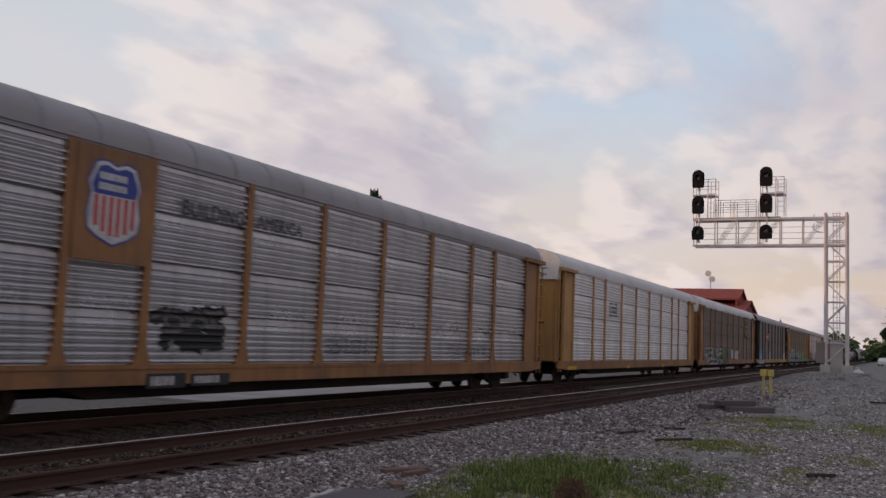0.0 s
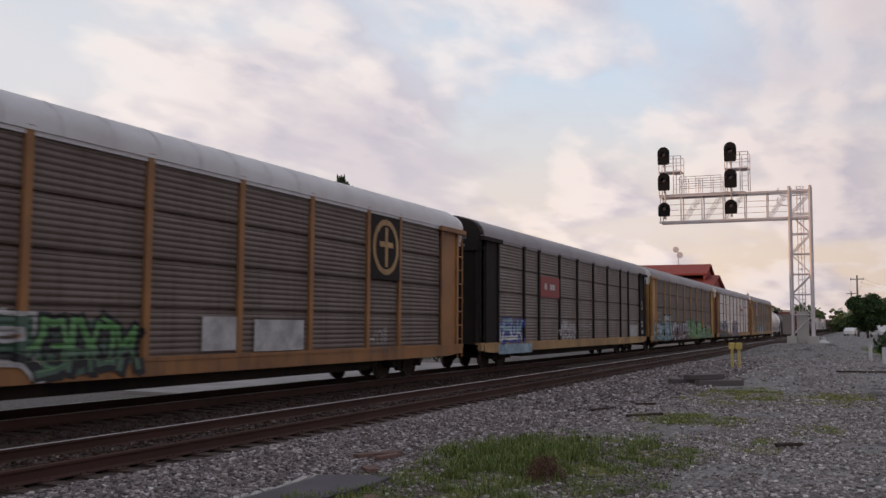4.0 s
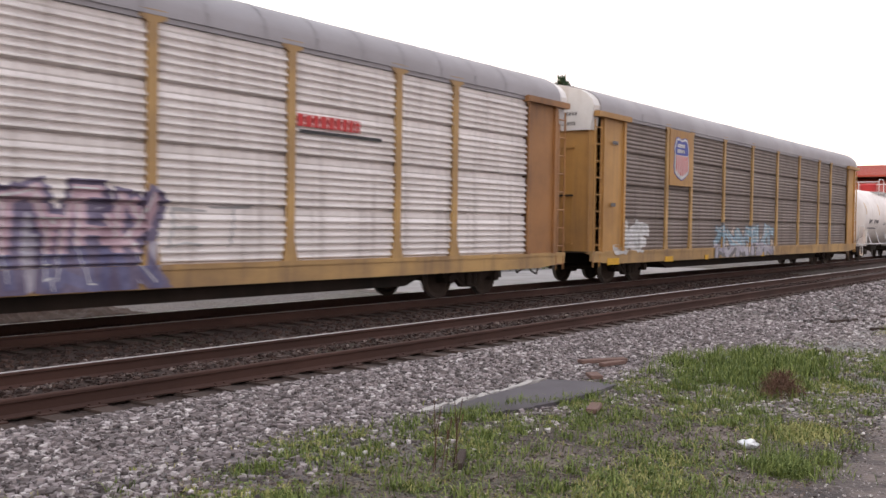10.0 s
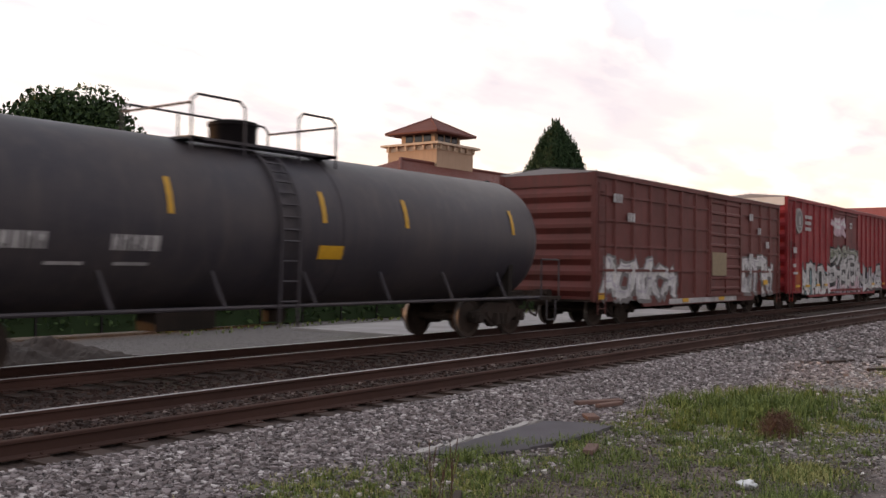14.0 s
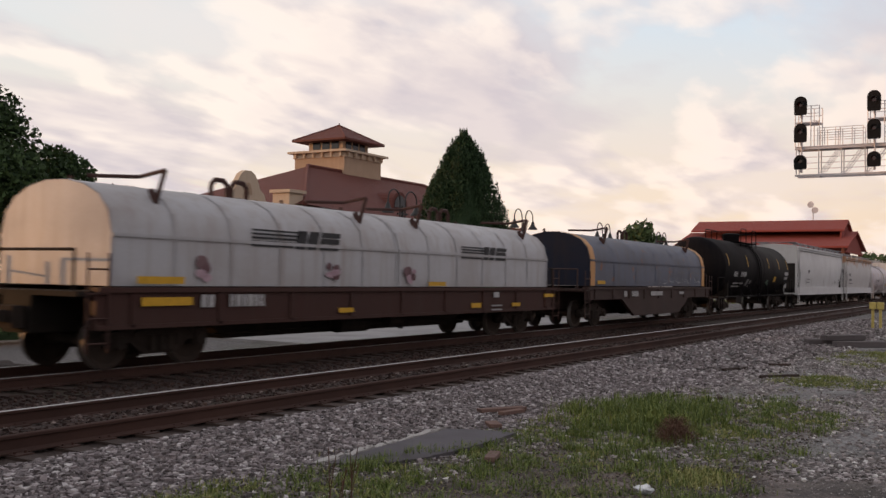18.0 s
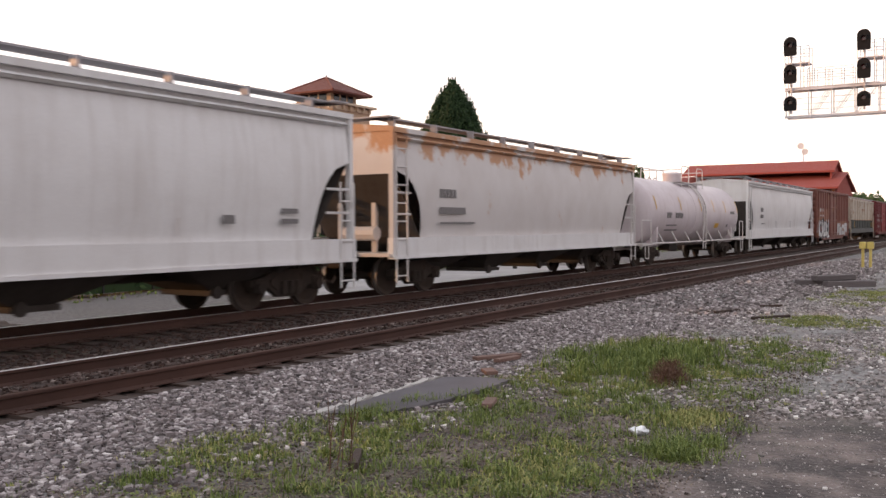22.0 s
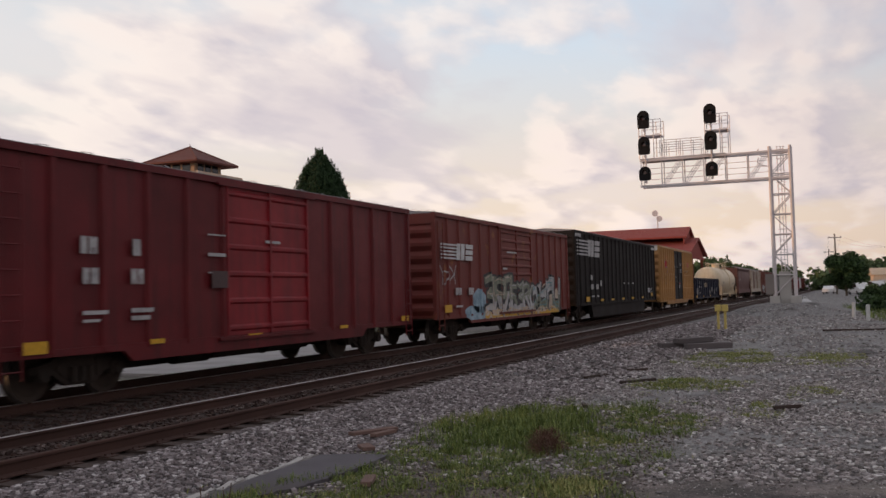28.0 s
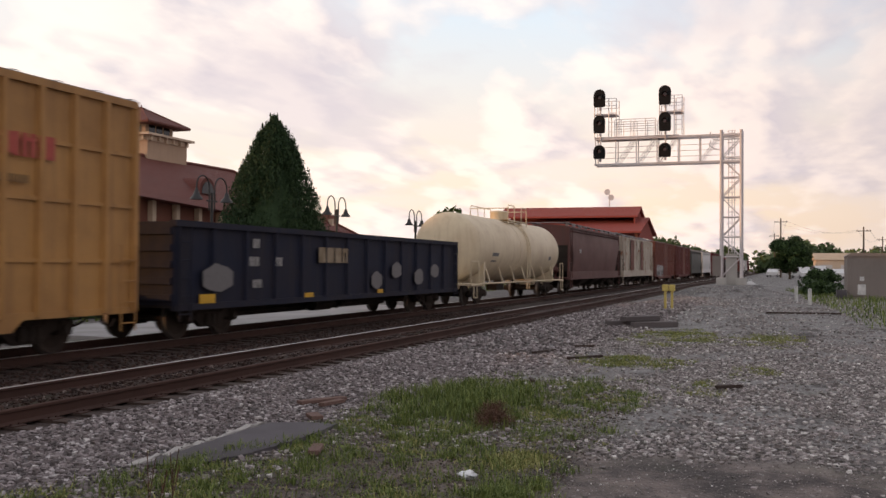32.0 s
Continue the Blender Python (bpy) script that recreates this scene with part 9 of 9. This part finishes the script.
    v = [bm.verts.new(p) for p in ((cx - e, cy - e, 12.55), (cx + e, cy - e, 12.55), (cx + e, cy + e, 12.55), (cx - e, cy + e, 12.55), (cx - e, cy - e, 12.68), (cx + e, cy - e, 12.68), (cx + e, cy + e, 12.68), (cx - e, cy + e, 12.68), (cx, cy, 14.15))]
    for i in range(4):
        bm.faces.new((v[i], v[(i + 1) % 4], v[4 + (i + 1) % 4], v[4 + i]))
        bm.faces.new((v[4 + i], v[4 + (i + 1) % 4], v[8]))
    bm.faces.new(v[3::-1])
    part("tower_roof", bm, M["terracotta"], d)
    bm = bmesh.new()
    for i in range(4):
        tube(bm, [tuple(v_) for v_ in ((cx + e * (1, -1, -1, 1)[i], cy + e * (1, 1, -1, -1)[i], 12.68), (cx, cy, 14.17))], 0.07, 6)
    cyl(bm, (cx, cy, 14.0), (cx, cy, 14.4), 0.08, 8, 0.02)
    part("hip_cap", bm, M["terracotta"], d)


depot()


def shed():
    s = thing("freight_shed", "long open shed under a two-tier red metal roof", "building")
    X = 147.0
    for nm, lab, w, z0, z1, y0, y1 in (("roof", "", 9.0, 6.6, 9.0, 19.4, 43.5), ("upper_roof", "raised ridge roof", 4.2, 9.1, 10.7, 20.6, 42.2)):
        bm = bmesh.new()
        prism(bm, [(X - w, z0), (X - w, z0 + 0.25), (X, z1 + 0.25), (X + w, z0 + 0.25), (X + w, z0), (X, z1)], "y", y0, y1)
        part(nm, bm, M["redmetal"], s, lab)
    bm = bmesh.new()
    prism(bm, [(X - 4.0, 8.0), (X + 4.0, 8.0), (X + 4.0, 9.2), (X, 10.4), (X - 4.0, 9.2)], "y", 21.0, 21.2)
    prism(bm, [(X - 8.5, 6.0), (X + 8.5, 6.0), (X, 9.0)], "y", 19.8, 20.0)
    part("gable", bm, M["redmetal"], s)
    bm = bmesh.new()
    for i in range(7):
        for x in (X - 8, X + 8):
            box(bm, x - 0.2, x + 0.2, 20.2 + i * 3.8 - 0.2, 20.2 + i * 3.8 + 0.2, -0.3, 6.7)
    part("column", bm, M["brick"], s)
    bx("back_wall", M["brick"], s, X + 4.0, X + 4.3, 21, 43, -0.3, 6.5)


shed()


def floodlight():
    c = thing("floodlight_mast", "tall grey mast with two floodlights", "light mast", pose(172, 29.8, 0))
    bm = bmesh.new()
    cyl(bm, (0, 0, -0.4), (0, 0, 14.6), 0.16, 10, 0.09)
    part("mast", bm, M["galvsteel"], c)
    for y, z in ((0.35, 15.2), (-0.35, 14.2)):
        bm = bmesh.new()
        cyl(bm, (-0.35, y, z), (0.3, y, z), 0.55, 12, 0.3)
        tube(bm, [(0, 0, z - 0.5), (0, y, z)], 0.06, 6)
        part("floodlight", bm, M["galvsteel"], c)


floodlight()


# ---- trees ----
def leaf_cloud(name, material, pts, size, parent, seed, stretch=1.0):
    """Leaves or sprigs as small crossed shapes, one mesh."""
    rs = np.random.RandomState(seed)
    pts = np.asarray(pts)
    k = len(pts)
    a = rs.normal(0, 1, (k, 3))
    a /= np.linalg.norm(a, axis=1)[:, None]
    b = np.cross(a, rs.normal(0, 1, (k, 3)))
    b /= np.linalg.norm(b, axis=1)[:, None]
    a[:, 2] = a[:, 2] * stretch + (0.3 if stretch > 1 else 0)
    s = size * rs.uniform(0.6, 1.4, (k, 1))
    v = np.stack([pts - a * s, pts + b * s * 0.55, pts + a * s, pts - b * s * 0.55], 1).reshape(-1, 3)
    f = np.arange(k * 4).reshape(-1, 4)
    return mesh_from(name, v.tolist(), f.tolist(), material, parent)


def trunk(parent, h, r, seed, limbs=6, crown_r=3.0):
    rnd = random.Random(seed)
    bm = bmesh.new()
    cyl(bm, (0, 0, -0.5), (0.1, 0, h * 0.35), r, 10, r * 0.8)
    cyl(bm, (0.1, 0, h * 0.35), (0, 0.1, h * 0.85), r * 0.8, 8, r * 0.2)
    for i in range(limbs):
        a = 2 * math.pi * i / limbs + rnd.uniform(-0.4, 0.4)
        z = h * rnd.uniform(0.25, 0.6)
        cyl(bm, (0, 0, z), (math.cos(a) * crown_r * 0.7, math.sin(a) * crown_r * 0.7, z + h * rnd.uniform(0.1, 0.3)), r * 0.4, 6, r * 0.08)
    return part("trunk", bm, M["bark"], parent)


def conifer(x, y, h, rad, label, seed, leaves=26000):
    t = thing("conifer", label, "tree", pose(x, y, -0.3))
    trunk(t, h, 0.22, seed, 8, rad * 0.6)
    rs = np.random.RandomState(seed)
    pts = []
    lobes = [(rs.random_sample() * 6.283, rs.random_sample() ** 0.8, 0.72 + 0.42 * rs.random_sample(), rs.uniform(0.08, 0.22)) for _ in range(190)]
    while len(pts) < leaves:
        a0, t0, k, w = lobes[rs.randint(len(lobes))]
        tt = np.clip(t0 + rs.normal(0, 0.045), 0.02, 1.0)
        a = a0 + rs.normal(0, w)
        prof = (1 - tt) ** 0.66 * (0.62 + 0.38 * min(1, tt * 6))
        r = rad * prof * k * (0.35 + 0.65 * rs.random_sample() ** 0.35)
        pts.append((math.cos(a) * r, math.sin(a) * r, 0.6 + (h - 0.6) * tt + rs.normal(0, 0.12)))
    for _ in range(260):                     # upright plumes along the outline
        tt, a = rs.random_sample() ** 0.8 * 0.96, rs.random_sample() * 6.283
        r = rad * (1 - tt) ** 0.66 * (0.62 + 0.38 * min(1, tt * 6)) * rs.uniform(0.78, 1.04)
        px, py, pz = math.cos(a) * r, math.sin(a) * r, 0.6 + (h - 0.6) * tt
        for _ in range(45):
            q = rs.random_sample()
            w = 0.13 * (1 - q) + 0.02
            pts.append((px * (1 - 0.05 * q) + rs.normal(0, w), py * (1 - 0.05 * q) + rs.normal(0, w), pz + (q - 0.35) * 0.95))
    leaf_cloud("crown", M["conifer"], pts, 0.062, t, seed, 1.6)
    bm = bmesh.new()
    rings = 12
    revolve(bm, [(0.7 + (h - 1.6) * i / rings, max(0.04, 0.66 * rad * (1 - i / rings) ** 0.66 * (0.62 + 0.38 * min(1, i / 2)))) for i in range(rings + 1)], "z", 18)
    part("inner_boughs", bm, M["conifer"], t, "shaded inner boughs", smooth=True)
    leaf_cloud("crown_tip", M["conifer"], [(rs.normal(0, 0.12), rs.normal(0, 0.12), h - 0.7 + 1.1 * rs.random_sample()) for _ in range(160)] + [(-0.5 + rs.normal(0, 0.1), 0.4 + rs.normal(0, 0.1), h - 1.7 + 1.1 * rs.random_sample()) for _ in range(160)], 0.10, t, seed + 1, 1.8)


def broadleaf(x, y, h, rad, label, seed, leaves=9000, size=0.28, mat="foliage", low=0.25, name="tree", z=-0.3):
    t = thing(name, label, "tree" if name == "tree" else "bush", pose(x, y, z))
    trunk(t, h * 0.8, 0.04 * h * 0.8, seed, 7, rad)
    rs = np.random.RandomState(seed)
    n = 34
    blobs = []
    for _ in range(n):
        d = rs.normal(0, 1, 3)
        d /= np.linalg.norm(d)
        r = rs.random_sample() ** 0.4
        blobs.append((d[0] * rad * r * 0.85, d[1] * rad * r * 0.85, h * (low + (1 - low) / 2) + d[2] * h * (1 - low) / 2 * r * 0.85, rad * rs.uniform(0.18, 0.36)))
    pts = []
    for _ in range(leaves):
        b = blobs[rs.randint(n)]
        d = rs.normal(0, 1, 3)
        d /= np.linalg.norm(d)
        r = b[3] * (0.5 + 0.6 * rs.random_sample())
        pts.append((b[0] + d[0] * r, b[1] + d[1] * r, max(0.1, b[2] + d[2] * r * 0.85)))
    leaf_cloud("crown", M[mat], pts, size, t, seed)


conifer(52.0, 29.9, 10.8, 4.45, "dense dark conifer with a double tip", 21, 78000)
broadleaf(21.6, 36.5, 8.9, 4.9, "dark broad tree beyond the platform", 31, 46000, 0.12)
broadleaf(14.2, 38.0, 9.0, 4.4, "dark broad tree beyond the platform", 32, 30000, 0.13)
broadleaf(27.6, 36.2, 7.3, 3.3, "dark lower tree beyond the platform", 33, 26000, 0.12, low=0.1)
broadleaf(103, 36, 8.5, 3.0, "light green tree behind the shed", 34, 4000, 0.3, "farfoliage")
broadleaf(150, -0.7, 6.4, 3.1, "round dark tree beside the yard road", 35, 14000, 0.2, low=0.18)
for i, (x, y, h, r) in enumerate(((82, -13.8, 2.7, 2.8), (78, -17.0, 3.0, 3.4), (88, -11.2, 2.0, 2.4), (86, -14.6, 2.5, 3.0), (72, -10.9, 1.4, 1.8), (75, -20.4, 4.0, 3.8))):
    broadleaf(x, y, h, r, "rank green bush at the yard's edge", 40 + i, 9000, 0.17, "farfoliage", 0.0, "bush", 0)
broadleaf(105, -3.6, 1.5, 2.0, "low green bush by the yard road", 50, 4000, 0.15, "foliage", 0.0, "bush", 0)
broadleaf(64, -1.9, 0.7, 1.6, "low green weeds by the gravel", 51, 1500, 0.12, "foliage", 0.0, "bush", 0)


def hedge(x0, x1, y, h, seed, leaves):
    t = thing("hedge", "clipped green hedge behind the platform fence, lengthened unseen to block low sun", "hedge", pose(0, y, -0.35))
    rs = np.random.RandomState(seed)
    x = x0 + (x1 - x0) * rs.random_sample(leaves)
    lump = 0.10 * np.sin(x * 1.3) + 0.07 * np.sin(x * 3.1 + 1)
    a = rs.random_sample(leaves) * math.pi
    pts = np.stack([x, 0.55 * np.cos(a) * (0.8 + 0.3 * rs.random_sample(leaves)), (h + lump) * np.sin(a) ** 0.5 * (0.75 + 0.27 * rs.random_sample(leaves))], 1)
    leaf_cloud("leaves", M["foliage"], pts, 0.10, t, seed)
    bm = bmesh.new()
    box(bm, x0, x1, -0.40, 0.40, 0.0, h * 0.85)
    part("core", bm, M["foliage"], t)


# raised, and run on unseen to x = -24, to keep low sun off the trucks
hedge(-24.0, 46.0, 24.4, 1.75, 91, 26000)


def tree_line():
    rs = np.random.RandomState(77)
    for i in range(34):
        az = math.radians(-11 + 16.5 * i / 33 + rs.uniform(-0.2, 0.2))
        d = rs.uniform(330, 520)
        x, y = d * math.cos(az), d * math.sin(az)
        if 5 < y < 20:
            y = 24
        broadleaf(x, y, rs.uniform(8, 13), rs.uniform(7, 11), "hazy tree in the distant woods", 200 + i, 900, 0.9, "farfoliage", 0.0, z=-1)
    for i in range(10):
        x, y = 190 + 26 * i, 23 + 1.3 * i + rs.uniform(0, 4)
        broadleaf(x, y, rs.uniform(7, 9.5) + i * 0.3, rs.uniform(4, 6), "green tree along the line", 300 + i, 1800, 0.5, "farfoliage", 0.05, z=-0.5)


tree_line()


# ---- far things on the yard's side ----
def pole(x, y, h, label="wooden utility pole with crossarm"):
    c = thing("utility_pole", label, "utility pole", pose(x, y, -0.2), "utility poles")
    bm = bmesh.new()
    cyl(bm, (0, 0, -0.3), (0, 0, h), 0.17, 8, 0.11)
    part("pole", bm, M["bark"], c)
    bm = bmesh.new()
    box(bm, -0.06, 0.06, -1.1, 1.1, h - 0.7, h - 0.58)
    a = part("crossarm", bm, M["bark"], c)
    bm = bmesh.new()
    for y_ in (-1.0, -0.5, 0.5, 1.0):
        cyl(bm, (0, y_, h - 0.58), (0, y_, h - 0.42), 0.05, 6)
    part("insulator", bm, M["paleconcrete"], a)


POLES = [(175, 0.65, 10.5), (235, 2.2, 10.0), (300, 0.9, 9.5), (165, -11.8, 8.5), (215, -19, 8.5)]
for p in POLES:
    pole(*p)


def wires():
    c = thing("overhead_wires", "thin dark wires sagging between utility poles", "wires")
    for a, b in ((0, 1), (1, 2), (0, 3), (3, 4)):
        (x0, y0, h0), (x1, y1, h1) = POLES[a], POLES[b]
        for o in (-0.9, 0.9):
            bm = bmesh.new()
            pts = [(x0 + (x1 - x0) * t, y0 + o + (y1 - y0) * t, h0 - 0.65 + (h1 - h0) * t - 1.2 * 4 * t * (1 - t)) for t in [k / 8 for k in range(9)]]
            tube(bm, pts, 0.014, 4)
            part("wire", bm, M["iron"], c)


wires()


def warehouse(x, y, w, L, z0, z1, wall, roof, label):
    c = thing("warehouse", label, "building", pose(x, y, 0))
    bx("wall", wall, c, -L / 2, L / 2, -w / 2, w / 2, -0.5, z0)
    bm = bmesh.new()
    prism(bm, [(-L / 2 - 0.4, z0), (L / 2 + 0.4, z0), (0, z1)], "y", -w / 2 - 0.4, w / 2 + 0.4)
    part("roof", bm, roof, c)
    for i in range(4):
        yy = -w / 2 + w * (i + 0.5) / 4
        bx("door", M["hop_grey"], c, -L / 2 - 0.06, -L / 2, yy - 1.1, yy + 1.1, -0.3, 2.4)


warehouse(215, -13.5, 15, 20, 3.4, 4.9, M["cream"], M["tanroof"], "low warehouse with a tan sheet roof")
warehouse(150, -19.5, 9, 10, 1.9, 3.0, M["cream"], M["terracotta"], "low white-walled shed with a red roof")


def silo():
    c = thing("silo", "tall pale concrete silo with a pipe tower", "silo", pose(400, -43.8, 0))
    bm = bmesh.new()
    revolve(bm, [(-1, 1.7), (21.5, 1.7), (23.0, 1.1), (23.2, 0.7), (25.5, 0.4)], "z", 20)
    part("bin", bm, M["paleconcrete"], c, smooth=True)
    bm = bmesh.new()
    revolve(bm, [(-1, 1.3), (13.0, 1.3), (14.2, 0.5)], "z", 16)
    shift(bm, 0, -6.0)
    part("bin", bm, M["paleconcrete"], c, smooth=True)
    bm = bmesh.new()
    for y in (-3.2, -4.4):
        box(bm, -0.2, 0.2, y - 0.15, y + 0.15, 0, 20)
    for z in (5, 10, 15, 19):
        box(bm, -0.2, 0.2, -6, 0, z, z + 0.5)
    box(bm, -1.5, 1.5, 1.5, 5.5, 0, 9)
    part("frame", bm, M["galvsteel"], c)


silo()


def van(x, y, turn, L, h, label):
    c = thing("parked_vehicle", label, "vehicle", pose(x, y, 0.0, 0, 0, turn), "parked vehicles")
    bm = bmesh.new()
    prism(bm, [(-L / 2, 0.35), (L / 2, 0.35), (L / 2, 0.95), (L / 2 - 0.9, 1.1), (L / 2 - 1.5, h), (-L / 2, h)], "y", -0.95, 0.95)
    bmesh.ops.bevel(bm, geom=list(bm.edges), offset=0.07, segments=2, affect="EDGES")
    part("body", bm, M["vehicle"], c, smooth=True)
    bm = bmesh.new()
    prism(bm, [(L / 2 - 0.98, 1.15), (L / 2 - 1.45, h - 0.1), (-L / 2 + 0.2, h - 0.1), (-L / 2 + 0.2, 1.15)], "y", -0.965, 0.965)
    part("window", bm, M["glass"], c)
    for e in (-1, 1):
        for s in (-1, 1):
            bm = bmesh.new()
            cyl(bm, (e * L * 0.31, s * 0.78, 0.33), (e * L * 0.31, s * 0.97, 0.33), 0.33, 14)
            w = part("wheel", bm, M["rubber"], c)
            bm = bmesh.new()
            cyl(bm, (e * L * 0.31, s * 0.965, 0.33), (e * L * 0.31, s * 0.985, 0.33), 0.19, 12)
            part("rim", bm, M["tread"], w)


van(165, -2.6, 200, 5.0, 1.9, "white van parked beside the yard road")
van(170, -5.4, 185, 5.4, 2.1, "white parked delivery van")
van(172, -8.4, 180, 4.8, 1.6, "white car parked beside the warehouse")
van(190, 1.9, 170, 4.6, 1.5, "white parked car beside the line")

def motions():
    times = [0, 2, 4, 6, 8, 10, 12, 14, 16, 18, 20, 22, 24, 26, 28, 30, 32]
    for c, u in train:
        walk(c, [(t, pose(u - run(t), TRACK_Y, 0)) for t in times])


motions()
